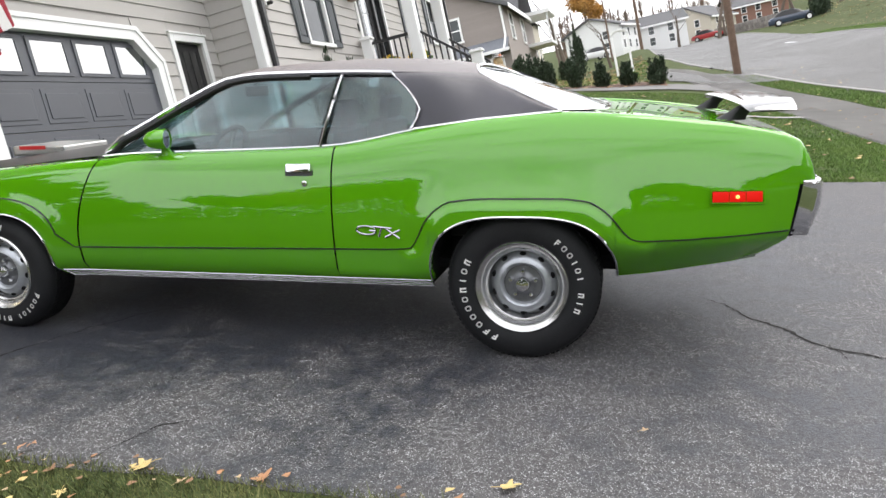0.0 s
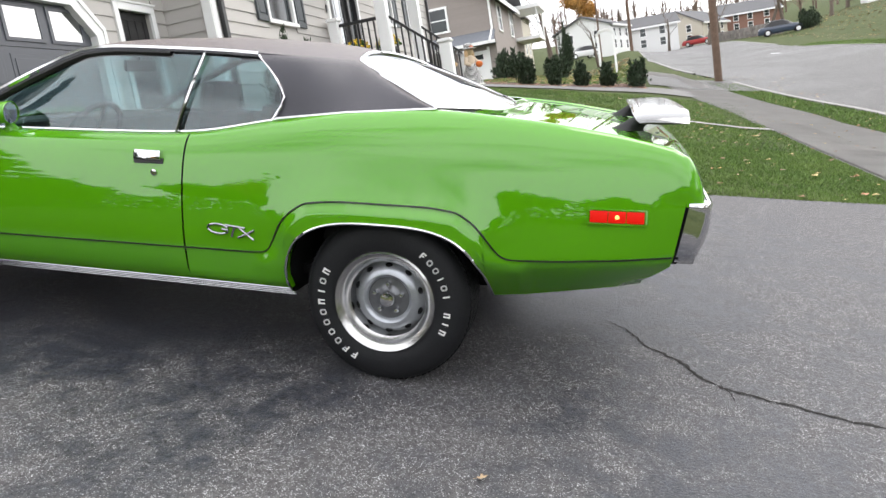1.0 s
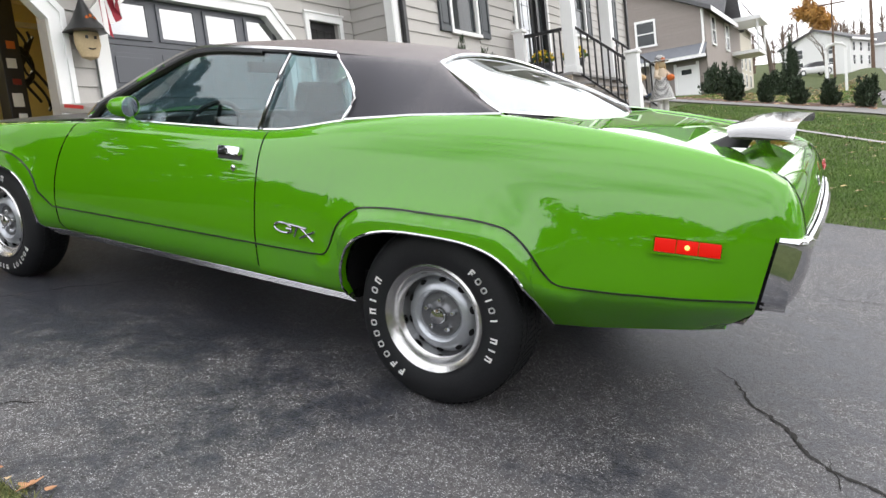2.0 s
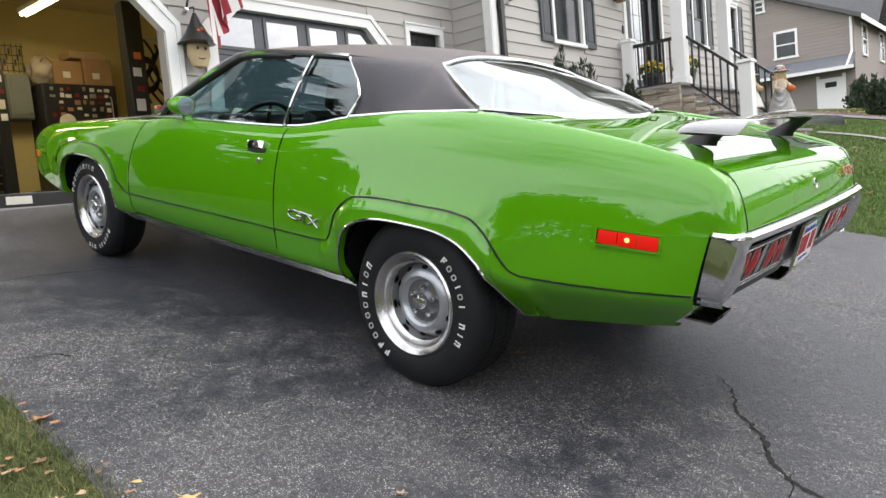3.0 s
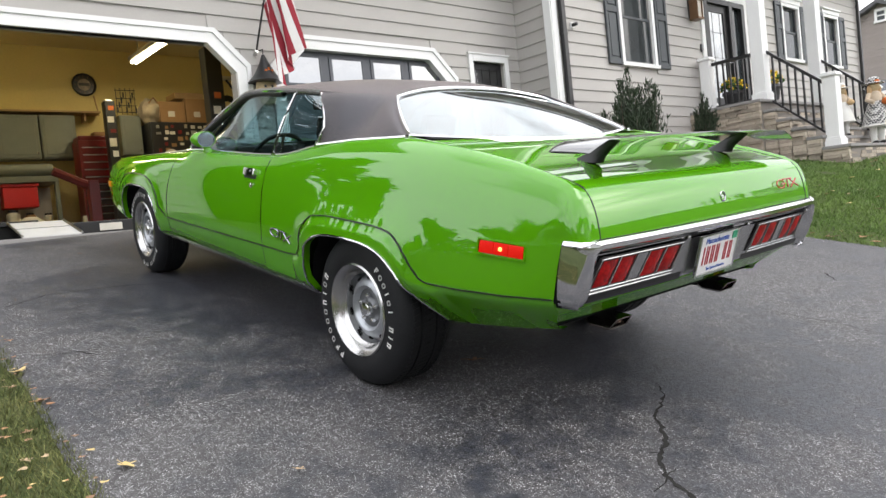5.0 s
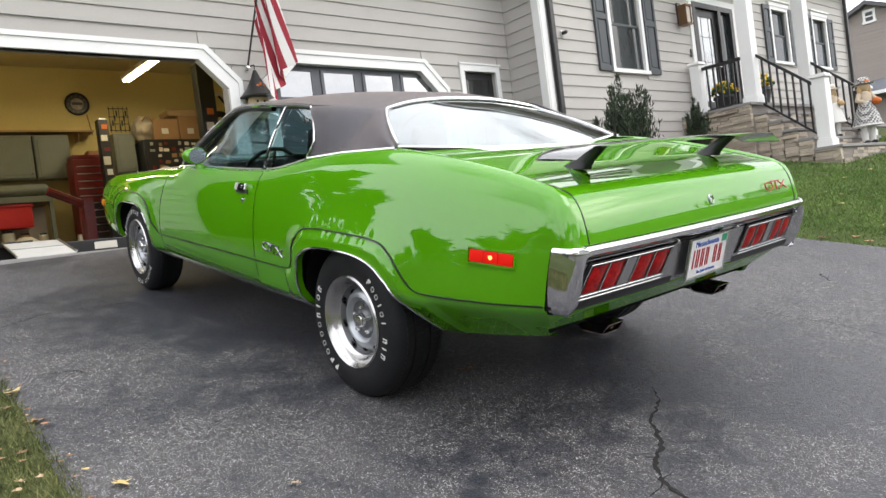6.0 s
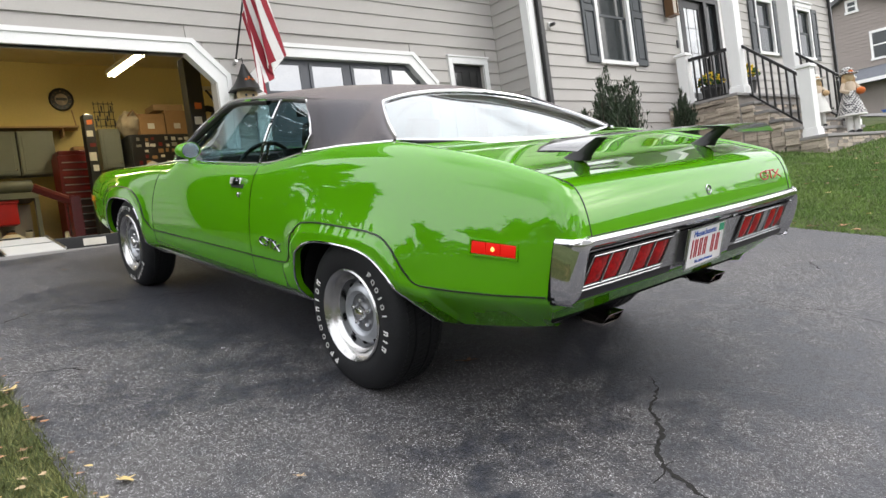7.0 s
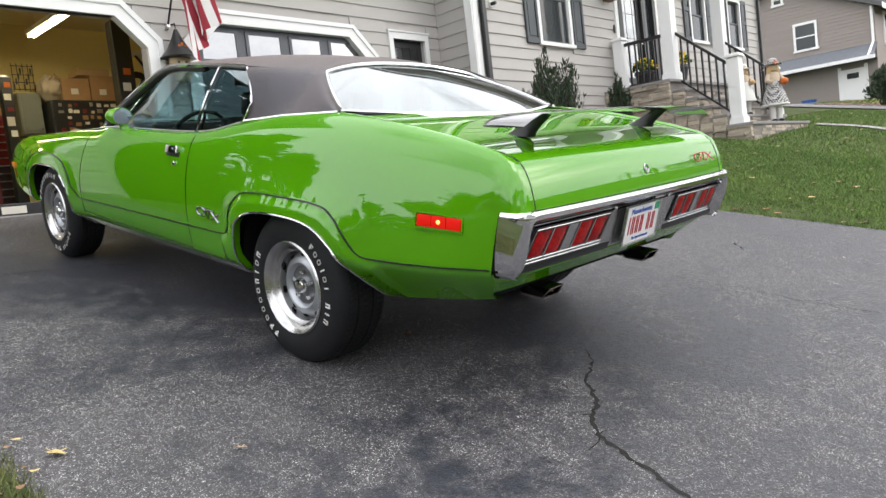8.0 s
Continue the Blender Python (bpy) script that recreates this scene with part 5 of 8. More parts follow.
for sign in (-1, 1):
    line = around(1, 0.085, 152, 24) + [(-2.36, 0.498)] + [(x, 0.498 + 0.024 * (x + 2.36) / 1.9) for x in frange(-2.3, -0.58, 24)]
    line += [tuple(p) for p in CREASE_XZ[1:]] + [(1.089, 0.6147)]
    ribbon(line, sign, 0.0055, 0.0046, "pin_stripe", M_stripe, "thin black body stripe")
    for i in (0, 1):
        arc = [(x, z) for x, z in around(i, 0.003, 1, 179, 60) if z > lerp(x + (0.02 if x > ARCH[i][0] else -0.02), T_LOW) - 0.004]
        pts = [(x, sign * (side_y(x, z) + 0.002), z) for x, z in arc]
        part("arch_trim", tube(pts, 0.0055, 6), M_chrome, car, "chrome wheel arch moulding", smooth=True)
    for k, z in enumerate((0.316, 0.331, 0.346, 0.361)):
        part("rocker_trim", tube([(x, sign * (side_y(x, z) + 0.001), z) for x in frange(-2.49, -0.425, 30)], 0.0052, 8), M_dullchrome, car, "ribbed chrome rocker moulding", smooth=True)
    # door handle, lock, side marker, side badge
    y = sign * (side_y(-1.04, 0.90) + 0.012)
    hm = Matrix.Translation((-1.042, y, 0.895)) @ Matrix.Rotation(sign * radians(14), 4, "X")
    hd = part("door_handle", box(bmesh.new(), -0.064, 0.064, -0.012, 0.012, -0.021, 0.021, bevel=0.007), M_chrome, car, "chrome flap door handle", smooth=True, at=hm)
    part("handle_pocket", box(bmesh.new(), -0.07, 0.07, -0.004, 0.004, -0.012, 0.012, bevel=0.003), M_black, hd, at=Matrix.Translation((0, -sign * 0.006, -0.022)))
    part("door_lock", lathe([(0.014, -0.003), (0.014, 0.006), (0.010, 0.009), (0.003, 0.009)], 20), M_chrome, car, "round chrome door lock", smooth=True, at=Matrix.Translation(on_side(-1.012, 0.825, sign, 0.0)) @ Matrix.Rotation(0 if sign > 0 else math.pi, 4, "Z"))
    ym = sign * (side_y(0.884, 0.758) + 0.001)
    mm = Matrix.Translation((0.884, ym, 0.758)) @ Matrix.Rotation(-sign * radians(6), 4, "Z") @ Matrix.Rotation(sign * radians(9), 4, "X")
    mk = part("side_marker", boxes((-0.106, 0.106, -0.005, 0.003, 0.0245, 0.029), (-0.106, 0.106, -0.005, 0.003, -0.029, -0.0245), (-0.106, -0.1005, -0.005, 0.003, -0.0245, 0.0245), (0.1005, 0.106, -0.005, 0.003, -0.0245, 0.0245)), M_green, car, "red rear side marker lamp", at=mm)
    for k, x in enumerate((-0.065, 0.0, 0.065)):
        part("marker_lens", box(bmesh.new(), x - 0.0315, x + 0.0315, -0.004, 0.006, -0.0215, 0.0215, bevel=0.003), M_redlit, mk, "lit red lens", smooth=True)
    bm = bmesh.new()
    bmesh.ops.create_icosphere(bm, subdivisions=2, radius=0.008)
    part("marker_bulb", bm, M_bulb, mk, "glowing bulb", at=Matrix.Translation((0, sign * 0.004, 0)))
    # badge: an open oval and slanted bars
    bm = tube([(-0.062 + 0.048 * math.cos(a), 0, 0.004 + 0.020 * math.sin(a)) for a in frange(0.5, 6.0, 22)], 0.0045, 6)
    for q in ([(-0.045, 0, 0.004), (-0.015, 0, 0.004)], [(-0.03, 0, 0.024), (0.06, 0, 0.022)], [(0.012, 0, 0.022), (0.0, 0, -0.022)], [(0.035, 0, 0.018), (0.10, 0, -0.022)], [(0.10, 0, 0.018), (0.03, 0, -0.022)]):
        tube(q, 0.005, 6, bm)
    part("side_badge", bm, M_dullchrome, car, "small dark chrome script badge", smooth=True, at=Matrix.Translation((-0.648, sign * (side_y(-0.648, 0.60) + 0.004), 0.602)) @ Matrix.Rotation(radians(4), 4, "Y"))
    # amber lamp at the nose
    part("front_marker", box(bmesh.new(), -0.05, 0.05, -0.012, 0.012, -0.024, 0.024, bevel=0.008), M_amber, car, "amber front side marker lamp", smooth=True, at=Matrix.Translation((-3.81, sign * (side_y(-3.81, 0.61) + 0.004), 0.61)) @ Matrix.Rotation(sign * radians(9), 4, "Z"))
# door mirror on the driver's side
mir = part("door_mirror", tube([(-1.80, -0.845, 0.955), (-1.80, -0.855, 0.985), (-1.80, -0.868, 1.01)], [0.035, 0.022, 0.02], 12), M_green, car, "green bullet-shaped door mirror", smooth=True)
bm = lathe([(0.002, -0.075), (0.035, -0.066), (0.055, -0.04), (0.064, -0.005), (0.066, 0.035), (0.063, 0.038), (0.061, 0.036)], 32, axis="x", caps=False)
bmesh.ops.scale(bm, verts=bm.verts, vec=(1, 1.15, 0.78))
part("mirror_shell", bm, M_green, mir, smooth=True, at=Matrix.Translation((-1.813, -0.874, 1.042)) @ Matrix.Rotation(radians(20), 4, "Z"))
bm = lathe([(0.060, 0.034), (0.03, 0.0345), (0.002, 0.0345)], 32, axis="x", caps=False)
bmesh.ops.scale(bm, verts=bm.verts, vec=(1, 1.15, 0.78))
part("mirror_glass", bm, mat("mirror_glass", (0.8, 0.84, 0.86), rough=0.02, metal=1.0, var=0.01), mir, "mirror glass", smooth=True, at=Matrix.Translation((-1.813, -0.874, 1.042)) @ Matrix.Rotation(radians(20), 4, "Z"))

# rear wing on two pylons
def wing_row(v):
    a = abs(v)
    y = 0.765 * v
    end = max(0.0, (a - 0.86) / 0.14)
    xm, c = 1.02 + 0.010 * end ** 2, 0.101 * (1 - 0.13 * end ** 3)
    out = []
    for k in frange(0, 2 * math.pi, 17)[:-1]:
        t = 0.0088 * (1 - 0.45 * math.cos(k)) * (1 - 0.6 * max(0.0, (a - 0.95) / 0.05) ** 3)
        x = xm + c * math.cos(k)
        out.append((x, y, 1.118 + 0.010 * (1 - a * a) - 0.032 * end ** 1.5 + 0.010 * (1 - 0.8 * end) * (x - xm) / 0.1 + t * math.sin(k)))
    return out


wing_bm = grid([wing_row(v) for v in [-1, -0.992, -0.975] + frange(-0.95, 0.95, 25) + [0.975, 0.992, 1]], close=True)
for v in (-1, 1):
    ring = [q for q in wing_bm.verts if abs(q.co.y - 0.765 * v) < 1e-5]
    wing_bm.faces.new(ring)
wing = part("rear_wing", wing_bm, M_gloss, car, "glossy black rear wing on two pylons", smooth=True)
for sign in (-1, 1):
    y = sign * 0.485
    rows = []
    for u in frange(0, 1, 7):
        xm, c = 0.895 + 0.115 * u, 0.054 - 0.020 * u + 0.022 * (1 - u) ** 5
        rows.append([(xm + c * math.cos(a), y + 0.011 * (1 + 1.2 * (1 - u) ** 5) * math.sin(a), 1.034 + 0.088 * u) for a in frange(0, 2 * math.pi, 13)[:-1]])
    part("pylon", grid(rows, close=True), M_black, wing, "black wing pylon", smooth=True)

# lid seams, lock, rear badge
for sign in (-1, 1):
    pts = [(x, sign * (inner_y(x) - 0.002), smooth_table(x, T_ZB) + crown(x) + 0.0004) for x in frange(0.32, 1.0, 14)]
    pts += [tuple(Vector(tail_point(k, 1.003 * sign)) + Vector((0.0006, 0, 0.0))) for k in range(11)]
    part("lid_seam", tube(pts, 0.0021, 6), M_stripe, car, "dark trunk lid seam", smooth=True)
    part("hood_seam", tube([(x, sign * (inner_y(x) - 0.001), smooth_table(x, T_ZB) + 0.0065) for x in frange(-4.1, -2.28, 20)], 0.003, 6), M_stripe, car, "dark hood seam", smooth=True)
part("tail_gap", tube([tuple(Vector(tail_point(10, v)) + Vector((0.004, 0, 0.012))) for v in frange(-1.04, 1.04, 31)], 0.006, 6), M_matte, car, "dark gap over the bumper")
lk = tail_point(5.6, 0)
part("trunk_lock", lathe([(0.021, -0.006), (0.021, 0.002), (0.018, 0.004), (0.015, -0.001), (0.008, -0.001), (0.007, 0.001), (0.002, 0.001)], 28, axis="x"), M_dullchrome, car, "round chrome trunk lock", smooth=True, at=Matrix.Translation((lk[0], 0, lk[2])) @ Matrix.Rotation(radians(-16), 4, "Y"))
bm = tube([(0, 0.50 + 0.040 * math.cos(a), 0.022 * math.sin(a)) for a in frange(0.5, 6.0, 22)], 0.0032, 6)
for q in ([(0, 0.51, 0), (0, 0.545, 0)], [(0, 0.53, 0.024), (0, 0.62, 0.024)], [(0, 0.575, 0.024), (0, 0.57, -0.022)], [(0, 0.60, 0.02), (0, 0.68, -0.022)], [(0, 0.67, 0.02), (0, 0.60, -0.022)]):
    tube(q, 0.0035, 6, bm)
bt = tail_point(5.0, 0.62)
part("tail_badge", bm, M_redbadge, car, "small red script badge", smooth=True, at=Matrix.Translation((bt[0] + 0.002, 0.07, bt[2])) @ Matrix.Rotation(radians(-18), 4, "Y") @ Matrix.Diagonal((0.8, 0.88, 0.82, 1)))


# lamps and plate in the bumper's rear face, which leans under
def face_m(y, z):
    return rear_face(y, z) + 0.001


# chrome face in a greyer metal: the drive's reflection put into its colour
panel_rows = []
for z in frange(0.605, 0.752, 7):
    panel_rows.append([(face_m(y, z) + 0.004, y, z) for y in frange(-0.79, 0.79, 33)])
panel_bm = grid(panel_rows)
tail_panel = part("tail_panel", panel_bm, M_greypanel, car, "chrome bumper face between the tail lamps, greyed like its reflection", smooth=True)
for sign in (-1, 1):
    ya, yb = 0.30, 0.785

    def lamp_pt(u, v, off):
        """u along from the inner to the outer end, v from bottom to top."""
        y = (ya + (yb - ya) * u + sign * 0.050 * (v - 0.5))
        z = 0.645 + 0.100 * v
        return face_m(sign * y, z) + off, sign * y, z

    dark = part("lamp_recess", grid([[lamp_pt(u, v, 0.008) for u in frange(-0.03, 1.03, 9)] for v in frange(-0.08, 1.08, 3)]), M_black, car, "black tail lamp surround", smooth=True)
    ring = [lamp_pt(u, 1, 0.012) for u in frange(0, 1, 9)] + [lamp_pt(1, v, 0.012) for v in (0.66, 0.33)] + [lamp_pt(u, 0, 0.012) for u in frange(1, 0, 9)] + [lamp_pt(0, v, 0.012) for v in (0.33, 0.66)]
    lamp = part("tail_lamp", tube(ring, 0.0026, 6, closed=True), M_dullchrome, car, "chrome-framed red tail lamp", smooth=True)
    for k, (u0, u1) in enumerate(((0.03, 0.215), (0.245, 0.43), (0.60, 0.775), (0.80, 0.97))):
        bm = grid([[lamp_pt(u, v, 0.010 + 0.012 * math.sin(math.pi * (u - u0) / (u1 - u0)) * math.sin(math.pi * v)) for u in frange(u0, u1, 5)] for v in frange(0.07, 0.93, 5)])
        part("lamp_lens", bm, M_redlens, lamp, "red lens segment", smooth=True)
        for u in (u0 - 0.014, u1 + 0.014) if k != 3 else (u0 - 0.014,):
            part("lamp_divider", tube([lamp_pt(u, v, 0.013) for v in (0.03, 0.97)], 0.0026, 6), M_dullchrome, lamp)
    part("lamp_filler", grid([[lamp_pt(u, v, 0.011) for u in (0.455, 0.575)] for v in (0.06, 0.94)]), M_greypanel, lamp, "grey panel between the lenses")
    part("lamp_bar", tube([lamp_pt(u, -0.12, 0.012) for u in frange(0, 1.02, 9)], 0.0024, 6), M_dullchrome, lamp, "chrome strip under the lamp", smooth=True)
    # the bumper's lower lip, black with the shade beneath it painted in
    part("lamp_underpanel", grid([[(face_m(sign * y, z) + 0.005, sign * y, z) for y in frange(0.24, 0.815, 9)] for z in (0.624, 0.610, 0.597)]), M_black, car, "black lower lip with the bumper's shade in its colour")
    for y in (0.818, 0.235):
        part("bumper_bolt", lathe([(0.009, -0.004), (0.009, 0.003), (0.005, 0.007), (0.001, 0.008)], 14, axis="x"), M_chrome, car, smooth=True, at=Matrix.Translation((face_m(sign * y, 0.756) + (0.018 if y > 0.5 else 0.004), sign * y, 0.757)))
tilt = Matrix.Translation((1.197, -0.02, 0.675)) @ Matrix.Rotation(radians(3.5), 4, "Z") @ Matrix.Rotation(radians(8), 4, "Y") @ Matrix.Rotation(radians(90), 4, "Z") @ Matrix.Rotation(radians(90), 4, "X")
M_plate = mat("plate_white", (0.75, 0.75, 0.74), rough=0.4, var=0.03)
M_platered = mat("plate_red", (0.42, 0.02, 0.03), rough=0.5, var=0.05)
M_plateblue = mat("plate_blue", (0.05, 0.12, 0.45), rough=0.5, var=0.05)
M_stickergreen = mat("sticker_green", (0.03, 0.35, 0.18), rough=0.5, var=0.05)
plate = part("licence_plate", box(bmesh.new(), -0.1525, 0.1525, -0.076, 0.076, -0.004, 0.0, bevel=0.0015), M_plate, car, "white licence plate with red characters", at=tilt)
part("plate_frame", boxes((-0.158, 0.158, -0.087, -0.077, -0.008, 0.004), (-0.158, 0.158, 0.077, 0.082, -0.008, 0.004), (-0.163, -0.153, -0.087, 0.082, -0.008, 0.004), (0.153, 0.163, -0.087, 0.082, -0.008, 0.004), bevel=0.002), M_chrome, plate, "chrome plate frame")
for x in (-0.122, -0.098, -0.082, -0.058, -0.042, -0.018, -0.002, 0.050, 0.066, 0.092, 0.108):
    part("plate_bar", boxes((x, x + 0.008, -0.040, 0.034, 0.0, 0.002)), M_platered, plate, "red bar")
part("plate_sticker", boxes((0.105, 0.145, 0.042, 0.072, 0.0, 0.002)), M_stickergreen, plate, "green sticker")


def lettering(text, size, material, parent, m, name="lettering", label=""):
    cu = bpy.data.curves.new(name, "FONT")
    cu.body, cu.size, cu.align_x, cu.align_y, cu.extrude = text, size, "CENTER", "CENTER", 0.0008
    cu.materials.append(material)
    ob = new(name, cu)
    ob.parent = parent
    ob.matrix_basis = m
    if label:
        ob["label"] = label
    return ob


lettering("Massachusetts", 0.034, M_plateblue, plate, Matrix.Translation((-0.02, 0.055, 0.0012)))
lettering("The Spirit of America", 0.018, M_plateblue, plate, Matrix.Translation((0.0, -0.060, 0.0012)))

# exhaust tips
M_darkchrome = mat("dark_chrome", (0.42, 0.37, 0.34), rough=0.12, metal=1.0, var=0.2)
for sign in (-1, 1):
    y = sign * 0.42 - 0.02
    rows = []
    prof = [(-0.056, -0.020), (0.056, -0.020), (0.06, -0.012), (0.05, 0.020), (-0.05, 0.020), (-0.06, -0.012)]
    rows = [[(x + (0.045 * (b + 0.032) / 0.062 if x > 0.9 else 0), y + a * s, 0.436 + b * s * 1.15) for a, b in prof] for x, s in ((0.90, 0.5), (0.93, 1.0), (1.025, 1.0), (1.025, 0.86), (0.95, 0.8))]
    bm = grid(rows, close=True)
    bm.faces.new([v for v in bm.verts][-6:])
    part("exhaust_tip", bm, M_darkchrome, car, "dark chrome rectangular exhaust tip")
    part("tailpipe", tube([(-0.5, y, 0.36), (0.2, y, 0.40), (0.92, y, 0.436)], 0.026, 10), M_matte, car, smooth=True)

# nose: bumper, grille, headlamp panel
nose_pts = [(-4.18 - 0.10 * (1 - abs(v) ** 2.5), 0.735 * v) for v in frange(-1, 1, 25)]
part("nose_panel", grid([[(x - o, y, z) for x, y in nose_pts] for o, z in ((-0.02, 0.735), (0.015, 0.715), (0.03, 0.69))]), M_green, car, smooth=True)
part("front_bumper", grid([[(x - o, y * 1.005, z) for x, y in nose_pts] for o, z in ((0.03, 0.69), (0.045, 0.66), (0.05, 0.58), (0.04, 0.47), (0.01, 0.44))]), M_chrome, car, "chrome loop front bumper", smooth=True)
part("grille", grid([[(x - 0.053, y * 0.9, z) for x, y in nose_pts] for z in (0.66, 0.49)]), M_black, car, "black grille")
# raised scoop on the hood
sc = part("hood_scoop", boxes((-3.42, -3.02, -0.20, 0.20, 0.905, 0.968), bevel=0.012), M_steel, car, "raised silver-topped hood scoop", at=Matrix.Identity(4))
part("scoop_side", boxes((-3.36, -3.16, -0.206, -0.201, 0.945, 0.968)), M_redbadge, sc, "red scoop side")
part("hood_blackout", top_panel("x", frange(-3.9, -2.3, 20), lambda x: 0.004 + lerp(x, [(-4.18, 0.73), (-3.95, 0.81), (-3.6, 0.87), (-3.0, 0.935), (-2.2, 0.985)])), M_black, car, "black hood centre", smooth=True)

# cabin
part("floor_pan", boxes((-2.3, 0.2, -0.80, 0.80, 0.40, 0.44), (-2.36, -2.28, -0.8, 0.8, 0.42, 0.94), (0.14, 0.2, -0.72, 0.72, 0.44, 1.05)), M_matte, car)
part("parcel_shelf", boxes((-0.25, 0.33, -0.70, 0.70, 1.02, 1.05), bevel=0.01), M_seat, car, "black parcel shelf")
part("dashboard", boxes((-2.3, -1.92, -0.78, 0.78, 0.80, 0.955), (-1.99, -1.90, -0.6, -0.18, 0.86, 0.985), bevel=0.03), M_seat, car, "black dashboard", smooth=True)
for sign in (-1, 1):
    part("door_panel", boxes((-2.05, -0.55, sign * 0.79, sign * 0.81, 0.46, 0.97)), M_seat, car, "black door trim panel")
    st = part("front_seat", boxes((-1.62, -1.10, sign * 0.38 - 0.25, sign * 0.38 + 0.25, 0.50, 0.68), bevel=0.05), M_seat, car, "black bucket seat", smooth=True)
    part("backrest", box(bmesh.new(), -0.06, 0.06, -0.25, 0.25, 0, 0.46, bevel=0.05), M_seat, st, smooth=True, at=Matrix.Translation((-1.12, sign * 0.38, 0.60)) @ Matrix.Rotation(radians(12), 4, "Y"))
    part("headrest", box(bmesh.new(), -0.04, 0.04, -0.13, 0.13, 0, 0.14, bevel=0.035), M_seat, st, smooth=True, at=Matrix.Translation((-1.03, sign * 0.38, 1.05)) @ Matrix.Rotation(radians(12), 4, "Y"))
part("rear_seat", boxes((-0.75, -0.3, -0.62, 0.62, 0.5, 0.72), (-0.42, -0.26, -0.62, 0.62, 0.6, 1.0), bevel=0.05), M_seat, car, "black rear bench seat", smooth=True)
sw_m = Matrix.Translation((-1.76, -0.385, 0.895)) @ Matrix.Rotation(radians(-62), 4, "Y")
wheel_rim = [(0.19 * math.cos(a), 0.19 * math.sin(a), 0) for a in frange(0, 2 * math.pi, 37)[:-1]]
stw = part("steering_wheel", tube(wheel_rim, 0.014, 8, closed=True), M_black, car, "black steering wheel", smooth=True, at=sw_m)
for a in (0, 180, 270):
    part("spoke", tube([(0, 0, -0.03), (0.18 * math.cos(radians(a + 90)), 0.18 * math.sin(radians(a + 90)), 0)], 0.012, 6), M_black, stw)
part("steering_column", tube([(0, 0, -0.35), (0, 0, -0.02)], 0.03, 10), M_black, stw)
rvm = part("inside_mirror", box(bmesh.new(), -0.012, 0.012, -0.125, 0.125, -0.03, 0.03, bevel=0.01), M_black, car, "inside mirror", smooth=True, at=Matrix.Translation((-1.73, 0.0, 1.25)))
part("mirror_stem", tube([(-0.01, 0, 0.02), (0.03, 0, 0.11)], 0.008, 6), M_black, rvm)
part("headliner", grid([[(x + 0.01, y * 0.97, z - 0.03) for x, y, z in roof_row(u)] for u in frange(0.01, 0.99, 12)]), mat("headliner", (0.05, 0.05, 0.055), rough=0.9), car, "dark headliner")
# the tail stands a little askew: its right corner lies slightly forward of the left
def askew(x, y):
    u = min(1.0, max(0.0, (x - 0.4) / 0.6))
    return Vector((-0.022 * (y + 0.9) * u * u * (3 - 2 * u), 0, 0))


def set_askew(ob):
    if ob.matrix_basis == Matrix.Identity(4):
        if ob.type == "MESH":
            for v in ob.data.vertices:
                v.co += askew(v.co.x, v.co.y)
        for c in ob.children:
            set_askew(c)
    else:
        p = ob.matrix_basis.translation
        ob.matrix_basis = Matrix.Translation(askew(p.x, p.y)) @ ob.matrix_basis


for ob in car.children:
    set_askew(ob)

# ---- the open garage bay ----
M_yellow = mat("pale_yellow_wall_paint", (0.62, 0.50, 0.20), rough=0.75, var=0.06, scale=1.2, fine=30)
M_gceil = mat("yellowed_ceiling_paint", (0.60, 0.51, 0.27), rough=0.8, var=0.06)
M_cab = mat("grey_green_cabinet_paint", (0.17, 0.18, 0.145), rough=0.5, var=0.08)
M_card = mat("cardboard", (0.30, 0.17, 0.075), rough=0.85, var=0.12)
M_redpaint = mat("red_enamel", (0.16, 0.012, 0.012), rough=0.35, var=0.15)
M_gfloor = mat("grey_garage_floor", (0.20, 0.195, 0.18), rough=0.6, var=0.15)
M_offwhite = mat("off_white_plastic", (0.6, 0.57, 0.5), rough=0.5, var=0.08)
M_wood = mat("pine_board", (0.36, 0.23, 0.11), rough=0.7, var=0.15)
tagged(part("garage_wall_back", boxes((-11.15, -11.0, -2.2, 5.8, 0.8, 4.6)), M_yellow), "pale yellow painted garage wall", "wall", kind="structure")
tagged(part("garage_wall_side", boxes((-11.0, -5.36, -2.36, -2.2, 0.8, 4.6), (-11.0, -5.36, 5.65, 5.8, 0.8, 4.6)), M_yellow), "pale yellow painted garage wall", "wall", kind="structure")
tagged(part("garage_wall_front", boxes((-5.40, -5.362, -2.2, -1.75, 0.8, 4.6), (-5.40, -5.362, -1.75, 1.08, 3.06, 4.6), (-5.40, -5.362, 1.08, 5.65, 0.8, 4.6)), M_yellow), "pale yellow inner garage wall", "wall", kind="structure")
tagged(part("ceiling_garage", boxes((-11.0, -5.36, -2.2, 5.65, 4.45, 4.6)), M_gceil), "yellowish garage ceiling", "ceiling", kind="structure")
tagged(part("floor_garage", boxes((-11.0, -5.0, -2.2, 5.65, 0.7, ZF)), M_gfloor), "grey concrete garage floor", "floor", kind="structure")
tagged(part("sill_apron", boxes((-5.05, -4.86, -1.8, 4.5, 0.7, ZF + 0.006), bevel=0.01), M_conc), "pale concrete sill before the garage", "sill", kind="structure")

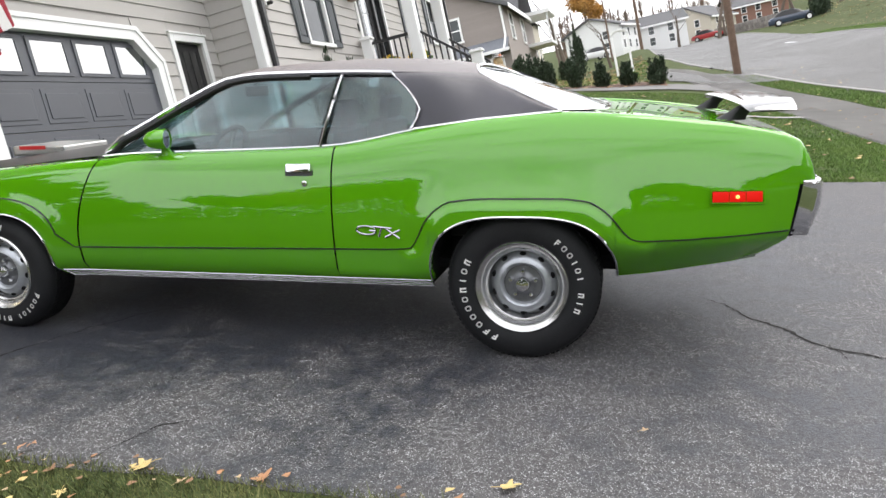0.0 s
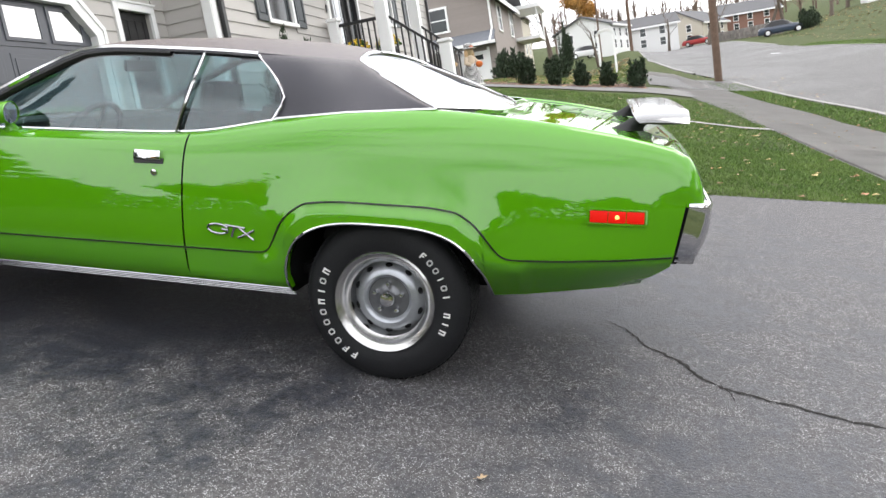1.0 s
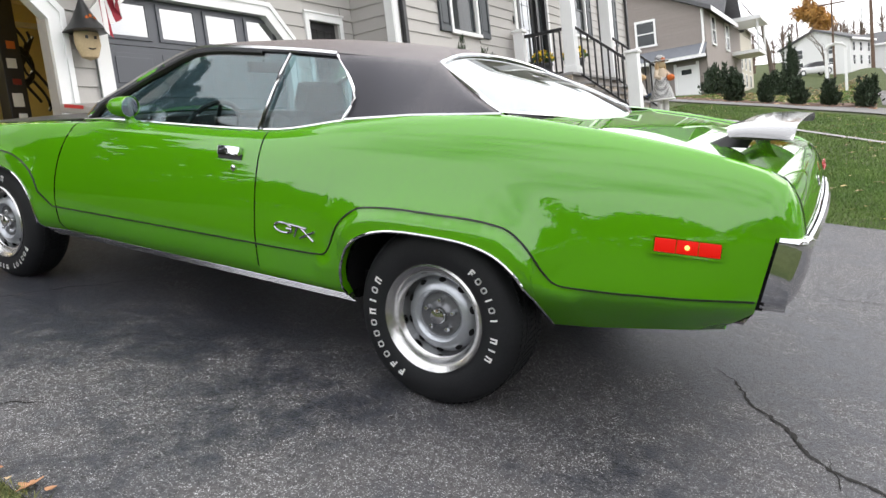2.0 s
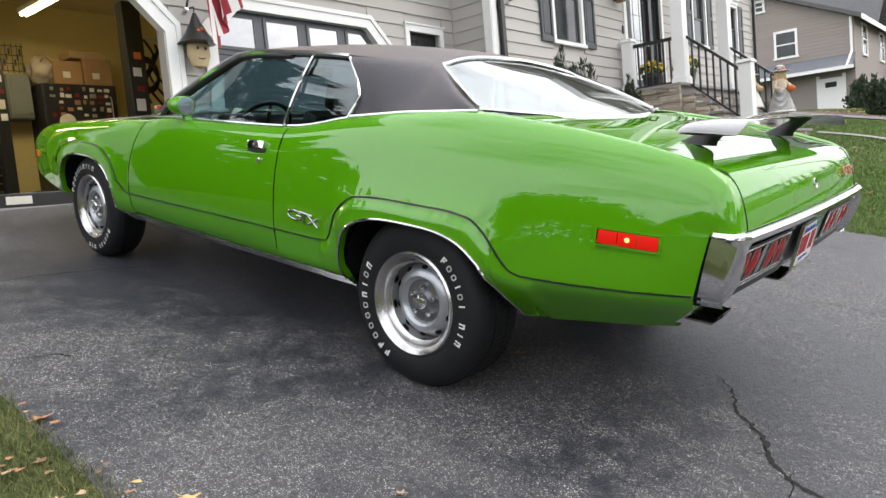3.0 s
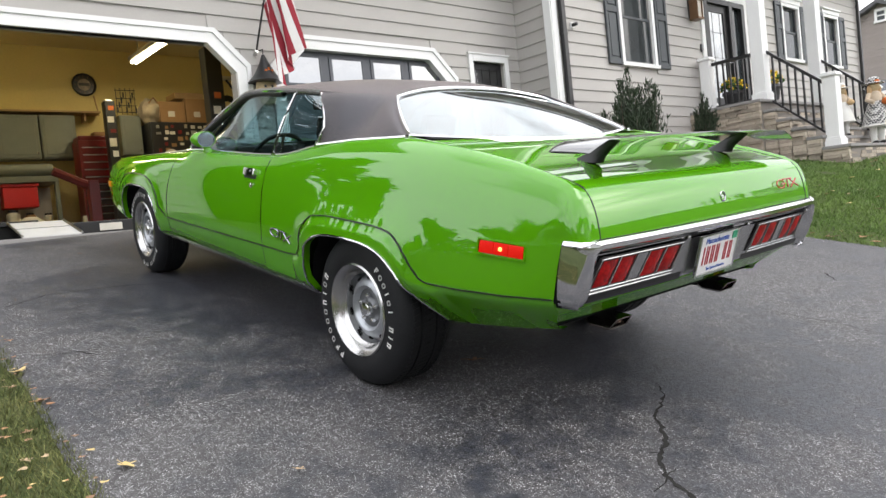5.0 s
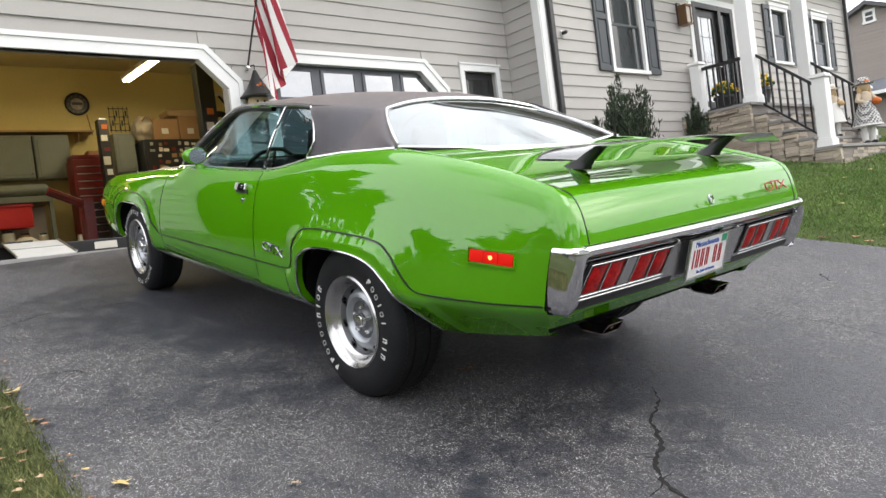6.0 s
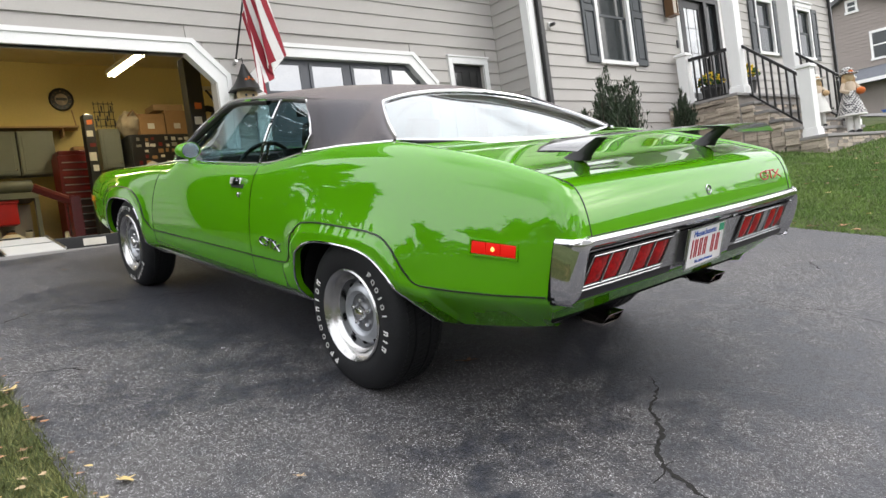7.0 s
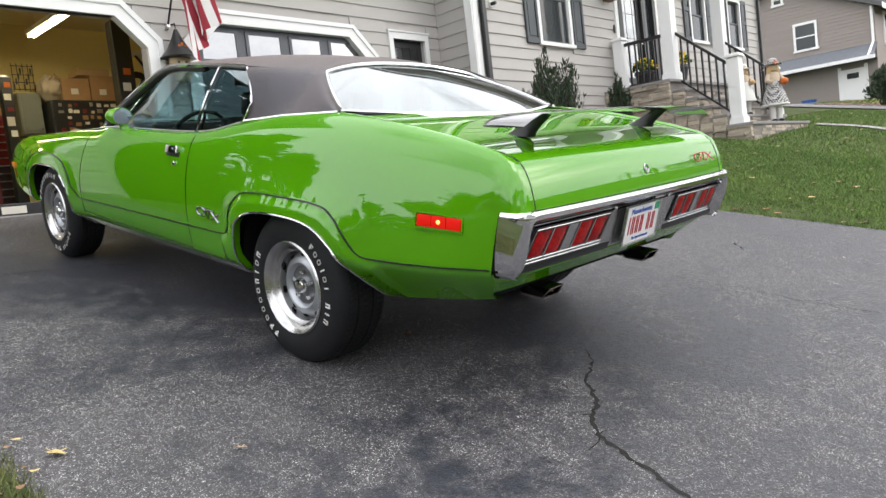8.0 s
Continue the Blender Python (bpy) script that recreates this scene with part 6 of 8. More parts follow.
M_tube = glow("fluorescent_tube", (1.0, 0.90, 0.62), 14.0)
fx = thing("ceiling_light", "lit fluorescent strip light hanging from the ceiling", "strip light")
part("housing", boxes((-9.77, -7.05, 1.24, 1.40, 3.96, 4.03), bevel=0.01), M_offwhite, fx)
part("tube", tube([(-9.74, 1.285, 3.935), (-7.08, 1.285, 3.935)], 0.022, 10), M_tube, fx, "glowing tube", smooth=True)
part("tube", tube([(-9.74, 1.355, 3.935), (-7.08, 1.355, 3.935)], 0.022, 10), M_tube, fx, "glowing tube", smooth=True)
for x in (-9.5, -8.3):
    part("chain", tube([(x, 1.32, 4.03), (x, 1.32, 4.45)], 0.006, 6), M_steel, fx)
gl = new("strip_light_glow", bpy.data.lights.new("strip_light_glow", "AREA"))
gl.data.shape, gl.data.size, gl.data.size_y, gl.data.energy, gl.data.color = "RECTANGLE", 1.6, 0.2, 29, (1.0, 0.86, 0.56)
gl.matrix_world = pose(-8.9, 1.32, 3.90)
# added fill lamp, no known source, to brighten the left of the bay
gl2 = new("second_strip_glow", bpy.data.lights.new("second_strip_glow", "AREA"))
gl2.data.shape, gl2.data.size, gl2.data.size_y, gl2.data.energy, gl2.data.color = "RECTANGLE", 1.6, 0.2, 15, (1.0, 0.86, 0.56)
gl2.matrix_world = pose(-8.9, -1.9, 3.90)
fx.matrix_basis = Matrix.Translation((-9.77, 1.32, 0)) @ Matrix.Rotation(radians(2.8), 4, "Z") @ Matrix.Translation((9.77, -1.32, 0))
# an added, unseen copy of the strip to stand over the fill lamp
added_strip = copy_thing(fx, Matrix.Translation((0, -3.22, 0)))

clock = thing("wall_clock", "round black and white wall clock on the yellow wall", "clock")
part("rim", lathe([(0.20, 0.0), (0.205, 0.03), (0.19, 0.045), (0.175, 0.03), (0.17, 0.02), (0.002, 0.02)], 40, axis="x"), M_blackpaint, clock, smooth=True, at=Matrix.Translation((-11.0, 0.81, 3.81)))
part("dial", lathe([(0.105, 0.0), (0.105, 0.003), (0.002, 0.003)], 40, axis="x"), mat("aged_dial", (0.34, 0.27, 0.20), rough=0.6, var=0.5, scale=14), clock, "brown mottled dial", at=Matrix.Translation((-10.978, 0.81, 3.81)))
part("dial_band", boxes((-10.974, -10.972, 0.72, 0.90, 3.79, 3.84)), M_blackpaint, clock, "dark band across the dial")
for k in range(12):
    a = radians(30 * k)
    part("hour_mark", boxes((-10.979, -10.976, 0.805, 0.815, 3.945, 3.965)), M_card, clock, at=Matrix.Translation((0, 0.81, 3.81)) @ Matrix.Rotation(a, 4, "X") @ Matrix.Translation((0, -0.81, -3.81)))
part("cable", tube([(-10.99, 0.95, 3.62), (-10.99, 1.0, 3.3), (-10.99, 1.0, 3.25)], 0.012, 6), M_wood, clock)


def wall_cabinet(y0, y1, z0, z1, label):
    c = thing("wall_cabinet", label, "cabinet", group="garage wall cabinets")
    part("body", boxes((-11.0, -10.69, y0, y1, z0, z1)), M_cab, c)
    d = part("door", boxes((-10.69, -10.668, y0 + 0.015, y1 - 0.015, z0 + 0.02, z1 - 0.02), (-10.668, -10.66, y0 + 0.06, y1 - 0.06, z0 + 0.07, z1 - 0.07), bevel=0.004), M_cab, c)
    bm = bmesh.new()
    bmesh.ops.create_icosphere(bm, subdivisions=2, radius=0.016)
    part("knob", bm, M_chrome, d, "round knob", at=Matrix.Translation((-10.645, y1 - 0.06, z0 + 0.09)))
    return c


for a, b in ((-1.95, -1.27), (-1.25, -0.69), (-0.67, -0.05), (-0.03, 0.52)):
    wall_cabinet(a, b, 2.46, 3.20, "grey-green wall cabinet on the yellow wall")
wall_cabinet(1.26, 1.62, 2.5, 3.22, "narrow grey-green wall cabinet")
sh = thing("wall_shelf", "long pale shelf board above the cabinets", "shelf")
part("board", boxes((-11.0, -10.66, -2.2, 0.95, 3.25, 3.28), bevel=0.004), M_wood, sh)
part("bracket", boxes((-11.0, -10.75, 0.7, 0.72, 3.12, 3.25)), M_wood, sh)
bench = thing("work_bench", "grey work bench along the back wall", "bench")
part("bench_top", boxes((-11.0, -10.2, -2.2, 0.06, 2.02, 2.12), bevel=0.006), M_cab, bench)
part("bench_shelf", boxes((-11.0, -10.3, -2.2, 0.06, 1.28, 1.32)), M_wood, bench)
for y in (-2.15, -0.9, 0.0):
    part("bench_leg", boxes((-10.32, -10.22, y, y + 0.06, ZF, 2.02)), M_cab, bench)
part("bench_back", boxes((-10.98, -10.96, -2.2, 0.06, ZF, 2.0)), M_offwhite, bench)

# cables and a hose hung beside the bay's edge
hc = thing("hanging_cables", "black cables and hose hung beside the lift post", "cables")
for k in range(5):
    y0, z0 = 1.57 + 0.05 * k, 2.98 - 0.05 * k
    part("cable", tube([(-6.7, y0 + 0.12 * math.sin(u * 5 + k), z0 - 0.75 * u) for u in frange(0, 1, 14)], 0.016, 6), M_black, hc, smooth=True)
part("hose_coil", tube([(-6.68, 1.55 + 0.16 * math.cos(a), 2.49 + 0.2 * math.sin(a) + 0.004 * a) for a in frange(0, 18.8, 50)], 0.02, 6), M_black, hc, "coiled black hose", smooth=True)
part("hook_rail", boxes((-6.75, -6.65, 1.47, 1.97, 2.98, 3.02)), M_steel, hc)

# things under and on the bench
for i, (y, z, r_, h_, m) in enumerate(((-0.62, 1.32, 0.10, 0.28, M_offwhite), (-0.38, 1.32, 0.08, 0.22, M_card), (-1.0, 1.32, 0.11, 0.3, M_redpaint), (-0.12, 1.32, 0.07, 0.2, M_offwhite), (-0.55, 2.12, 0.06, 0.2, M_card), (-1.3, 2.12, 0.07, 0.25, M_steel))):
    jr = thing("storage_jar", "squat storage jar on the work bench", "jar", group="jars on the bench")
    part("jar_body", lathe([(r_ * 0.9, 0), (r_, 0.02), (r_, h_ * 0.75), (r_ * 0.7, h_ * 0.88)], 18, axis="z"), m, jr, smooth=True, at=Matrix.Translation((-10.38, y, z)))
    part("jar_lid", lathe([(r_ * 0.75, h_ * 0.86), (r_ * 0.75, h_), (0.002, h_)], 18, axis="z"), M_blackpaint, jr, "black lid", smooth=True, at=Matrix.Translation((-10.38, y, z)))
roll = thing("rolled_mat", "grey rolled mat lying on the bench", "mat")
part("roll", lathe([(0.09, -0.42), (0.10, -0.40), (0.10, 0.40), (0.09, 0.42)], 20, axis="y"), M_cab, roll, smooth=True, at=Matrix.Translation((-10.3, -0.42, 2.225)))

# red tool chest
chest = thing("tool_chest", "red rolling tool chest with many drawers", "tool chest")
part("cabinet", boxes((-10.65, -10.22, 0.42, 1.07, 1.02, 2.70), bevel=0.012), M_redpaint, chest)
for k in range(12):
    z = 1.10 + 0.125 * k
    dr = part("drawer", boxes((-10.222, -10.205, 0.45, 1.04, z, z + 0.112), bevel=0.004), M_redpaint if k > 6 else mat("dark_drawer", (0.035, 0.02, 0.02), rough=0.4), chest)
    part("drawer_pull", boxes((-10.205, -10.193, 0.47, 1.02, z + 0.09, z + 0.106)), M_steel, dr, "metal pull")
for y in (0.5, 1.0):
    part("caster", lathe([(0.045, -0.015), (0.045, 0.015)], 14), M_black, chest, at=Matrix.Translation((-10.4, y, 0.975)))
part("chest_lid", boxes((-10.64, -10.23, 0.44, 1.05, 2.70, 2.78), bevel=0.02), M_redpaint, chest)
sv = thing("tool_pile", "folded cloth and tools on the chest", "tools")
part("cloth", boxes((-10.55, -10.3, 0.7, 1.0, 2.78, 2.86), bevel=0.03), M_card, sv, smooth=True)


# four-post lift
def sticker(parent, y, z, w, h, material, x):
    part("sticker", boxes((x, x + 0.003, y - w / 2, y + w / 2, z - h / 2, z + h / 2)), material, parent)


lift = thing("car_lift", "black four-post car lift with stickers", "lift")
for x, y, t in ((-6.2, 1.16, 3.25), (-9.85, 0.86, 3.28), (-6.2, -1.75, 3.25), (-9.85, -2.05, 3.28)):
    pw = 0.105 if x > -7 else 0.08
    post = part("post", boxes((x - 0.09, x + 0.09, y - pw, y + pw, ZF, t), (x - 0.16, x + 0.16, y - 0.15, y + 0.15, ZF, ZF + 0.02), bevel=0.008), M_blackpaint, lift, "black steel post")
    part("post_cap", boxes((x - 0.06, x + 0.06, y - 0.05, y + 0.05, t, t + 0.03)), M_steel, post)
    if y > 0:
        zz = t - 0.12
        for k, (m, w, h) in enumerate(((M_orange, 0.09, 0.08), (M_offwhite, 0.10, 0.10), (M_redpaint, 0.09, 0.06), (M_offwhite, 0.11, 0.14), (M_white, 0.09, 0.1))):
            sticker(post, y + (-0.01 if k % 2 else 0.012), zz - 0.19 * k - (0.5 if x > -7 else 0), w, h, m, x + 0.0905)
part("cross_beam", boxes((-6.02, -5.82, -1.7, 1.1, ZF + 0.03, ZF + 0.17), bevel=0.01), M_blackpaint, lift, "black cross beam")
part("cross_beam", boxes((-9.95, -9.75, -1.98, 0.8, ZF + 0.03, ZF + 0.17), bevel=0.01), M_blackpaint, lift, "black cross beam")
part("beam_badge", boxes((-5.82, -5.815, -0.50, -0.26, ZF + 0.06, ZF + 0.14), bevel=0.002), M_offwhite, lift, "pale oval badge")
for y in (-1.35, 0.35):
    part("runway", boxes((-9.9, -5.75, y - 0.24, y + 0.24, ZF + 0.17, ZF + 0.22), bevel=0.006), M_blackpaint, lift, "black runway")
ramp = thing("approach_ramp", "white sheet-metal approach ramp on the garage floor", "ramp")
ramp_bm = grid([[(x, y, z) for y in (-1.40, -0.88)] for x, z in ((-5.72, ZF + 0.20), (-4.98, ZF + 0.02), (-4.98, ZF + 0.005), (-5.72, ZF + 0.005))])
part("plate", ramp_bm, mat("white_sheet_metal", (0.62, 0.62, 0.6), rough=0.4, var=0.08), ramp, "white ramp plate")
for y in (-1.40, -0.88):
    part("ramp_edge", tube([(-5.72, y, ZF + 0.205), (-4.98, y, ZF + 0.028)], 0.012, 6), M_steel, ramp)
part("ramp_ridge", boxes((-5.37, -5.36, -1.39, -0.89, ZF + 0.112, ZF + 0.122)), M_steel, ramp)

# black refrigerator covered with stickers, and boxes on top
fr = thing("refrigerator", "black refrigerator covered with small stickers", "refrigerator")
part("cabinet", boxes((-10.98, -10.36, 1.66, 2.84, ZF + 0.05, 3.05), bevel=0.02), M_blackpaint, fr)
frd = part("fridge_door", boxes((-10.355, -10.30, 1.67, 2.83, 1.5, 3.04), bevel=0.015), M_blackpaint, fr)
part("fridge_handle", tube([(-10.30, 2.72, 2.2), (-10.25, 2.72, 2.25), (-10.25, 2.72, 2.8), (-10.30, 2.72, 2.85)], 0.012, 8), M_steel, frd)
rs = random.Random(7)
for r in range(5):
    for c in range(8):
        if rs.random() < 0.8:
            sticker(frd, 1.80 + 0.125 * c + rs.uniform(-0.02, 0.02), 2.95 - 0.105 * r + rs.uniform(-0.015, 0.015), rs.uniform(0.05, 0.1), rs.uniform(0.04, 0.075), rs.choice([M_offwhite, M_card, M_steel, M_offwhite, M_redpaint]), -10.30)
part("round_badge", lathe([(0.13, 0.0), (0.12, 0.004), (0.09, 0.004), (0.085, 0.002), (0.002, 0.002)], 24, axis="x"), M_offwhite, frd, "pale oval badge", at=Matrix.Translation((-10.30, 1.98, 2.42)))
for y0, y1, z1 in ((1.90, 2.36, 3.44), (2.38, 2.86, 3.50)):
    bx = thing("cardboard_box", "brown cardboard box on the refrigerator", "box", group="boxes on the refrigerator")
    part("carton", boxes((-10.95, -10.42, y0, y1, 3.052, z1), bevel=0.006), M_card, bx)
    part("flap", boxes((-10.42, -10.414, y0 + 0.02, y1 - 0.02, z1 - 0.10, z1 - 0.01)), M_card, bx)
    part("box_label", boxes((-10.414, -10.410, y0 + 0.14, y0 + 0.26, 3.16, 3.26)), M_offwhite, bx, "pale label")
fb = thing("flat_box", "flat wooden box lying on the cartons", "box")
part("lid", boxes((-10.9, -10.45, 2.2, 2.75, 3.505, 3.62), bevel=0.008), M_wood, fb)
bag = thing("canvas_bag", "rumpled pale canvas bag on the refrigerator", "bag")
bm = bmesh.new()
bmesh.ops.create_icosphere(bm, subdivisions=4, radius=1)
for v in bm.verts:
    v.co *= 1 + 0.22 * noise.noise(v.co * 2.2)
bmesh.ops.transform(bm, matrix=Matrix.Translation((-10.65, 1.80, 3.28)) @ Matrix.Diagonal((0.22, 0.20, 0.24, 1)), verts=bm.verts)
part("bag_body", bm, mat("canvas", (0.36, 0.30, 0.22), rough=0.9, var=0.2), bag, smooth=True)
part("bag_handle", tube([(-10.45, 1.72, 3.4), (-10.40, 1.8, 3.5), (-10.45, 1.9, 3.4)], 0.015, 6), M_card, bag)

# wire rack with hanging tools
rk = thing("wire_rack", "black wire rack with hanging tools", "rack")
for z in (3.30, 3.42, 3.55, 3.70):
    part("rack_wire", tube([(-10.82, 1.26, z), (-10.82, 1.62, z)], 0.007, 6), M_blackpaint, rk)
for y in (1.28, 1.36, 1.45, 1.53, 1.60):
    part("rack_wire", tube([(-10.82, y, 3.26), (-10.82, y, 3.74)], 0.006, 6), M_blackpaint, rk)
for k in range(9):
    y, z = 1.27 + 0.04 * k, 3.36 + 0.09 * (k % 4)
    part("hung_tool", boxes((-10.81, -10.79, y, y + 0.022, z - 0.07, z + 0.03)), M_blackpaint, rk)

# floor jack, vacuum, cans
jack = thing("engine_hoist", "red steel engine hoist arm", "hoist")
part("arm", tube([(-8.2, -0.42, 1.95), (-8.2, 0.05, 1.72)], 0.06, 8), M_redpaint, jack)
part("mast", boxes((-8.28, -8.12, 0.0, 0.14, ZF, 1.80), bevel=0.01), M_redpaint, jack)
part("foot", boxes((-8.6, -7.6, 0.0, 0.12, ZF, ZF + 0.1), bevel=0.01), M_redpaint, jack)
bin_ = thing("red_bin", "red plastic bin on the bench shelf", "bin")
part("bin_body", boxes((-10.6, -10.25, -0.75, -0.25, 1.62, 2.0), bevel=0.03), mat("red_plastic", (0.55, 0.02, 0.02), rough=0.4), bin_, smooth=True)
part("bin_lid", boxes((-10.62, -10.23, -0.77, -0.23, 1.96, 2.01), bevel=0.01), mat("red_plastic_lid", (0.5, 0.02, 0.02), rough=0.4), bin_)
vac = thing("shop_vacuum", "grey shop vacuum on the floor", "vacuum")
part("tank", lathe([(0.17, 0), (0.2, 0.05), (0.2, 0.3), (0.17, 0.36), (0.08, 0.42), (0.002, 0.43)], 24, axis="z"), M_offwhite, vac, smooth=True, at=Matrix.Translation((-9.4, -0.55, ZF + 0.06)))
part("hose", tube([(-9.25, -0.5, ZF + 0.3), (-9.1, -0.35, ZF + 0.35), (-9.1, -0.2, ZF + 0.15), (-9.3, -0.1, ZF + 0.05)], 0.03, 8), M_black, vac, smooth=True)
for y in (-0.68, -0.42):
    part("vac_wheel", lathe([(0.06, -0.02), (0.06, 0.02)], 14), M_black, vac, at=Matrix.Translation((-9.3, y, ZF + 0.06)))
pan = thing("drain_pan", "shallow metal drain pan", "pan")
part("pan_body", lathe([(0.14, 0), (0.19, 0.12), (0.2, 0.12), (0.15, -0.005)], 24, axis="z"), M_steel, pan, smooth=True, at=Matrix.Translation((-9.2, 0.47, ZF + 0.15)))
part("pan_foot", boxes((-9.3, -9.1, 0.37, 0.57, ZF, ZF + 0.15)), M_wood, pan)
fn = thing("funnel", "pale metal funnel on a block", "funnel")
part("cone", lathe([(0.03, 0.28), (0.035, 0.2), (0.12, 0.08), (0.13, 0.0)], 20, axis="z"), M_offwhite, fn, smooth=True, at=Matrix.Translation((-9.2, 0.15, ZF + 0.16)))
part("block", boxes((-9.33, -9.07, 0.02, 0.28, ZF, ZF + 0.16), bevel=0.01), M_wood, fn)
for i, (y, m) in enumerate(((-1.9, M_redpaint), (-1.5, M_offwhite), (-1.1, M_blackpaint), (-0.85, M_redpaint), (-0.15, M_steel))):
    cn = thing("paint_can", "small can standing on the bench", "can", group="cans on the bench")
    part("can_body", lathe([(0.07, 0), (0.07, 0.17), (0.065, 0.18), (0.002, 0.18)], 18, axis="z"), m, cn, smooth=True, at=Matrix.Translation((-10.5, y, 2.12)))
    part("can_rim", lathe([(0.073, 0.165), (0.073, 0.175), (0.066, 0.178)], 18, axis="z"), M_steel, cn, at=Matrix.Translation((-10.5, y, 2.12)))
# ---- the porch ----
DZ = 2.27
M_stone = mat("tan_ledge_stone", (0.40, 0.345, 0.28), rough=0.9, var=0.3, scale=5, fine=60, bump=0.5, rand=0.32)
M_cap = mat("grey_bluestone", (0.25, 0.24, 0.235), rough=0.85, var=0.15, fine=80, bump=0.2, rand=0.08)
M_mortar = mat("mortar", (0.22, 0.20, 0.18), rough=0.95, var=0.15)
porch = thing("porch", "raised stone-faced porch with bluestone deck", "porch", kind="structure")
part("porch_core", boxes((-4.43, -3.14, 9.66, 12.80, 0.8, DZ - 0.05)), M_mortar, porch)
part("deck", boxes((-4.43, -3.09, 9.58, 12.88, DZ - 0.05, DZ), bevel=0.008), M_cap, porch, "grey bluestone deck")
stair = thing("steps", "grey stone front steps with tan stone faces", "steps", kind="structure")
NS, RUN, X0 = 5, 0.235, -3.13
for k in range(NS):
    x0 = X0 + RUN * k
    zt = DZ - 0.195 * (k + 1)
    deep = RUN if k < NS - 1 else 0.42
    part("step_core", boxes((x0 - 0.1, x0 + deep - 0.03, 9.82, 12.72, 0.8, zt - 0.05)), M_mortar, stair)
    part("tread", boxes((x0 - 0.03, x0 + deep, 9.74, 12.80, zt - 0.05, zt), bevel=0.008), M_cap, stair, "grey bluestone tread")


def post(name, label, x, y, z0, z1, w, cap):
    p = thing(name, label, name.replace("_", " "))
    part("shaft", boxes((x - w / 2, x + w / 2, y - w / 2, y + w / 2, z0, z1), bevel=0.006), M_trim, p)
    part("base_block", boxes((x - w / 2 - 0.03, x + w / 2 + 0.03, y - w / 2 - 0.03, y + w / 2 + 0.03, z0, z0 + 0.12), (x - w / 2 - 0.015, x + w / 2 + 0.015, y - w / 2 - 0.015, y + w / 2 + 0.015, z0 + 0.12, z0 + 0.15), bevel=0.006), M_trim, p)
    if cap:
        c = bmesh.new()
        box(c, x - w / 2 - 0.03, x + w / 2 + 0.03, y - w / 2 - 0.03, y + w / 2 + 0.03, z1, z1 + 0.035, bevel=0.006)
        box(c, x - w / 2 - 0.012, x + w / 2 + 0.012, y - w / 2 - 0.012, y + w / 2 + 0.012, z1 + 0.035, z1 + 0.06, bevel=0.006)
        part("post_cap", c, M_trim, p)
    return p


post("newel_post", "white square newel post with cap on the porch", -4.26, 10.02, DZ, 3.22, 0.19, True)
post("newel_post", "white square newel post with cap on the steps", -2.10, 10.02, 1.295, 2.45, 0.21, True)
post("newel_post", "white square newel post with cap beside the doll", -2.33, 12.55, 1.49, 2.40, 0.20, True)
post("porch_column", "tall white square porch column", -3.24, 10.02, DZ, 5.6, 0.22, False)
post("porch_column", "tall white square porch column", -3.24, 12.35, DZ, 5.6, 0.22, False)
tagged(part("porch_roof", boxes((-4.43, -2.95, 9.6, 12.9, 5.6, 6.0)), M_trim), "white porch roof beam", "roof", kind="structure")


def railing(a, b, top, low_, n, label):
    """A black rail between two ends (x, y, z of the deck line)."""
    r = thing("porch_railing", label, "railing")
    A, B = Vector(a), Vector(b)

    def bar(z, w, h, name):
        d = B - A
        pts = [A + Vector((0, 0, z)), B + Vector((0, 0, z))]
        side = Vector((-d.y, d.x, 0)).normalized() * w / 2
        bm = bmesh.new()
        rows = []
        for p in pts:
            rows.append([p + side + Vector((0, 0, h / 2)), p - side + Vector((0, 0, h / 2)), p - side - Vector((0, 0, h / 2)), p + side - Vector((0, 0, h / 2))])
        grid(rows, bm, close=True)
        part(name, bm, M_blackpaint, r)

    bar(top, 0.055, 0.06, "top_rail")
    bar(low_, 0.045, 0.045, "bottom_rail")
    for k in range(n):
        p = A.lerp(B, (k + 0.7) / (n + 0.4))
        part("baluster", boxes((p.x - 0.015, p.x + 0.015, p.y - 0.015, p.y + 0.015, p.z + low_, p.z + top)), M_blackpaint, r)
    return r


railing((-4.16, 10.04, DZ), (-3.36, 10.04, DZ), 0.86, 0.06, 6, "black porch railing with square balusters")
railing((-3.13, 10.06, DZ - 0.02), (-2.21, 10.04, 1.50), 0.86, 0.02, 7, "black sloping stair railing beside the steps")
railing((-3.13, 12.35, DZ - 0.02), (-2.30, 12.35, 1.54), 0.86, 0.02, 7, "black sloping stair railing behind the steps")


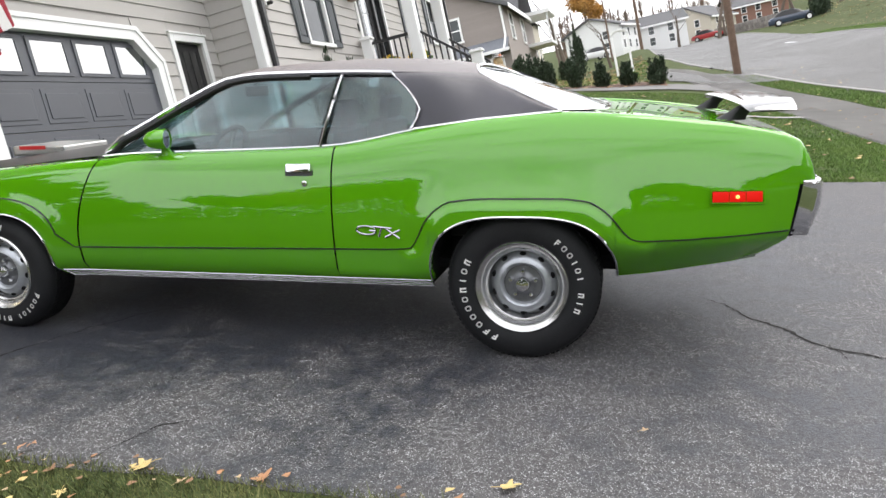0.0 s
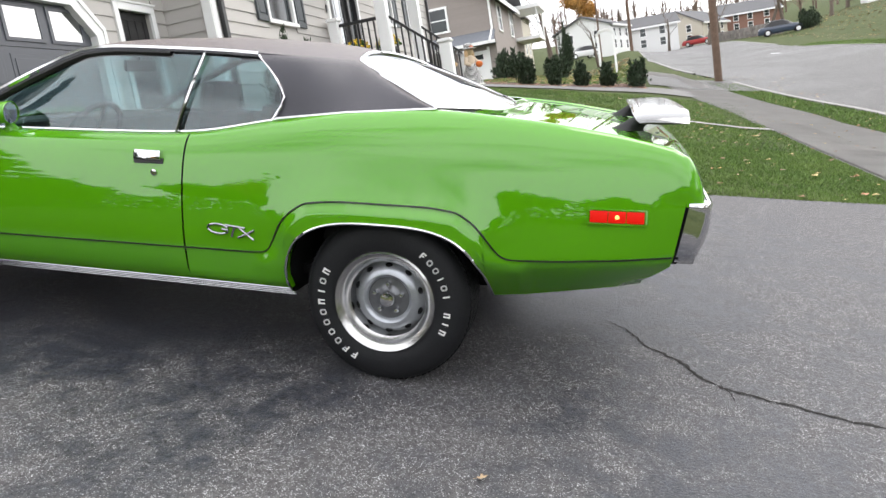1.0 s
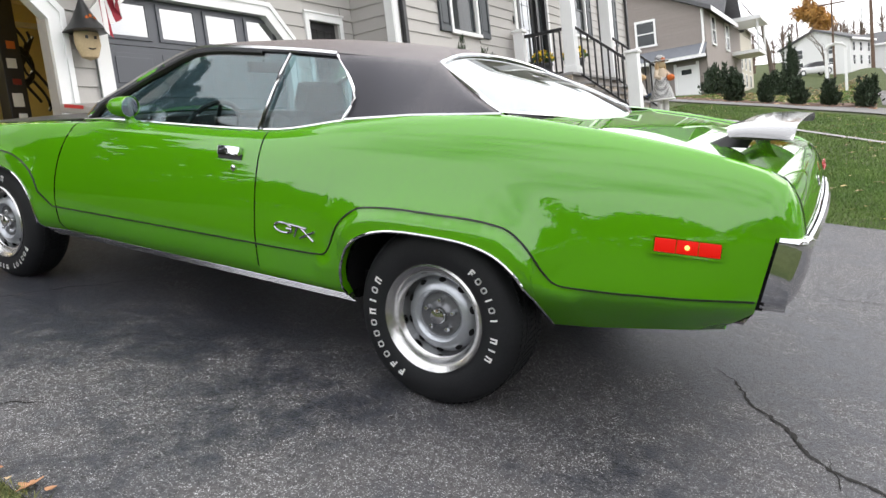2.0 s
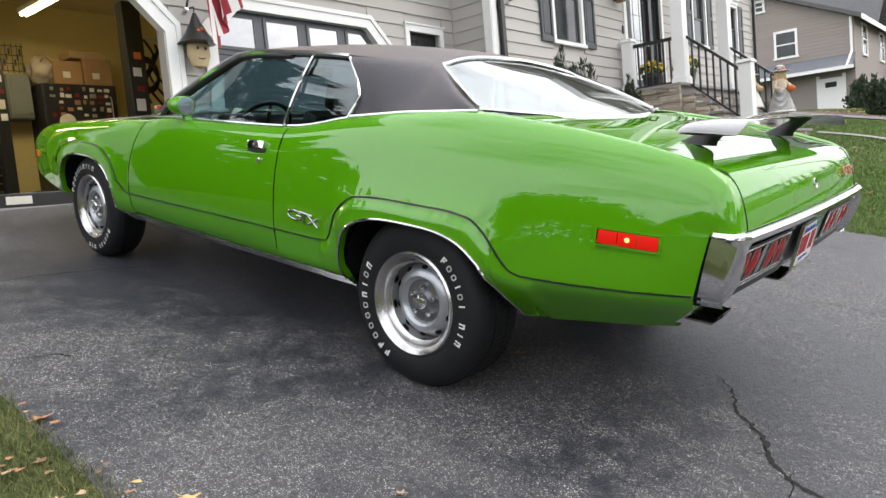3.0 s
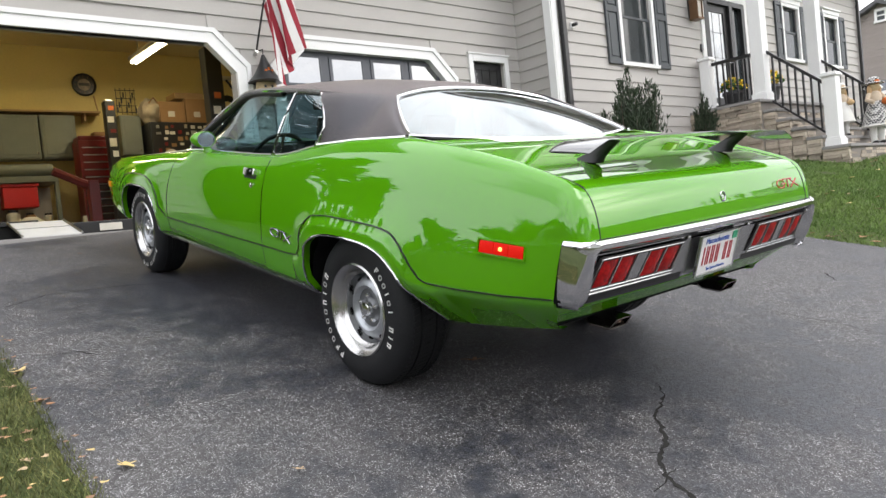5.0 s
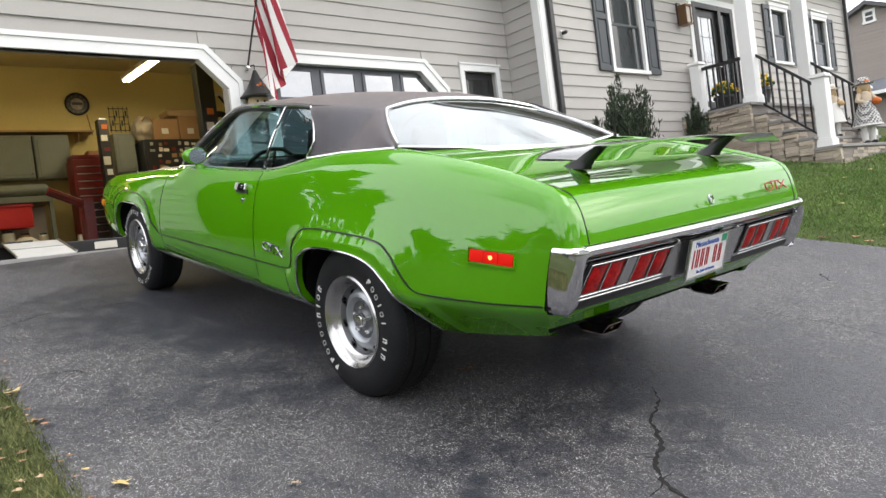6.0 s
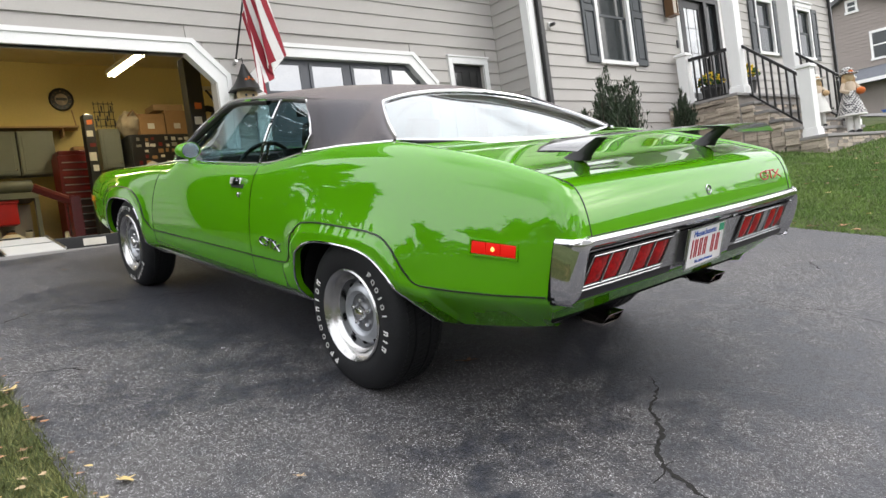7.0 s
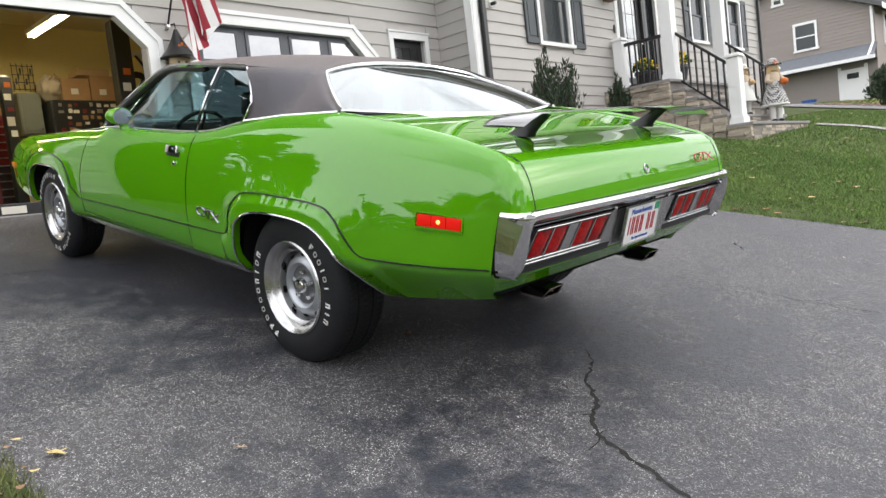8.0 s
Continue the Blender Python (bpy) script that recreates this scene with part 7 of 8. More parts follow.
def mums(x, y, z, s):
    """A pot of yellow flowers."""
    p = thing("flower_pot", "dark pot of yellow chrysanthemums on the porch", "flower pot", group="yellow flower pots")
    part("pot", lathe([(0.10 * s, 0), (0.14 * s, 0.22 * s), (0.155 * s, 0.22 * s), (0.15 * s, 0.26 * s), (0.12 * s, 0.24 * s)], 18, axis="z"), M_blackpaint, p, smooth=True, at=Matrix.Translation((x, y, z)))
    rnd = random.Random(int(y * 100))
    for name, col, n, rad in (("foliage", mat("mum_leaf", (0.05, 0.11, 0.02), rough=0.8, var=0.3), 160, 0.035), ("blossoms", mat("yellow_petals", (0.75, 0.50, 0.02), rough=0.7, var=0.2), 130, 0.028)):
        bm = bmesh.new()
        for _ in range(n):
            a, b = rnd.uniform(0, 6.28), rnd.uniform(0.05, 1.3)
            q = Vector((math.cos(a) * math.sin(b), math.sin(a) * math.sin(b), math.cos(b))) * (0.20 * s * (1.0 if name == "blossoms" else 0.93)) * rnd.uniform(0.85, 1.08)
            m = Matrix.Translation(Vector((x, y, z + 0.24 * s)) + q) @ Euler((rnd.uniform(0, 6), rnd.uniform(0, 6), rnd.uniform(0, 6))).to_matrix().to_4x4()
            vs = [bm.verts.new(m @ Vector((rad * math.cos(k), rad * math.sin(k), 0.01 * (k % 2)))) for k in (0, 1.26, 2.5, 3.77, 5.03)]
            bm.faces.new(vs)
        part(name, bm, col, p, "yellow blossoms" if name == "blossoms" else "")


mums(-4.05, 10.55, DZ, 1.35), mums(-3.45, 10.75, DZ, 1.35)


# harvest doll on the steps, one plain mesh
def doll(x, y, z, s, name, label, dress):
    bm = bmesh.new()
    marks = []

    def seg(index, make):
        n0 = len(bm.faces)
        make()
        bm.faces.ensure_lookup_table()
        marks.append((n0, len(bm.faces), index))

    def ball(c, r, sc=(1, 1, 1)):
        bmesh.ops.create_icosphere(bm, subdivisions=3, radius=1, matrix=Matrix.Translation(c) @ Matrix.Diagonal((r * sc[0], r * sc[1], r * sc[2], 1)))

    for dy in (-0.08, 0.08):
        seg(1, lambda: lathe([(0.055, 0.05), (0.065, 0.25), (0.07, 0.45)], 14, axis="z", bm=bm))
        bmesh.ops.translate(bm, verts=list({v for f in bm.faces[marks[-1][0]:] for v in f.verts}), vec=(0, dy, 0))
        seg(4, lambda: ball((0.04, dy, 0.04), 0.055, (1.7, 1, 0.8)))
    seg(0, lambda: lathe([(0.27, 0.37), (0.265, 0.40), (0.20, 0.62), (0.13, 0.80), (0.11, 0.86)], 28, axis="z", bm=bm))
    seg(1, lambda: lathe([(0.275, 0.355), (0.28, 0.37), (0.27, 0.385)], 28, axis="z", bm=bm))
    seg(2, lambda: lathe([(0.11, 0.84), (0.125, 0.95), (0.10, 1.03), (0.05, 1.06)], 18, axis="z", bm=bm))
    for d in (-1, 1):
        seg(2, lambda: tube([(0.0, d * 0.11, 1.0), (0.05, d * 0.20, 0.88), (0.15, d * 0.13, 0.82)], [0.05, 0.045, 0.04], 10, bm))
    seg(3, lambda: ball((0.17, 0.12, 0.83), 0.085, (1, 1, 0.85)))
    seg(5, lambda: ball((0.0, 0, 1.15), 0.105, (0.95, 1, 1.1)))
    for d in (-1, 1):
        seg(6, lambda: ball((0.0, d * 0.10, 1.08), 0.06, (0.8, 0.7, 1.9)))
    seg(0, lambda: lathe([(0.19, 1.20), (0.195, 1.21), (0.11, 1.235), (0.11, 1.30), (0.06, 1.34), (0.002, 1.345)], 24, axis="z", bm=bm))
    seg(3, lambda: ball((0.10, 0.0, 1.23), 0.05, (0.5, 1.2, 0.9)))
    bm.faces.ensure_lookup_table()
    for a, b, i in marks:
        for f in bm.faces[a:b]:
            f.material_index = i
    ob = part(name, bm, [dress, M_dollwhite, M_dollshirt, M_orange if dress is M_gingham else M_dollhair, M_blackpaint, M_straw, M_dollhair], smooth=True, at=Matrix.Translation((x, y, z)) @ Matrix.Rotation(radians(-35), 4, "Z") @ Matrix.Scale(s, 4))
    return tagged(ob, label, "doll")


M_dollwhite = mat("white_cotton", (0.68, 0.67, 0.64), rough=0.85, var=0.06)
M_dollshirt = mat("cream_cotton", (0.55, 0.45, 0.34), rough=0.85, var=0.15)
M_dollhair = mat("straw_hair", (0.50, 0.34, 0.18), rough=0.9, var=0.3, fine=120)
M_gingham = bpy.data.materials.new("black_white_gingham")
M_gingham.use_nodes = True
gn, gk = M_gingham.node_tree.nodes, M_gingham.node_tree.links
ck = gn.new("ShaderNodeTexChecker")
ck.inputs["Scale"].default_value = 27
ck.inputs["Color1"].default_value, ck.inputs["Color2"].default_value = (0.02, 0.02, 0.025, 1), (0.65, 0.64, 0.62, 1)
gt = gn.new("ShaderNodeTexCoord")
gk.new(gt.outputs["Object"], ck.inputs["Vector"])
gk.new(ck.outputs["Color"], gn["Principled BSDF"].inputs["Base Color"])
gn["Principled BSDF"].inputs["Roughness"].default_value = 0.85
doll(-2.00, 11.60, 1.297, 0.90, "harvest_doll", "standing harvest doll in black and white checked dress", M_gingham)
doll(-2.40, 11.20, 1.492, 0.72, "straw_doll", "small pale straw doll behind the newel post", M_dollwhite)
# ---- neighbouring houses, street and distance ----
M_taupe = mat("taupe_siding", (0.27, 0.235, 0.215), rough=0.7, var=0.05, rand=0.03)
M_whiteside = mat("white_siding", (0.70, 0.70, 0.69), rough=0.65, var=0.04)
M_beige = mat("beige_siding", (0.50, 0.46, 0.38), rough=0.7, var=0.05)
M_brick = mat("red_brown_brick", (0.22, 0.12, 0.09), rough=0.9, var=0.25, fine=30)
M_wallstone = mat("retaining_wall_stone", (0.20, 0.18, 0.165), rough=0.95, var=0.3, rand=0.25)
M_bark = mat("grey_brown_bark", (0.12, 0.095, 0.075), rough=0.95, var=0.3, fine=30, bump=0.6)
M_pole = mat("weathered_pole_wood", (0.13, 0.085, 0.06), rough=0.9, var=0.3, fine=20)


def gable_house(name, label, cx, cy, w, d, z0, eave, ridge, wall, turn=0.0, windows=(), along="x"):
    """A gabled block: w along its ridge, d across; windows are (face, along, z, width, height)."""
    m = Matrix.Translation((cx, cy, z0)) @ Matrix.Rotation(radians(turn), 4, "Z")
    h = thing(name, label, "house", m)
    bm = bmesh.new()
    a, b = w / 2, d / 2
    v = [bm.verts.new(p) for p in ((-a, -b, -1), (a, -b, -1), (a, b, -1), (-a, b, -1), (-a, -b, eave), (a, -b, eave), (a, b, eave), (-a, b, eave), (-a, 0, ridge), (a, 0, ridge))]
    for q in ((0, 1, 5, 4), (2, 3, 7, 6), (1, 2, 6, 9, 5), (3, 0, 4, 8, 7), (0, 3, 2, 1)):
        bm.faces.new([v[i] for i in q])
    bmesh.ops.recalc_face_normals(bm, faces=bm.faces)
    part("wall", bm, wall, h)
    s = (ridge - eave) / b
    o = 0.4
    for sign in (-1, 1):
        bm = bmesh.new()
        q = [(-a - o, sign * (b + o), eave - o * s), (a + o, sign * (b + o), eave - o * s), (a + o, 0, ridge), (-a - o, 0, ridge)]
        lo = [bm.verts.new(Vector(p) + Vector((0, 0, 0.02))) for p in q]
        hi = [bm.verts.new(Vector(p) + Vector((0, 0, 0.22))) for p in q]
        bm.faces.new(lo), bm.faces.new(hi)
        for i in range(4):
            bm.faces.new((lo[i], lo[(i + 1) % 4], hi[(i + 1) % 4], hi[i]))
        bmesh.ops.recalc_face_normals(bm, faces=bm.faces)
        rf = part("roof", bm, M_roof, h, "dark shingle roof")
        part("fascia", boxes((-a - o, a + o, sign * (b + o), sign * (b + o) + sign * 0.03, eave - o * s - 0.05, eave - o * s + 0.2)), M_trim, rf, "white fascia")
    for face, u, z, ww, hh in windows:
        if face in "-+":
            sgn = -1 if face == "-" else 1
            y = sgn * b
            f = part("window", boxes((u - ww / 2 - 0.09, u - ww / 2, y - 0.04, y + 0.04, z - 0.09, z + hh + 0.09), (u + ww / 2, u + ww / 2 + 0.09, y - 0.04, y + 0.04, z - 0.09, z + hh + 0.09), (u - ww / 2, u + ww / 2, y - 0.038, y + 0.038, z + hh, z + hh + 0.09), (u - ww / 2, u + ww / 2, y - 0.05, y + 0.05, z - 0.09, z), (u - ww / 2, u + ww / 2, y - 0.03, y + 0.03, z + hh / 2 - 0.02, z + hh / 2 + 0.02)), M_trim, h, "white window frame")
            part("pane", boxes((u - ww / 2, u + ww / 2, y - 0.02, y + 0.02, z, z + hh)), M_housepane, f)
        else:
            sgn = -1 if face == "<" else 1
            x = sgn * a
            f = part("window", boxes((x - 0.04, x + 0.04, u - ww / 2 - 0.09, u - ww / 2, z - 0.09, z + hh + 0.09), (x - 0.04, x + 0.04, u + ww / 2, u + ww / 2 + 0.09, z - 0.09, z + hh + 0.09), (x - 0.038, x + 0.038, u - ww / 2, u + ww / 2, z + hh, z + hh + 0.09), (x - 0.05, x + 0.05, u - ww / 2, u + ww / 2, z - 0.09, z), (x - 0.03, x + 0.03, u - ww / 2, u + ww / 2, z + hh / 2 - 0.02, z + hh / 2 + 0.02)), M_trim, h, "white window frame")
            part("pane", boxes((x - 0.02, x + 0.02, u - ww / 2, u + ww / 2, z, z + hh)), M_housepane, f)
    return h


# the taupe house next door: a gabled wing faces this garden, the main roof runs across behind it
NZ = height(-7, 36) - 0.25
NY = 36.0
nh = gable_house("neighbour_house", "taupe clapboard house next door with white windows", -9.6, 40.0, 8.0, 8.4, NZ, 7.10 - NZ, 9.0 - NZ, M_taupe, turn=90, windows=())
back = nh.matrix_basis.inverted()


def nb(name, bm, material, label="", parent=None):
    return part(name, bm, material, parent or nh, label, at=None if parent else back)


def nb_window(x0, x1, z0, z1):
    f = nb("window", boxes((x0, x0 + 0.11, NY - 0.07, NY, z0, z1), (x1 - 0.11, x1, NY - 0.07, NY, z0, z1), (x0, x1, NY - 0.065, NY, z1 - 0.12, z1), (x0 - 0.04, x1 + 0.04, NY - 0.09, NY, z0, z0 + 0.10), (x0, x1, NY - 0.055, NY, (z0 + z1) / 2 - 0.03, (z0 + z1) / 2 + 0.03)), M_trim, "white window frame")
    nb("pane", boxes((x0 + 0.1, x1 - 0.1, NY - 0.04, NY - 0.01, z0 + 0.1, z1 - 0.1)), M_housepane, parent=f)


nb_window(-8.95, -7.85, 5.68, 7.08), nb_window(-9.85, -9.30, 8.15, 8.80)
for i, z in enumerate(frange(5.42, 8.9, 22)):
    lim = 4.2 if z < 7.0 else max(0.15, 4.2 * (8.95 - z) / 1.9)
    bm = boxes((-9.6 - lim, -9.6 + lim, NY - 0.03, NY, z, z + 0.165))
    for v in bm.verts:
        if v.co.z > z + 0.1 and v.co.y < NY - 0.01:
            v.co.y = NY - 0.01
    nb("clapboard", bm, M_taupe)
# main roof across the back of the wing
roof_bm = grid([[(-14.5, 40.5, 7.2), (-5.2, 40.5, 7.2)], [(-14.5, 44.5, 10.6), (-5.2, 44.5, 10.6)], [(-14.5, 48.5, 7.2), (-5.2, 48.5, 7.2)]])
nb("roof", thicken(roof_bm, 0.2), M_roof, "grey shingle main roof")
nb("wall", boxes((-14.2, -5.45, 41.0, 48.2, NZ - 0.5, 7.15)), M_taupe)
# pent roof and gutter over the lower storey
sk = grid([[(-13.9, NY, 5.42), (-5.35, NY, 5.42)], [(-13.9, NY - 0.9, 4.80), (-5.35, NY - 0.9, 4.80)], [(-13.9, NY - 0.9, 4.68), (-5.35, NY - 0.9, 4.68)], [(-13.9, NY, 4.68), (-5.35, NY, 4.68)]])
nb("skirt_roof", sk, mat("blue_grey_shingle", (0.16, 0.17, 0.19), rough=0.9, var=0.15), "blue-grey shingled skirt roof")
nb("gutter", boxes((-13.9, -5.3, NY - 1.0, NY - 0.9, 4.64, 4.80)), M_trim, "white gutter")
nd = nb("door", boxes((-6.95, -5.95, NY - 0.08, NY - 0.02, NZ + 0.2, 4.4), (-7.08, -6.95, NY - 0.10, NY, NZ + 0.2, 4.55), (-5.95, -5.82, NY - 0.10, NY, NZ + 0.2, 4.55)), M_trim, "white side door")
nb("fan_light", boxes((-6.7, -6.2, NY - 0.09, NY - 0.075, 3.95, 4.2)), M_housepane, parent=nd)
nb("downspout", tube([(-5.5, NY - 0.12, 7.1), (-5.5, NY - 0.12, 5.5), (-5.6, NY - 0.9, 4.75)], 0.06, 8), M_trim, "white downspout")
for yy in (38.2, 42.6):
    f = nb("window", boxes((-5.44, -5.34, yy - 0.62, yy - 0.5, 5.5, 7.0), (-5.44, -5.34, yy + 0.5, yy + 0.62, 5.5, 7.0), (-5.44, -5.345, yy - 0.5, yy + 0.5, 6.9, 7.0), (-5.44, -5.33, yy - 0.6, yy + 0.6, 5.42, 5.52), (-5.44, -5.35, yy - 0.5, yy + 0.5, 6.2, 6.26)), M_trim, "white window frame")
    nb("pane", boxes((-5.42, -5.38, yy - 0.5, yy + 0.5, 5.5, 6.95)), M_housepane, parent=f)
nb("side_porch", boxes((-5.5, -3.9, 44.5, 48.0, 5.3, 5.5), (-5.5, -3.7, 44.2, 48.2, 7.2, 7.45), (-4.0, -3.9, 44.5, 44.62, 5.5, 7.2), (-4.0, -3.9, 47.9, 48.0, 5.5, 7.2)), M_trim, "white upper porch")
# blue bin and pot beside it
bb = thing("recycling_bin", "blue plastic recycling bin by the neighbour's wall", "bin")
part("bin_body", boxes((-8.38, -7.88, 34.6, 35.1, height(-8.1, 34.8) - 0.05, height(-8.1, 34.8) + 0.78), bevel=0.04), mat("blue_plastic", (0.02, 0.09, 0.35), rough=0.4), bb, smooth=True)
part("bin_rim", boxes((-8.41, -7.85, 34.57, 35.13, height(-8.1, 34.8) + 0.75, height(-8.1, 34.8) + 0.81), bevel=0.01), mat("blue_plastic_rim", (0.02, 0.08, 0.32), rough=0.4), bb)

# houses up the street
wins = [("-", u, z, 0.7, 1.0) for u in (-2.4, -0.2, 2.4) for z in (0.6, 2.1)] + [(f, u, z, 0.7, 1.0) for f in "<>" for u in (-1.8, 1.8) for z in (0.6, 2.1)]
gable_house("white_house", "white two-storey house up the street", -2.4, 97, 7.0, 7.5, height(-2.4, 97) - 0.2, 3.5, 5.0, M_whiteside, turn=72, windows=wins)
gable_house("white_house", "white two-storey house with brick base", 4.0, 106, 9, 7, height(4, 106) - 0.2, 3.3, 4.8, M_whiteside, turn=5, windows=wins)
gable_house("grey_house", "grey house behind the taupe house", -12, 66, 9, 9, height(-12, 66) - 0.3, 5.6, 8.2, M_beige, turn=90, windows=wins)
gable_house("beige_house", "beige house on the rise across the street", 12.0, 121, 9, 8, height(12, 121) - 0.2, 3.2, 5.4, M_beige, turn=60, windows=wins)
gable_house("brown_house", "brown house far up the street", 21, 128, 9, 7, height(21, 128) - 0.2, 3.2, 5.0, M_brick, turn=10, windows=wins)
gable_house("white_house", "white house on the bank across the street", 37, 100, 12, 8, height(37, 100) - 0.4, 4.0, 6.0, M_whiteside, turn=-10, windows=wins)
# houses behind and across, seen only mirrored in the paint
gable_house("grey_house", "grey house across the street", 27, -12, 12, 9, 0.4, 5.0, 8.0, M_taupe, turn=88, windows=wins)
gable_house("white_house", "white house across the street", 28, 8, 11, 9, 0.8, 5.0, 8.0, M_whiteside, turn=92, windows=wins)

# stone retaining wall and bank
rw = thing("retaining_wall", "grey stone retaining wall along the bank", "wall", kind="structure")
rnd = random.Random(3)
for k in range(34):
    for r in range(3):
        u = (k + 0.4 * (r % 2)) / 34
        x, y = 17.0 - 3.6 * u, 79.5 + 33 * u
        z = height(x, y) - 0.15 + 0.46 * r
        part("stone", boxes((-0.2 - rnd.uniform(0, 0.06), 0.4, 0, 0.95, 0, 0.44), bevel=0.03), M_wallstone, rw, at=Matrix.Translation((x, y, z)) @ Matrix.Rotation(radians(6.2), 4, "Z"))


# utility poles
def utility_pole(x, y, h, r, lean=0.0):
    z = height(x, y)
    p = thing("utility_pole", "weathered wooden utility pole beside the street", "utility pole")
    part("mast", tube([(x, y, z - 0.3), (x + lean * 0.5, y, z + h * 0.5), (x + lean, y, z + h)], [r, r * 0.88, r * 0.75], 12), M_pole, p, smooth=True)
    part("crossarm", boxes((x + lean - 1.2, x + lean + 1.2, y - 0.06, y + 0.06, z + h - 0.9, z + h - 0.75)), M_pole, p)
    return p


utility_pole(4.62, 27.0, 9.5, 0.15), utility_pole(2.2, 84, 9.5, 0.19), utility_pole(-1.1, 78, 8.0, 0.11)


# parked vehicles far up the street
def parked_car(x, y, z, turn, paint, label):
    m = Matrix.Translation((x, y, z)) @ Matrix.Rotation(radians(turn), 4, "Z")
    c = thing("parked_car", label, "car", m)
    rows = []
    for u in frange(-2.2, 2.2, 23):
        top = smooth_table(u, [(-2.2, 0.62), (-1.9, 0.80), (-1.0, 0.92), (1.3, 0.95), (2.0, 0.92), (2.2, 0.7)])
        w = smooth_table(u, [(-2.2, 0.65), (-1.8, 0.84), (1.8, 0.86), (2.2, 0.7)])
        rows.append([(u, s * w * k, zz) for s, k, zz in ((-1, 0.92, 0.28), (-1, 1, 0.5), (-1, 0.97, top - 0.08), (-1, 0.85, top), (1, 0.85, top), (1, 0.97, top - 0.08), (1, 1, 0.5), (1, 0.92, 0.28))])
    part("body", grid(rows), paint, c, smooth=True)
    rows = []
    for u in frange(-0.95, 1.75, 13):
        top = smooth_table(u, [(-0.95, 0.94), (-0.2, 1.36), (0.4, 1.43), (1.0, 1.38), (1.75, 0.98)])
        rows.append([(u, s * k, zz) for s, k, zz in ((-1, 0.8, 0.9), (-1, 0.64, top - 0.05), (-1, 0.5, top), (1, 0.5, top), (1, 0.64, top - 0.05), (1, 0.8, 0.9))])
    part("cabin", grid(rows), M_black, c, "dark glazed cabin", smooth=True)
    part("roof_skin", boxes((-0.15, 1.0, -0.52, 0.52, 1.40, 1.44), bevel=0.02), paint, c, smooth=True)
    for wx in (-1.35, 1.35):
        for sy in (-1, 1):
            wl_ = part("wheel", lathe([(0.2, -0.1), (0.31, -0.1), (0.33, -0.06), (0.33, 0.06), (0.31, 0.1), (0.2, 0.1)], 24), M_rubber, c, smooth=True, at=Matrix.Translation((wx, sy * 0.8, 0.33)))
            part("rim", lathe([(0.2, -0.105), (0.18, -0.09), (0.02, -0.1)], 20), M_steel, wl_)
            part("rim", lathe([(0.2, 0.105), (0.18, 0.09), (0.02, 0.1)], 20), M_steel, wl_)
    return c


M_bluepaint = mat("dark_blue_paint", (0.03, 0.045, 0.08), rough=0.3, coat=1.0, var=0.05)
M_redcar = mat("red_car_paint", (0.4, 0.02, 0.02), rough=0.3, coat=1.0, var=0.05)
M_whitecar = mat("white_car_paint", (0.7, 0.7, 0.7), rough=0.3, coat=1.0, var=0.03)
parked_car(16.4, 75.0, height(16.4, 75.0) - 0.05, 172, M_bluepaint, "dark blue sedan parked on the bank")
parked_car(11.8, 108.0, height(11.8, 108.0), 160, M_redcar, "red car parked up the street")
parked_car(-3.4, 84.0, height(-3.4, 84.0), 30, M_whitecar, "white car parked by the white house")


# trees: bare, with twigs, and leafy
def tree(x, y, h, seed, leaf=None, n_leaf=0, spread=0.45, leaf_size=0.16, label="bare deciduous tree up the street"):
    rnd = random.Random(seed)
    z = height(x, y) - 0.2
    t = thing("tree", label, "tree")
    bm = bmesh.new()
    tips = []

    def limb(p, d, ln, r, depth):
        pts, rad = [p], [r]
        q, dd = p.copy(), d.copy()
        for k in range(4):
            dd = (dd + Vector((rnd.uniform(-1, 1), rnd.uniform(-1, 1), rnd.uniform(-0.3, 0.8))) * 0.16).normalized()
            q = q + dd * ln / 4
            pts.append(q.copy())
            rad.append(r * (1 - 0.16 * (k + 1)))
        tube(pts, rad, 8 if depth == 0 else 5 if depth < 2 else 3, bm)
        if depth >= 2:
            tips.extend(pts[1:])
        if depth < 4:
            for k in range(rnd.randint(3, 5) if depth < 3 else 3):
                b = pts[rnd.randint(2, 4)] if depth else pts[rnd.randint(2, 4)]
                a = rnd.uniform(0, 6.28)
                nd_ = (dd + Vector((math.cos(a), math.sin(a), rnd.uniform(0.0, 0.6))) * rnd.uniform(0.6, 1.1) * (spread / 0.45)).normalized()
                limb(b, nd_, ln * rnd.uniform(0.52, 0.72), rad[-1] * 0.66, depth + 1)

    limb(Vector((x, y, z)), Vector((0, 0, 1)), h * 0.42, h * 0.020, 0)
    part("trunk", bm, M_bark, t, smooth=True)
    if leaf:
        lb_v, lb_f = [], []
        for _ in range(n_leaf):
            c = rnd.choice(tips) + Vector((rnd.gauss(0, 0.3), rnd.gauss(0, 0.3), rnd.gauss(0, 0.25)))
            e = Euler((rnd.uniform(0, 6), rnd.uniform(0, 6), rnd.uniform(0, 6))).to_matrix()
            s = leaf_size * rnd.uniform(0.6, 1.3)
            i = len(lb_v)
            lb_v += [c + e @ Vector(q) * s for q in ((-0.5, -0.2, 0), (0.0, -0.45, 0.05), (0.6, 0, 0), (0.0, 0.45, 0.05))]
            lb_f.append((i, i + 1, i + 2, i + 3))
        me = bpy.data.meshes.new("crown")
        me.from_pydata(lb_v, [], lb_f)
        me.materials.append(leaf)
        cr = new("crown", me)
        cr.parent = t
        cr["label"] = "loose crown of leaves"
    return t


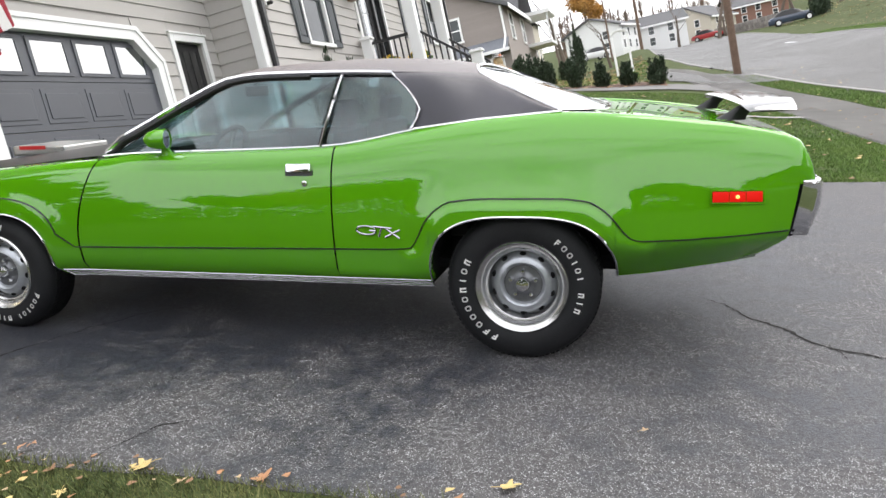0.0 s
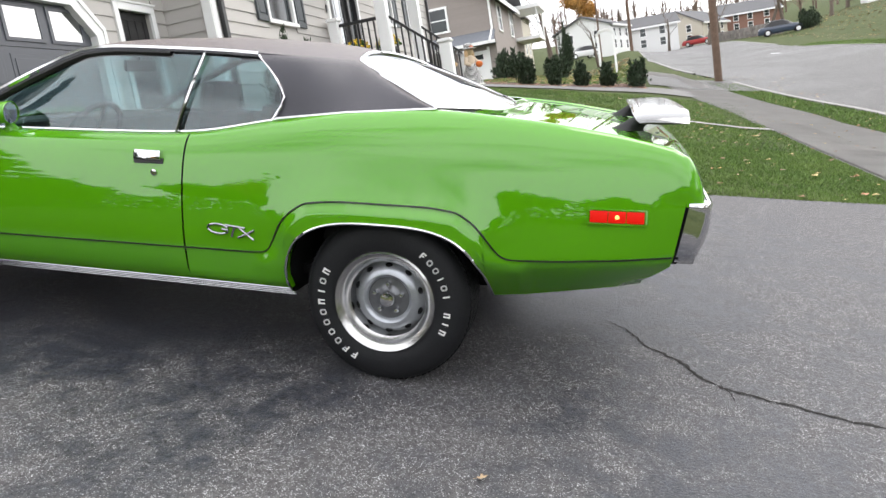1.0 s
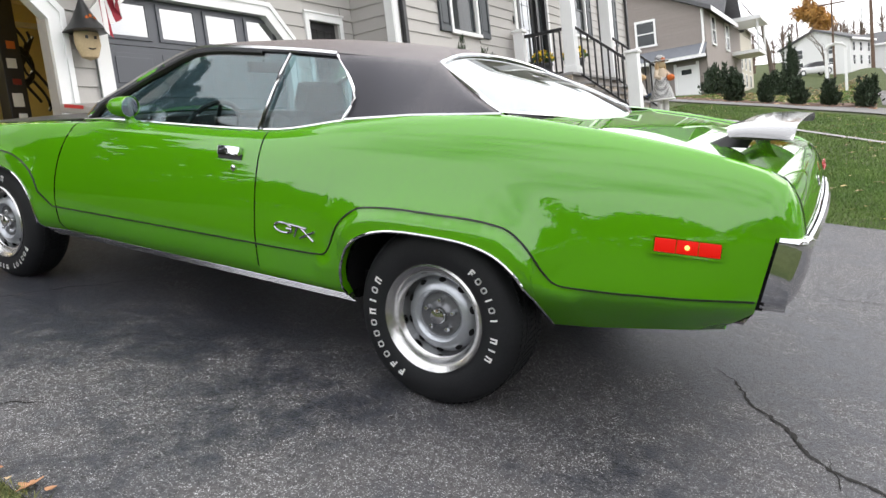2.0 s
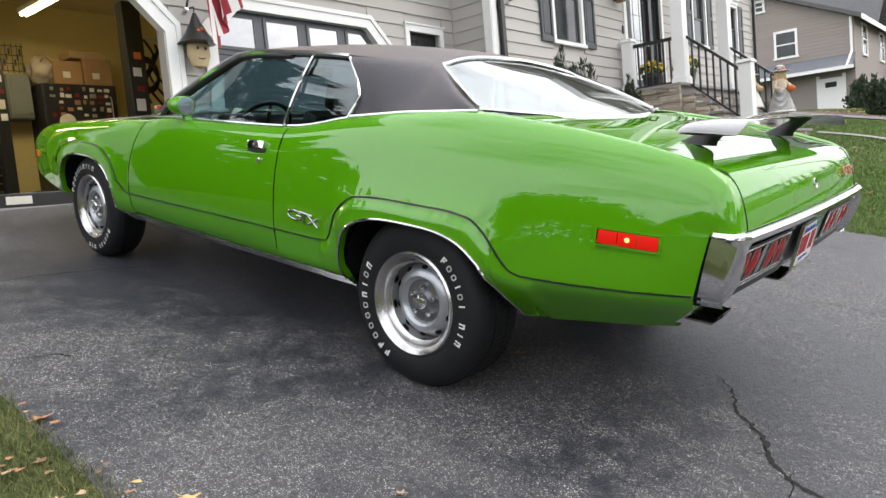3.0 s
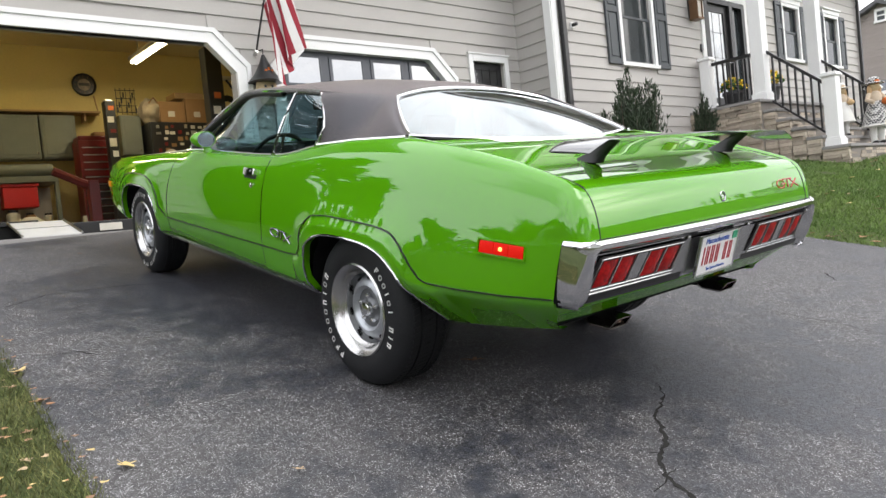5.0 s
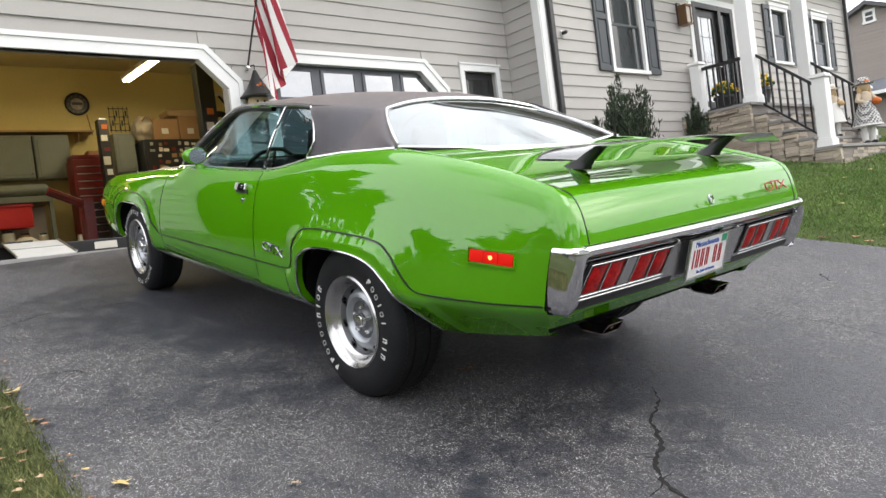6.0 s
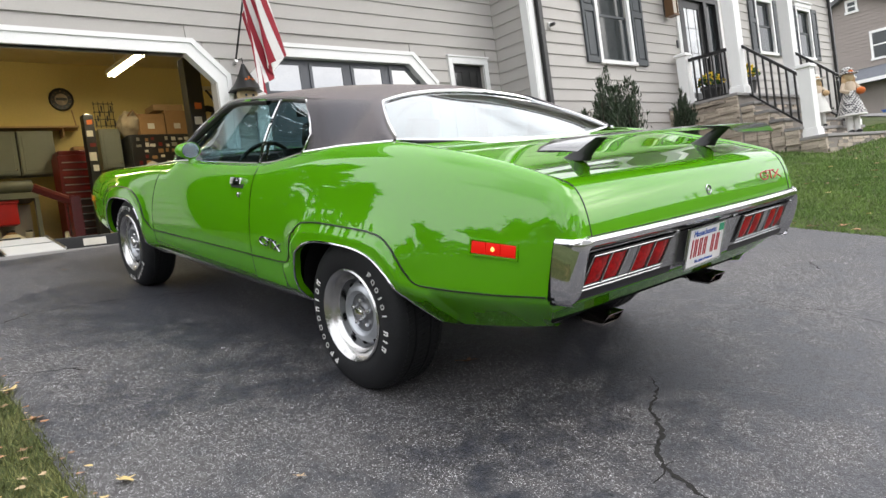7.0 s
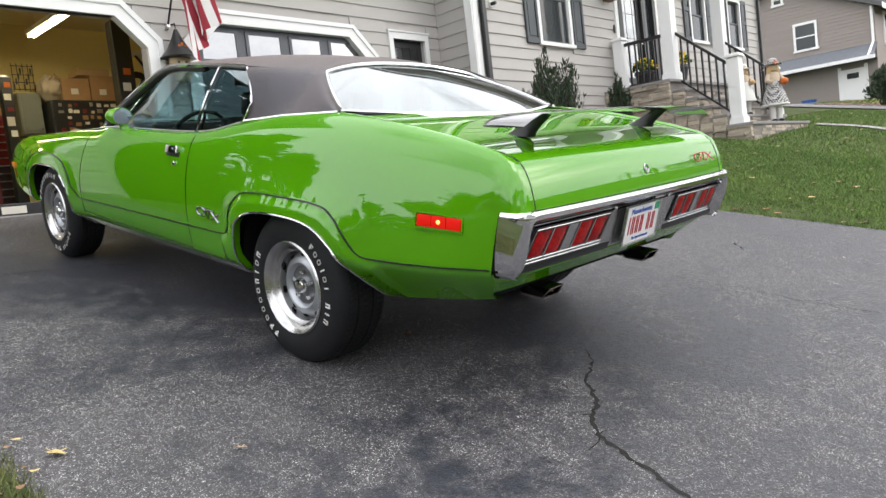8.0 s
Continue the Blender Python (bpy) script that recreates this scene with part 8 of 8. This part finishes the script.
M_leafgreen = mat("green_leaf", (0.06, 0.10, 0.025), rough=0.7, var=0.3, rand=0.35)
M_leafgold = mat("golden_leaf", (0.42, 0.22, 0.05), rough=0.7, var=0.3, rand=0.35)
M_leafdark = mat("dark_evergreen", (0.022, 0.04, 0.016), rough=0.7, var=0.35, rand=0.4)
tree(-4.6, 108, 11.5, 11, M_leafgold, 6000, label="golden autumn tree with thinning leaves", leaf_size=0.3)
tree(-4.2, 54, 12, 12, label="tall bare tree by the grey house")
for i, (x, y, h) in enumerate(((11, 88, 13), (15, 110, 14), (20, 100, 13), (24, 88, 12), (30, 104, 14), (8, 118, 15), (0.5, 122, 16), (35, 80, 11), (18, 82, 11), (-8, 92, 10), (7, 96, 10), (-1, 64, 8), (13, 98, 9))):
    tree(x, y, h, 20 + i)
# trees on the near side, mirrored in the car's flank
tree(-3.6, -11.0, 5.2, 46, M_leafgreen, 8000, spread=0.6, leaf_size=0.2, label="leafy green tree beside the house")
tree(-1.5, -15.0, 4.6, 41, M_leafdark, 9000, spread=0.6, leaf_size=0.22, label="dense evergreen tree on the side lawn")
tree(9.5, -20.0, 6.5, 42, M_leafgreen, 7000, label="leafy green tree on the side lawn", leaf_size=0.22)
tree(20, -3.0, 9.0, 43, M_leafgreen, 7000, label="leafy green tree across the street", leaf_size=0.25)
tree(-9.0, -20.0, 6.5, 44, M_leafgold, 5000, label="golden tree on the side lawn", leaf_size=0.22)
tree(19, 16, 4.6, 45, M_leafgreen, 6000, label="leafy green tree across the street", leaf_size=0.25)

for i, (x, y, h) in enumerate(((-24, -15, 7), (-19, -20, 6.5), (-13, -22, 6.2), (-5.5, -22, 6), (0, -24, 6.4), (4.5, -23, 6), (11, -25, 6.6), (17, -22, 6.2), (24, -18, 7))):
    tree(x, y, h, 80 + i, M_leafdark, 5000, spread=0.6, leaf_size=0.34, label="dense dark tree at the side lawn's edge")


def conifer(x, y, h, w, seed, label):
    """A tall conifer: a straight stem, tiers of drooping boughs and many needle sprays."""
    rnd = random.Random(seed)
    z = height(x, y) - 0.2
    t = thing("conifer", label, "tree")
    bm = tube([(x, y, z), (x, y, z + 0.5 * h), (x, y, z + h)], [0.02 * h, 0.012 * h, 0.01], 8)
    vs, fs = [], []
    up = 0.7
    while up < h - 0.1:
        reach = w * (1 - up / h) ** 0.8 * rnd.uniform(0.75, 1.15) + 0.1
        a = rnd.uniform(0, 6.28)
        tip = Vector((x + reach * math.cos(a), y + reach * math.sin(a), z + up - 0.12 * reach))
        root = Vector((x, y, z + up))
        mid = root.lerp(tip, 0.55) + Vector((0, 0, 0.12 * reach))
        tube([root, mid, tip], [0.03, 0.02, 0.006], 4, bm)
        for _ in range(int(14 + 34 * reach)):
            u = rnd.uniform(0.15, 1.0)
            p = root.lerp(mid, 2 * u) if u < 0.5 else mid.lerp(tip, 2 * u - 1)
            p = p + Vector((rnd.gauss(0, 0.10), rnd.gauss(0, 0.10), rnd.gauss(-0.06, 0.08)))
            d = Vector((math.cos(a) + rnd.uniform(-0.9, 0.9), math.sin(a) + rnd.uniform(-0.9, 0.9), rnd.uniform(-0.5, 0.3))).normalized()
            s = d.cross(Vector((rnd.uniform(-1, 1), rnd.uniform(-1, 1), rnd.uniform(-1, 1)))).normalized()
            L = rnd.uniform(0.18, 0.42)
            i = len(vs)
            vs += [p, p + d * L * 0.5 + s * L * 0.2, p + d * L, p + d * L * 0.5 - s * L * 0.2]
            fs.append((i, i + 1, i + 2, i + 3))
        up += rnd.uniform(0.035, 0.075) * h / 8
    part("trunk", bm, M_bark, t, smooth=True)
    me = bpy.data.meshes.new("crown")
    me.from_pydata(vs, [], fs)
    me.materials.append(M_leafdark)
    ob = new("crown", me)
    ob.parent = t
    return t


for x, y, h, w, seed in ((-8.6, -5.4, 7.6, 2.3, 301), (-11.0, -5.2, 8.4, 2.4, 302), (-13.5, -5.6, 8.2, 2.4, 303), (-9.8, -8.2, 6.6, 2.0, 304)):
    conifer(x, y, h, w, seed, "tall dark conifer beside the house")


# far woods: thin bare twigs and a last few rusty leaves along the horizon
M_twig = mat("far_twig_brown", (0.16, 0.115, 0.09), rough=0.95, var=0.3, rand=0.3)
wr = random.Random(77)
vs, fs = [], []
for k in range(150):
    x, y, h = wr.uniform(-75, 75), wr.uniform(128, 175), wr.uniform(7, 13)
    z = height(x, y) - 0.3
    for j in range(64):
        u = wr.uniform(0.0, 1.0)
        base = Vector((x, y, z + h * (0.15 + 0.6 * u)))
        a = wr.uniform(0, 6.28)
        d = Vector((math.cos(a), math.sin(a) * 0.6, wr.uniform(0.3, 1.3))).normalized() * h * wr.uniform(0.15, 0.42) * (1.15 - 0.6 * u)
        s = Vector((0.05, 0.0, 0.0)) * wr.uniform(0.6, 1.8)
        i = len(vs)
        vs += [base - s, base + s, base + d]
        fs.append((i, i + 1, i + 2))
    i = len(vs)
    vs += [(x - 0.2, y, z), (x + 0.2, y, z), (x + 0.06, y, z + h * 0.9), (x - 0.06, y, z + h * 0.9)]
    fs.append((i, i + 1, i + 2, i + 3))
me = bpy.data.meshes.new("far_woods")
me.from_pydata(vs, [], fs)
me.materials.append(M_twig)
tagged(new("far_woods", me), "bare brown woods along the horizon", "woods", kind="stuff")

# white garden arch between the neighbours' lawns
ga = thing("garden_arch", "white wooden garden arch on the lawn", "trellis")
gz = height(0.4, 34)
for x in (0.0, 0.75):
    for y in (33.7, 34.3):
        part("arch_post", boxes((x - 0.05, x + 0.05, y - 0.05, y + 0.05, gz - 0.1, gz + 1.9)), M_trim, ga)
for y in (33.7, 34.3):
    part("arch_rib", tube([(0.375 - 0.45 * math.cos(a), y, gz + 1.85 + 0.32 * math.sin(a)) for a in frange(0, math.pi, 9)], 0.045, 6), M_trim, ga)
for k in range(5):
    a = math.pi * (k + 0.5) / 5
    part("arch_slat", boxes((0.375 - 0.45 * math.cos(a) - 0.03, 0.375 - 0.45 * math.cos(a) + 0.03, 33.6, 34.4, gz + 1.87 + 0.32 * math.sin(a), gz + 1.92 + 0.32 * math.sin(a))), M_trim, ga)


# an added, unseen uneven hedge blocks the sky under the trees mirrored in the paint
hr = random.Random(31)
vs, fs = [], []
for k in range(26000):
    x = hr.uniform(-55, 55)
    top = 3.6 + 1.3 * noise.noise((x * 0.22, 1.0, 0.0)) + 0.7 * noise.noise((x * 0.9, 5.0, 0.0))
    y = -27.5 + hr.gauss(0, 0.55)
    z = height(x, y) + top * hr.uniform(0.0, 1.0) ** 1.25
    e = Euler((hr.uniform(0, 6), hr.uniform(0, 6), hr.uniform(0, 6))).to_matrix()
    s = 0.36 * hr.uniform(0.6, 1.3)
    i = len(vs)
    vs += [Vector((x, y, z)) + e @ Vector(q) * s for q in ((-0.5, -0.2, 0), (0.0, -0.45, 0.05), (0.6, 0, 0), (0.0, 0.45, 0.05))]
    fs.append((i, i + 1, i + 2, i + 3))
me = bpy.data.meshes.new("hedge")
me.from_pydata(vs, [], fs)
me.materials.append(M_leafdark)
tagged(new("hedge", me), "added unseen hedge that blocks sky under the mirrored trees", "hedge", kind="stuff")
# ---- shrubs, grass, leaves ----
def evergreen(x, y, z, h, w, seed, label, upright=0.75, n=2600, size=0.055, slim=0.2):
    """A shrub of stems and many small needled sprigs, with an uneven outline."""
    rnd = random.Random(seed)
    t = thing("shrub", label, "shrub")
    bm = bmesh.new()
    vs, fs = [], []
    nst = 26
    for k in range(nst):
        a = rnd.uniform(0, 6.28)
        r = w * rnd.uniform(0.1, 0.55)
        top = Vector((x + r * math.cos(a), y + r * math.sin(a), z + h * rnd.uniform(0.45, 1.0) * (1.0 - 0.55 * (r / w) ** 1.2)))
        base = Vector((x + 0.25 * r * math.cos(a), y + 0.25 * r * math.sin(a), z))
        mid = base.lerp(top, 0.5) + Vector((r * 0.35 * math.cos(a), r * 0.35 * math.sin(a), 0))
        pts = [base, mid, top]
        tube(pts, [0.012, 0.008, 0.003], 4, bm)
        for _ in range(n // nst):
            u = rnd.uniform(0.12, 1.0)
            p = base.lerp(mid, 2 * u) if u < 0.5 else mid.lerp(top, 2 * u - 1)
            q = p + Vector((rnd.gauss(0, 1), rnd.gauss(0, 1), rnd.gauss(0, 0.7))) * (0.075 * w / 0.5 * (1.15 - u))
            d = Vector((rnd.uniform(-1, 1), rnd.uniform(-1, 1), upright * 2 * rnd.uniform(0.4, 1.2))).normalized()
            s = d.cross(Vector((rnd.uniform(-1, 1), rnd.uniform(-1, 1), rnd.uniform(-1, 1)))).normalized()
            L = size * rnd.uniform(0.7, 1.6)
            i = len(vs)
            vs += [q, q + d * L * 0.5 + s * L * slim, q + d * L, q + d * L * 0.5 - s * L * slim]
            fs.append((i, i + 1, i + 2, i + 3))
    part("stems", bm, M_bark, t)
    me = bpy.data.meshes.new("foliage")
    me.from_pydata(vs, [], fs)
    me.materials.append(M_leafdark)
    ob = new("foliage", me)
    ob.parent = t
    return t


evergreen(-3.75, 6.75, height(-3.75, 6.75), 1.95, 0.85, 51, "dark conical evergreen shrub by the house wall", upright=0.9, n=12000, size=0.075, slim=0.09)
evergreen(-3.65, 8.75, height(-3.65, 8.75), 1.25, 0.34, 52, "dark upright evergreen shrub by the porch", upright=1.0, n=6000, size=0.07, slim=0.09)
evergreen(-3.0, 14.2, height(-3.0, 14.2), 0.45, 0.5, 53, "low dark green shrub beyond the steps", n=2200)
evergreen(-3.7, 15.6, height(-3.7, 15.6), 0.5, 0.6, 54, "low dark green shrub beyond the steps", n=2200)
# clipped row along the neighbour's front garden
for i, (x, y, h, w) in enumerate(((-2.3, 22.7, 1.15, 0.55), (-1.3, 22.5, 0.95, 0.36), (-0.38, 22.6, 1.0, 0.45), (0.53, 22.6, 1.0, 0.45), (1.48, 22.2, 1.2, 0.58))):
    s = evergreen(x, y, height(x, y) - 0.05, h, w, 60 + i, "clipped dark evergreen shrub beside the neighbour's lawn", upright=0.6, n=3600, size=0.10)
    s["group"] = "row of clipped shrubs"
evergreen(-4.4, 33, height(-4.4, 33), 1.5, 1.5, 70, "broad dark shrub before the taupe house", n=4200, size=0.14)
evergreen(-3.4, 58, height(-3.4, 58), 4.2, 1.1, 71, "tall narrow dark conifer", n=5200, size=0.16)
evergreen(18.6, 74, height(18.6, 74), 2.0, 1.6, 72, "round dark bush above the retaining wall", n=3000, size=0.2)

M_blade = mat("grass_blade", (0.082, 0.185, 0.030), rough=0.75, var=0.3, scale=1.1, rand=0.5, tint=(0.120, 0.180, 0.036))
M_dryblade = mat("dry_grass_blade", (0.060, 0.110, 0.024), rough=0.8, var=0.4, scale=3.0, rand=0.6, tint=(0.14, 0.135, 0.048))
M_soil = mat("bark_mulch", (0.10, 0.055, 0.035), rough=0.95, var=0.4, fine=40, bump=0.8)


def grass(name, x0, x1, y0, y1, n, h, w, seed, label, gaps=-0.62, blade=None):
    rng = np.random.default_rng(seed)
    xs, ys = rng.uniform(x0, x1, n), rng.uniform(y0, y1, n)
    vs, fs = [], []
    for x, y, a, b, c, d in zip(xs, ys, rng.uniform(0, 6.28, n), rng.uniform(0.4, 1.4, n), rng.normal(0, 0.6, n), rng.normal(0, 0.6, n)):
        if noise.noise((x * 1.6, y * 1.6, 4.0)) < gaps + 0.2 * (b - 1):
            continue
        z = height(x, y) - 0.006
        hh = h * b
        ux, uy = math.cos(a) * w / 2, math.sin(a) * w / 2
        i = len(vs)
        vs += [(x - ux, y - uy, z), (x + ux, y + uy, z), (x + c * hh * 0.9, y + d * hh * 0.9, z + hh)]
        fs.append((i, i + 1, i + 2))
    me = bpy.data.meshes.new(name)
    me.from_pydata(vs, [], fs)
    me.materials.append(blade or M_blade)
    return tagged(new(name, me), label, "grass", kind="stuff")


grass("grass_verge", -3.2, 1.6, -3.4, -2.10, 60000, 0.036, 0.0045, 1, "short patchy green grass along the driveway", gaps=-0.75, blade=M_dryblade)
grass("grass_lawn", -3.0, 4.0, 4.40, 9.0, 120000, 0.036, 0.0085, 2, "mown green lawn")
grass("grass_lawn_far", -3.0, 4.0, 9.0, 19.3, 60000, 0.042, 0.015, 3, "mown green lawn beyond the walk")
def verge_grass(name, inner, outer, y0, y1, n, seed, label):
    rng = np.random.default_rng(seed)
    vs, fs = [], []
    for q, y, a, b, c, d in zip(rng.uniform(0, 1, n), rng.uniform(y0, y1, n), rng.uniform(0, 6.28, n), rng.uniform(0.4, 1.4, n), rng.normal(0, 0.6, n), rng.normal(0, 0.6, n)):
        x = street_x(y) + inner + (outer - inner) * q
        z, hh = height(x, y), 0.05 * b
        ux, uy = math.cos(a) * 0.012, math.sin(a) * 0.012
        i = len(vs)
        vs += [(x - ux, y - uy, z), (x + ux, y + uy, z), (x + c * hh, y + d * hh, z + hh)]
        fs.append((i, i + 1, i + 2))
    me = bpy.data.meshes.new(name)
    me.from_pydata(vs, [], fs)
    me.materials.append(M_blade)
    return tagged(new(name, me), label, "grass", kind="stuff")


verge_grass("grass_strip", -6.05, -4.95, 5.0, 26.0, 15000, 4, "grass strip beside the street")
verge_grass("grass_strip_far", 4.95, 6.6, 20.0, 52.0, 12000, 5, "grass strip on the far side of the street")
mul = tagged(part("mulch_bed", grid([[(x, y, height(x, y) + 0.03 + 0.02 * noise.noise((x * 3, y * 3, 0))) for y in frange(6.0, 9.7, 20)] for x in frange(-4.42, -2.75 , 10)]), M_soil, smooth=True), "brown bark mulch bed along the house", "mulch", kind="structure")
mul2 = tagged(part("mulch_bed_neighbour", grid([[(x, y, height(x, y) + 0.04) for y in frange(21.75, 23.4, 8)] for x in frange(-4.2, 1.75, 14)]), M_soil, smooth=True), "leaf-strewn mulch bed under the shrubs", "mulch", kind="structure")


# lobed fallen leaves
M_leafy = [mat("yellow_fallen_leaf", (0.60, 0.45, 0.19), rough=0.6, var=0.15, fine=40), mat("brown_fallen_leaf", (0.26, 0.145, 0.08), rough=0.65, var=0.25, fine=40), mat("tan_fallen_leaf", (0.46, 0.33, 0.20), rough=0.65, var=0.2, fine=40), mat("orange_fallen_leaf", (0.42, 0.215, 0.11), rough=0.65, var=0.2, fine=40)]


def leaf_outline(rnd):
    pts = []
    for k in range(22):
        a = 2 * math.pi * k / 22
        r = 0.60 + 0.34 * math.cos(5 * a) * (0.65 + 0.35 * math.cos(a)) + rnd.uniform(-0.06, 0.06)
        pts.append((r * math.cos(a), r * math.sin(a) * 0.9))
    return pts


def leaf_mesh(rnd, curl):
    bm = bmesh.new()
    c = bm.verts.new((0, 0, 0))
    def z_at(px, py):
        return curl * (0.22 * px * px - 0.12 * py + 0.30 * abs(py) + 0.1 * math.sin(4 * px))
    ring = [bm.verts.new((px, py, z_at(px, py))) for px, py in leaf_outline(rnd)]
    mid = [bm.verts.new((px * 0.5, py * 0.5, z_at(px * 0.5, py * 0.5))) for px, py in ((v.co.x, v.co.y) for v in ring)]
    n = len(ring)
    for k in range(n):
        bm.faces.new((mid[k], ring[k], ring[(k + 1) % n], mid[(k + 1) % n]))
        bm.faces.new((c, mid[k], mid[(k + 1) % n]))
    return bm


def fallen_leaf(x, y, size, kind, turn, seed, curl=0.8):
    rnd = random.Random(seed)
    t = thing("fallen_leaf", ("yellow", "brown", "tan", "orange")[kind] + " fallen leaf lying on the ground", "leaf", Matrix.Translation((x, y, height(x, y) + 0.012)) @ Matrix.Rotation(radians(turn), 4, "Z") @ Matrix.Rotation(radians(10), 4, "Y") @ Matrix.Scale(size, 4))
    part("blade", leaf_mesh(rnd, curl), M_leafy[kind], t, smooth=True)
    part("leaf_stem", tube([(-0.35, 0, 0.02), (-0.9, 0.05, 0.05), (-1.25, 0.15, 0.02)], 0.025, 5), M_leafy[kind], t)
    return t


near = [(0.109, -1.989, 0.048, 0, 20, 1), (0.131, -0.348, 0.058, 1, 70, 2), (-0.69, -2.09, 0.055, 3, 130, 3), (-1.14, -2.10, 0.058, 0, 200, 4), (0.52, -1.54, 0.024, 2, 40, 5), (-3.92, -1.16, 0.035, 1, 10, 6), (-0.95, -2.16, 0.032, 2, 90, 7), (-1.45, -2.18, 0.040, 1, 160, 8), (-1.3, -2.3, 0.035, 0, 300, 9), (-0.4, -2.2, 0.03, 1, 250, 10), (-0.15, -2.25, 0.03, 2, 20, 11), (-1.75, -2.22, 0.04, 0, 60, 13), (0.2, -2.3, 0.035, 1, 100, 14), (1.0, 4.62, 0.06, 2, 30, 15), (0.1, 4.7, 0.06, 3, 200, 16), (0.5, 5.6, 0.055, 3, 120, 17), (-0.2, 6.1, 0.05, 1, 10, 18), (0.8, 5.1, 0.05, 2, 77, 19), (1.6, 4.9, 0.05, 0, 45, 20), (-0.6, 8.0, 0.06, 3, 20, 21)]
for a in near:
    fallen_leaf(*a)


def leaf_litter(name, x0, x1, y0, y1, n, size, seed, label):
    rnd = random.Random(seed)
    vs, fs, mi = [], [], []
    for _ in range(n):
        x, y = rnd.uniform(x0, x1), rnd.uniform(y0, y1)
        a, s = rnd.uniform(0, 6.28), size * rnd.uniform(0.5, 1.3)
        z = height(x, y) + 0.02
        i = len(vs)
        for k in range(7):
            b = a + 2 * math.pi * k / 7
            r = s * (1.0 if k % 2 else 0.62) * rnd.uniform(0.8, 1.1)
            vs.append((x + r * math.cos(b), y + r * math.sin(b), z + rnd.uniform(0, 0.35) * s))
        fs.append(tuple(range(i, i + 7)))
        mi.append(rnd.choice((0, 1, 1, 2, 3)))
    me = bpy.data.meshes.new(name)
    me.from_pydata(vs, [], fs)
    for m in M_leafy:
        me.materials.append(m)
    me.polygons.foreach_set("material_index", mi)
    return tagged(new(name, me), label, "leaves", kind="stuff")


leaf_litter("leaf_litter_verge", -3.0, 0.9, -3.2, -2.05, 520, 0.019, 5, "crumpled dry leaves along the driveway edge")
leaf_litter("leaf_litter_lawn", -3.0, 4.0, 4.4, 19, 420, 0.045, 6, "scattered dry leaves on the lawn")
leaf_litter("leaf_litter_walk", 4.0, 7.1, 4.4, 30, 260, 0.05, 7, "scattered dry leaves by the pavement")
leaf_litter("leaf_litter_beds", -4.2, 1.75, 21.6, 23.6, 420, 0.08, 8, "dry leaves in the shrub bed")
leaf_litter("leaf_litter_garden", -4.5, 1.6, 23.6, 60, 2600, 0.09, 9, "drifts of brown leaves over the neighbour's lawn")
leaf_litter("leaf_litter_kerb", 15.0, 17.0, 20, 90, 500, 0.08, 12, "dry leaves along the far kerb")
grass("grass_garden", -4.5, 1.7, 23.4, 48, 26000, 0.06, 0.035, 14, "green lawn of the neighbour's garden", gaps=-0.15)
evergreen(-2.6, 40, height(-2.6, 40), 1.5, 1.5, 73, "broad clipped dark shrub on the lawn", n=4200, size=0.14)
leaf_litter("leaf_litter_bank", 17.5, 42, 40, 100, 2200, 0.14, 13, "brown leaves on the grassy bank")
# ---- pieces of walls, last ----
clad(house_wall_g, XW, -2.42, 5.92, 0.95, 5.6, [(-1.885, 1.22, 0.5, 3.205, 0.40), (1.485, 4.535, 0.5, 3.235, 0.41), (4.80, 5.645, 0.5, 3.23, 0)])
clad(house_wall_f, XF, 6.02, 18.05, 0.90, 5.6, [(7.62, 8.66, 3.03, 4.70, 0), (10.26, 12.08, 2.2, 4.67, 0), (13.70, 14.60, 3.52, 4.97, 0), (15.90, 16.80, 3.52, 4.97, 0)])
clad(house_wall_r, 5.904, XR, XF - 0.12, 0.94, 5.6, [], axis="x")
srnd = random.Random(9)


def stones(parent, fixed, axis, lo, hi, z0, z1, depth=0.07):
    """Rough ledge stones in thin uneven courses."""
    z = z0
    while z < z1 - 0.02:
        h = min(srnd.uniform(0.04, 0.075), z1 - z)
        u = lo
        while u < hi - 0.03:
            w = min(srnd.uniform(0.12, 0.42), hi - u)
            d = depth + srnd.uniform(-0.02, 0.025)
            bm = bmesh.new()
            if axis == "x":
                box(bm, u + 0.003, u + w - 0.003, fixed - d, fixed, z + 0.003, z + h - 0.003)
            else:
                box(bm, fixed, fixed + d, u + 0.003, u + w - 0.003, z + 0.003, z + h - 0.003)
            for v in bm.verts:
                v.co += Vector((srnd.uniform(-0.004, 0.004), srnd.uniform(-0.004, 0.004), srnd.uniform(-0.003, 0.003)))
            part("stone", bm, M_stone, parent)
            u += w
        z += h


stones(porch, 9.66, "x", -4.43, -3.12, 0.95, DZ - 0.05)
for k in range(NS):
    x0 = X0 + RUN * k
    deep = RUN if k < NS - 1 else 0.42
    zt = DZ - 0.195 * (k + 1)
    stones(stair, 9.82, "x", x0 - 0.02, x0 + deep - 0.03, 0.95, zt - 0.05)
    stones(stair, x0 + deep - 0.06, "y", 9.82, 12.7, zt - 0.195 if k < NS - 1 else 0.95, zt - 0.05, depth=0.03)
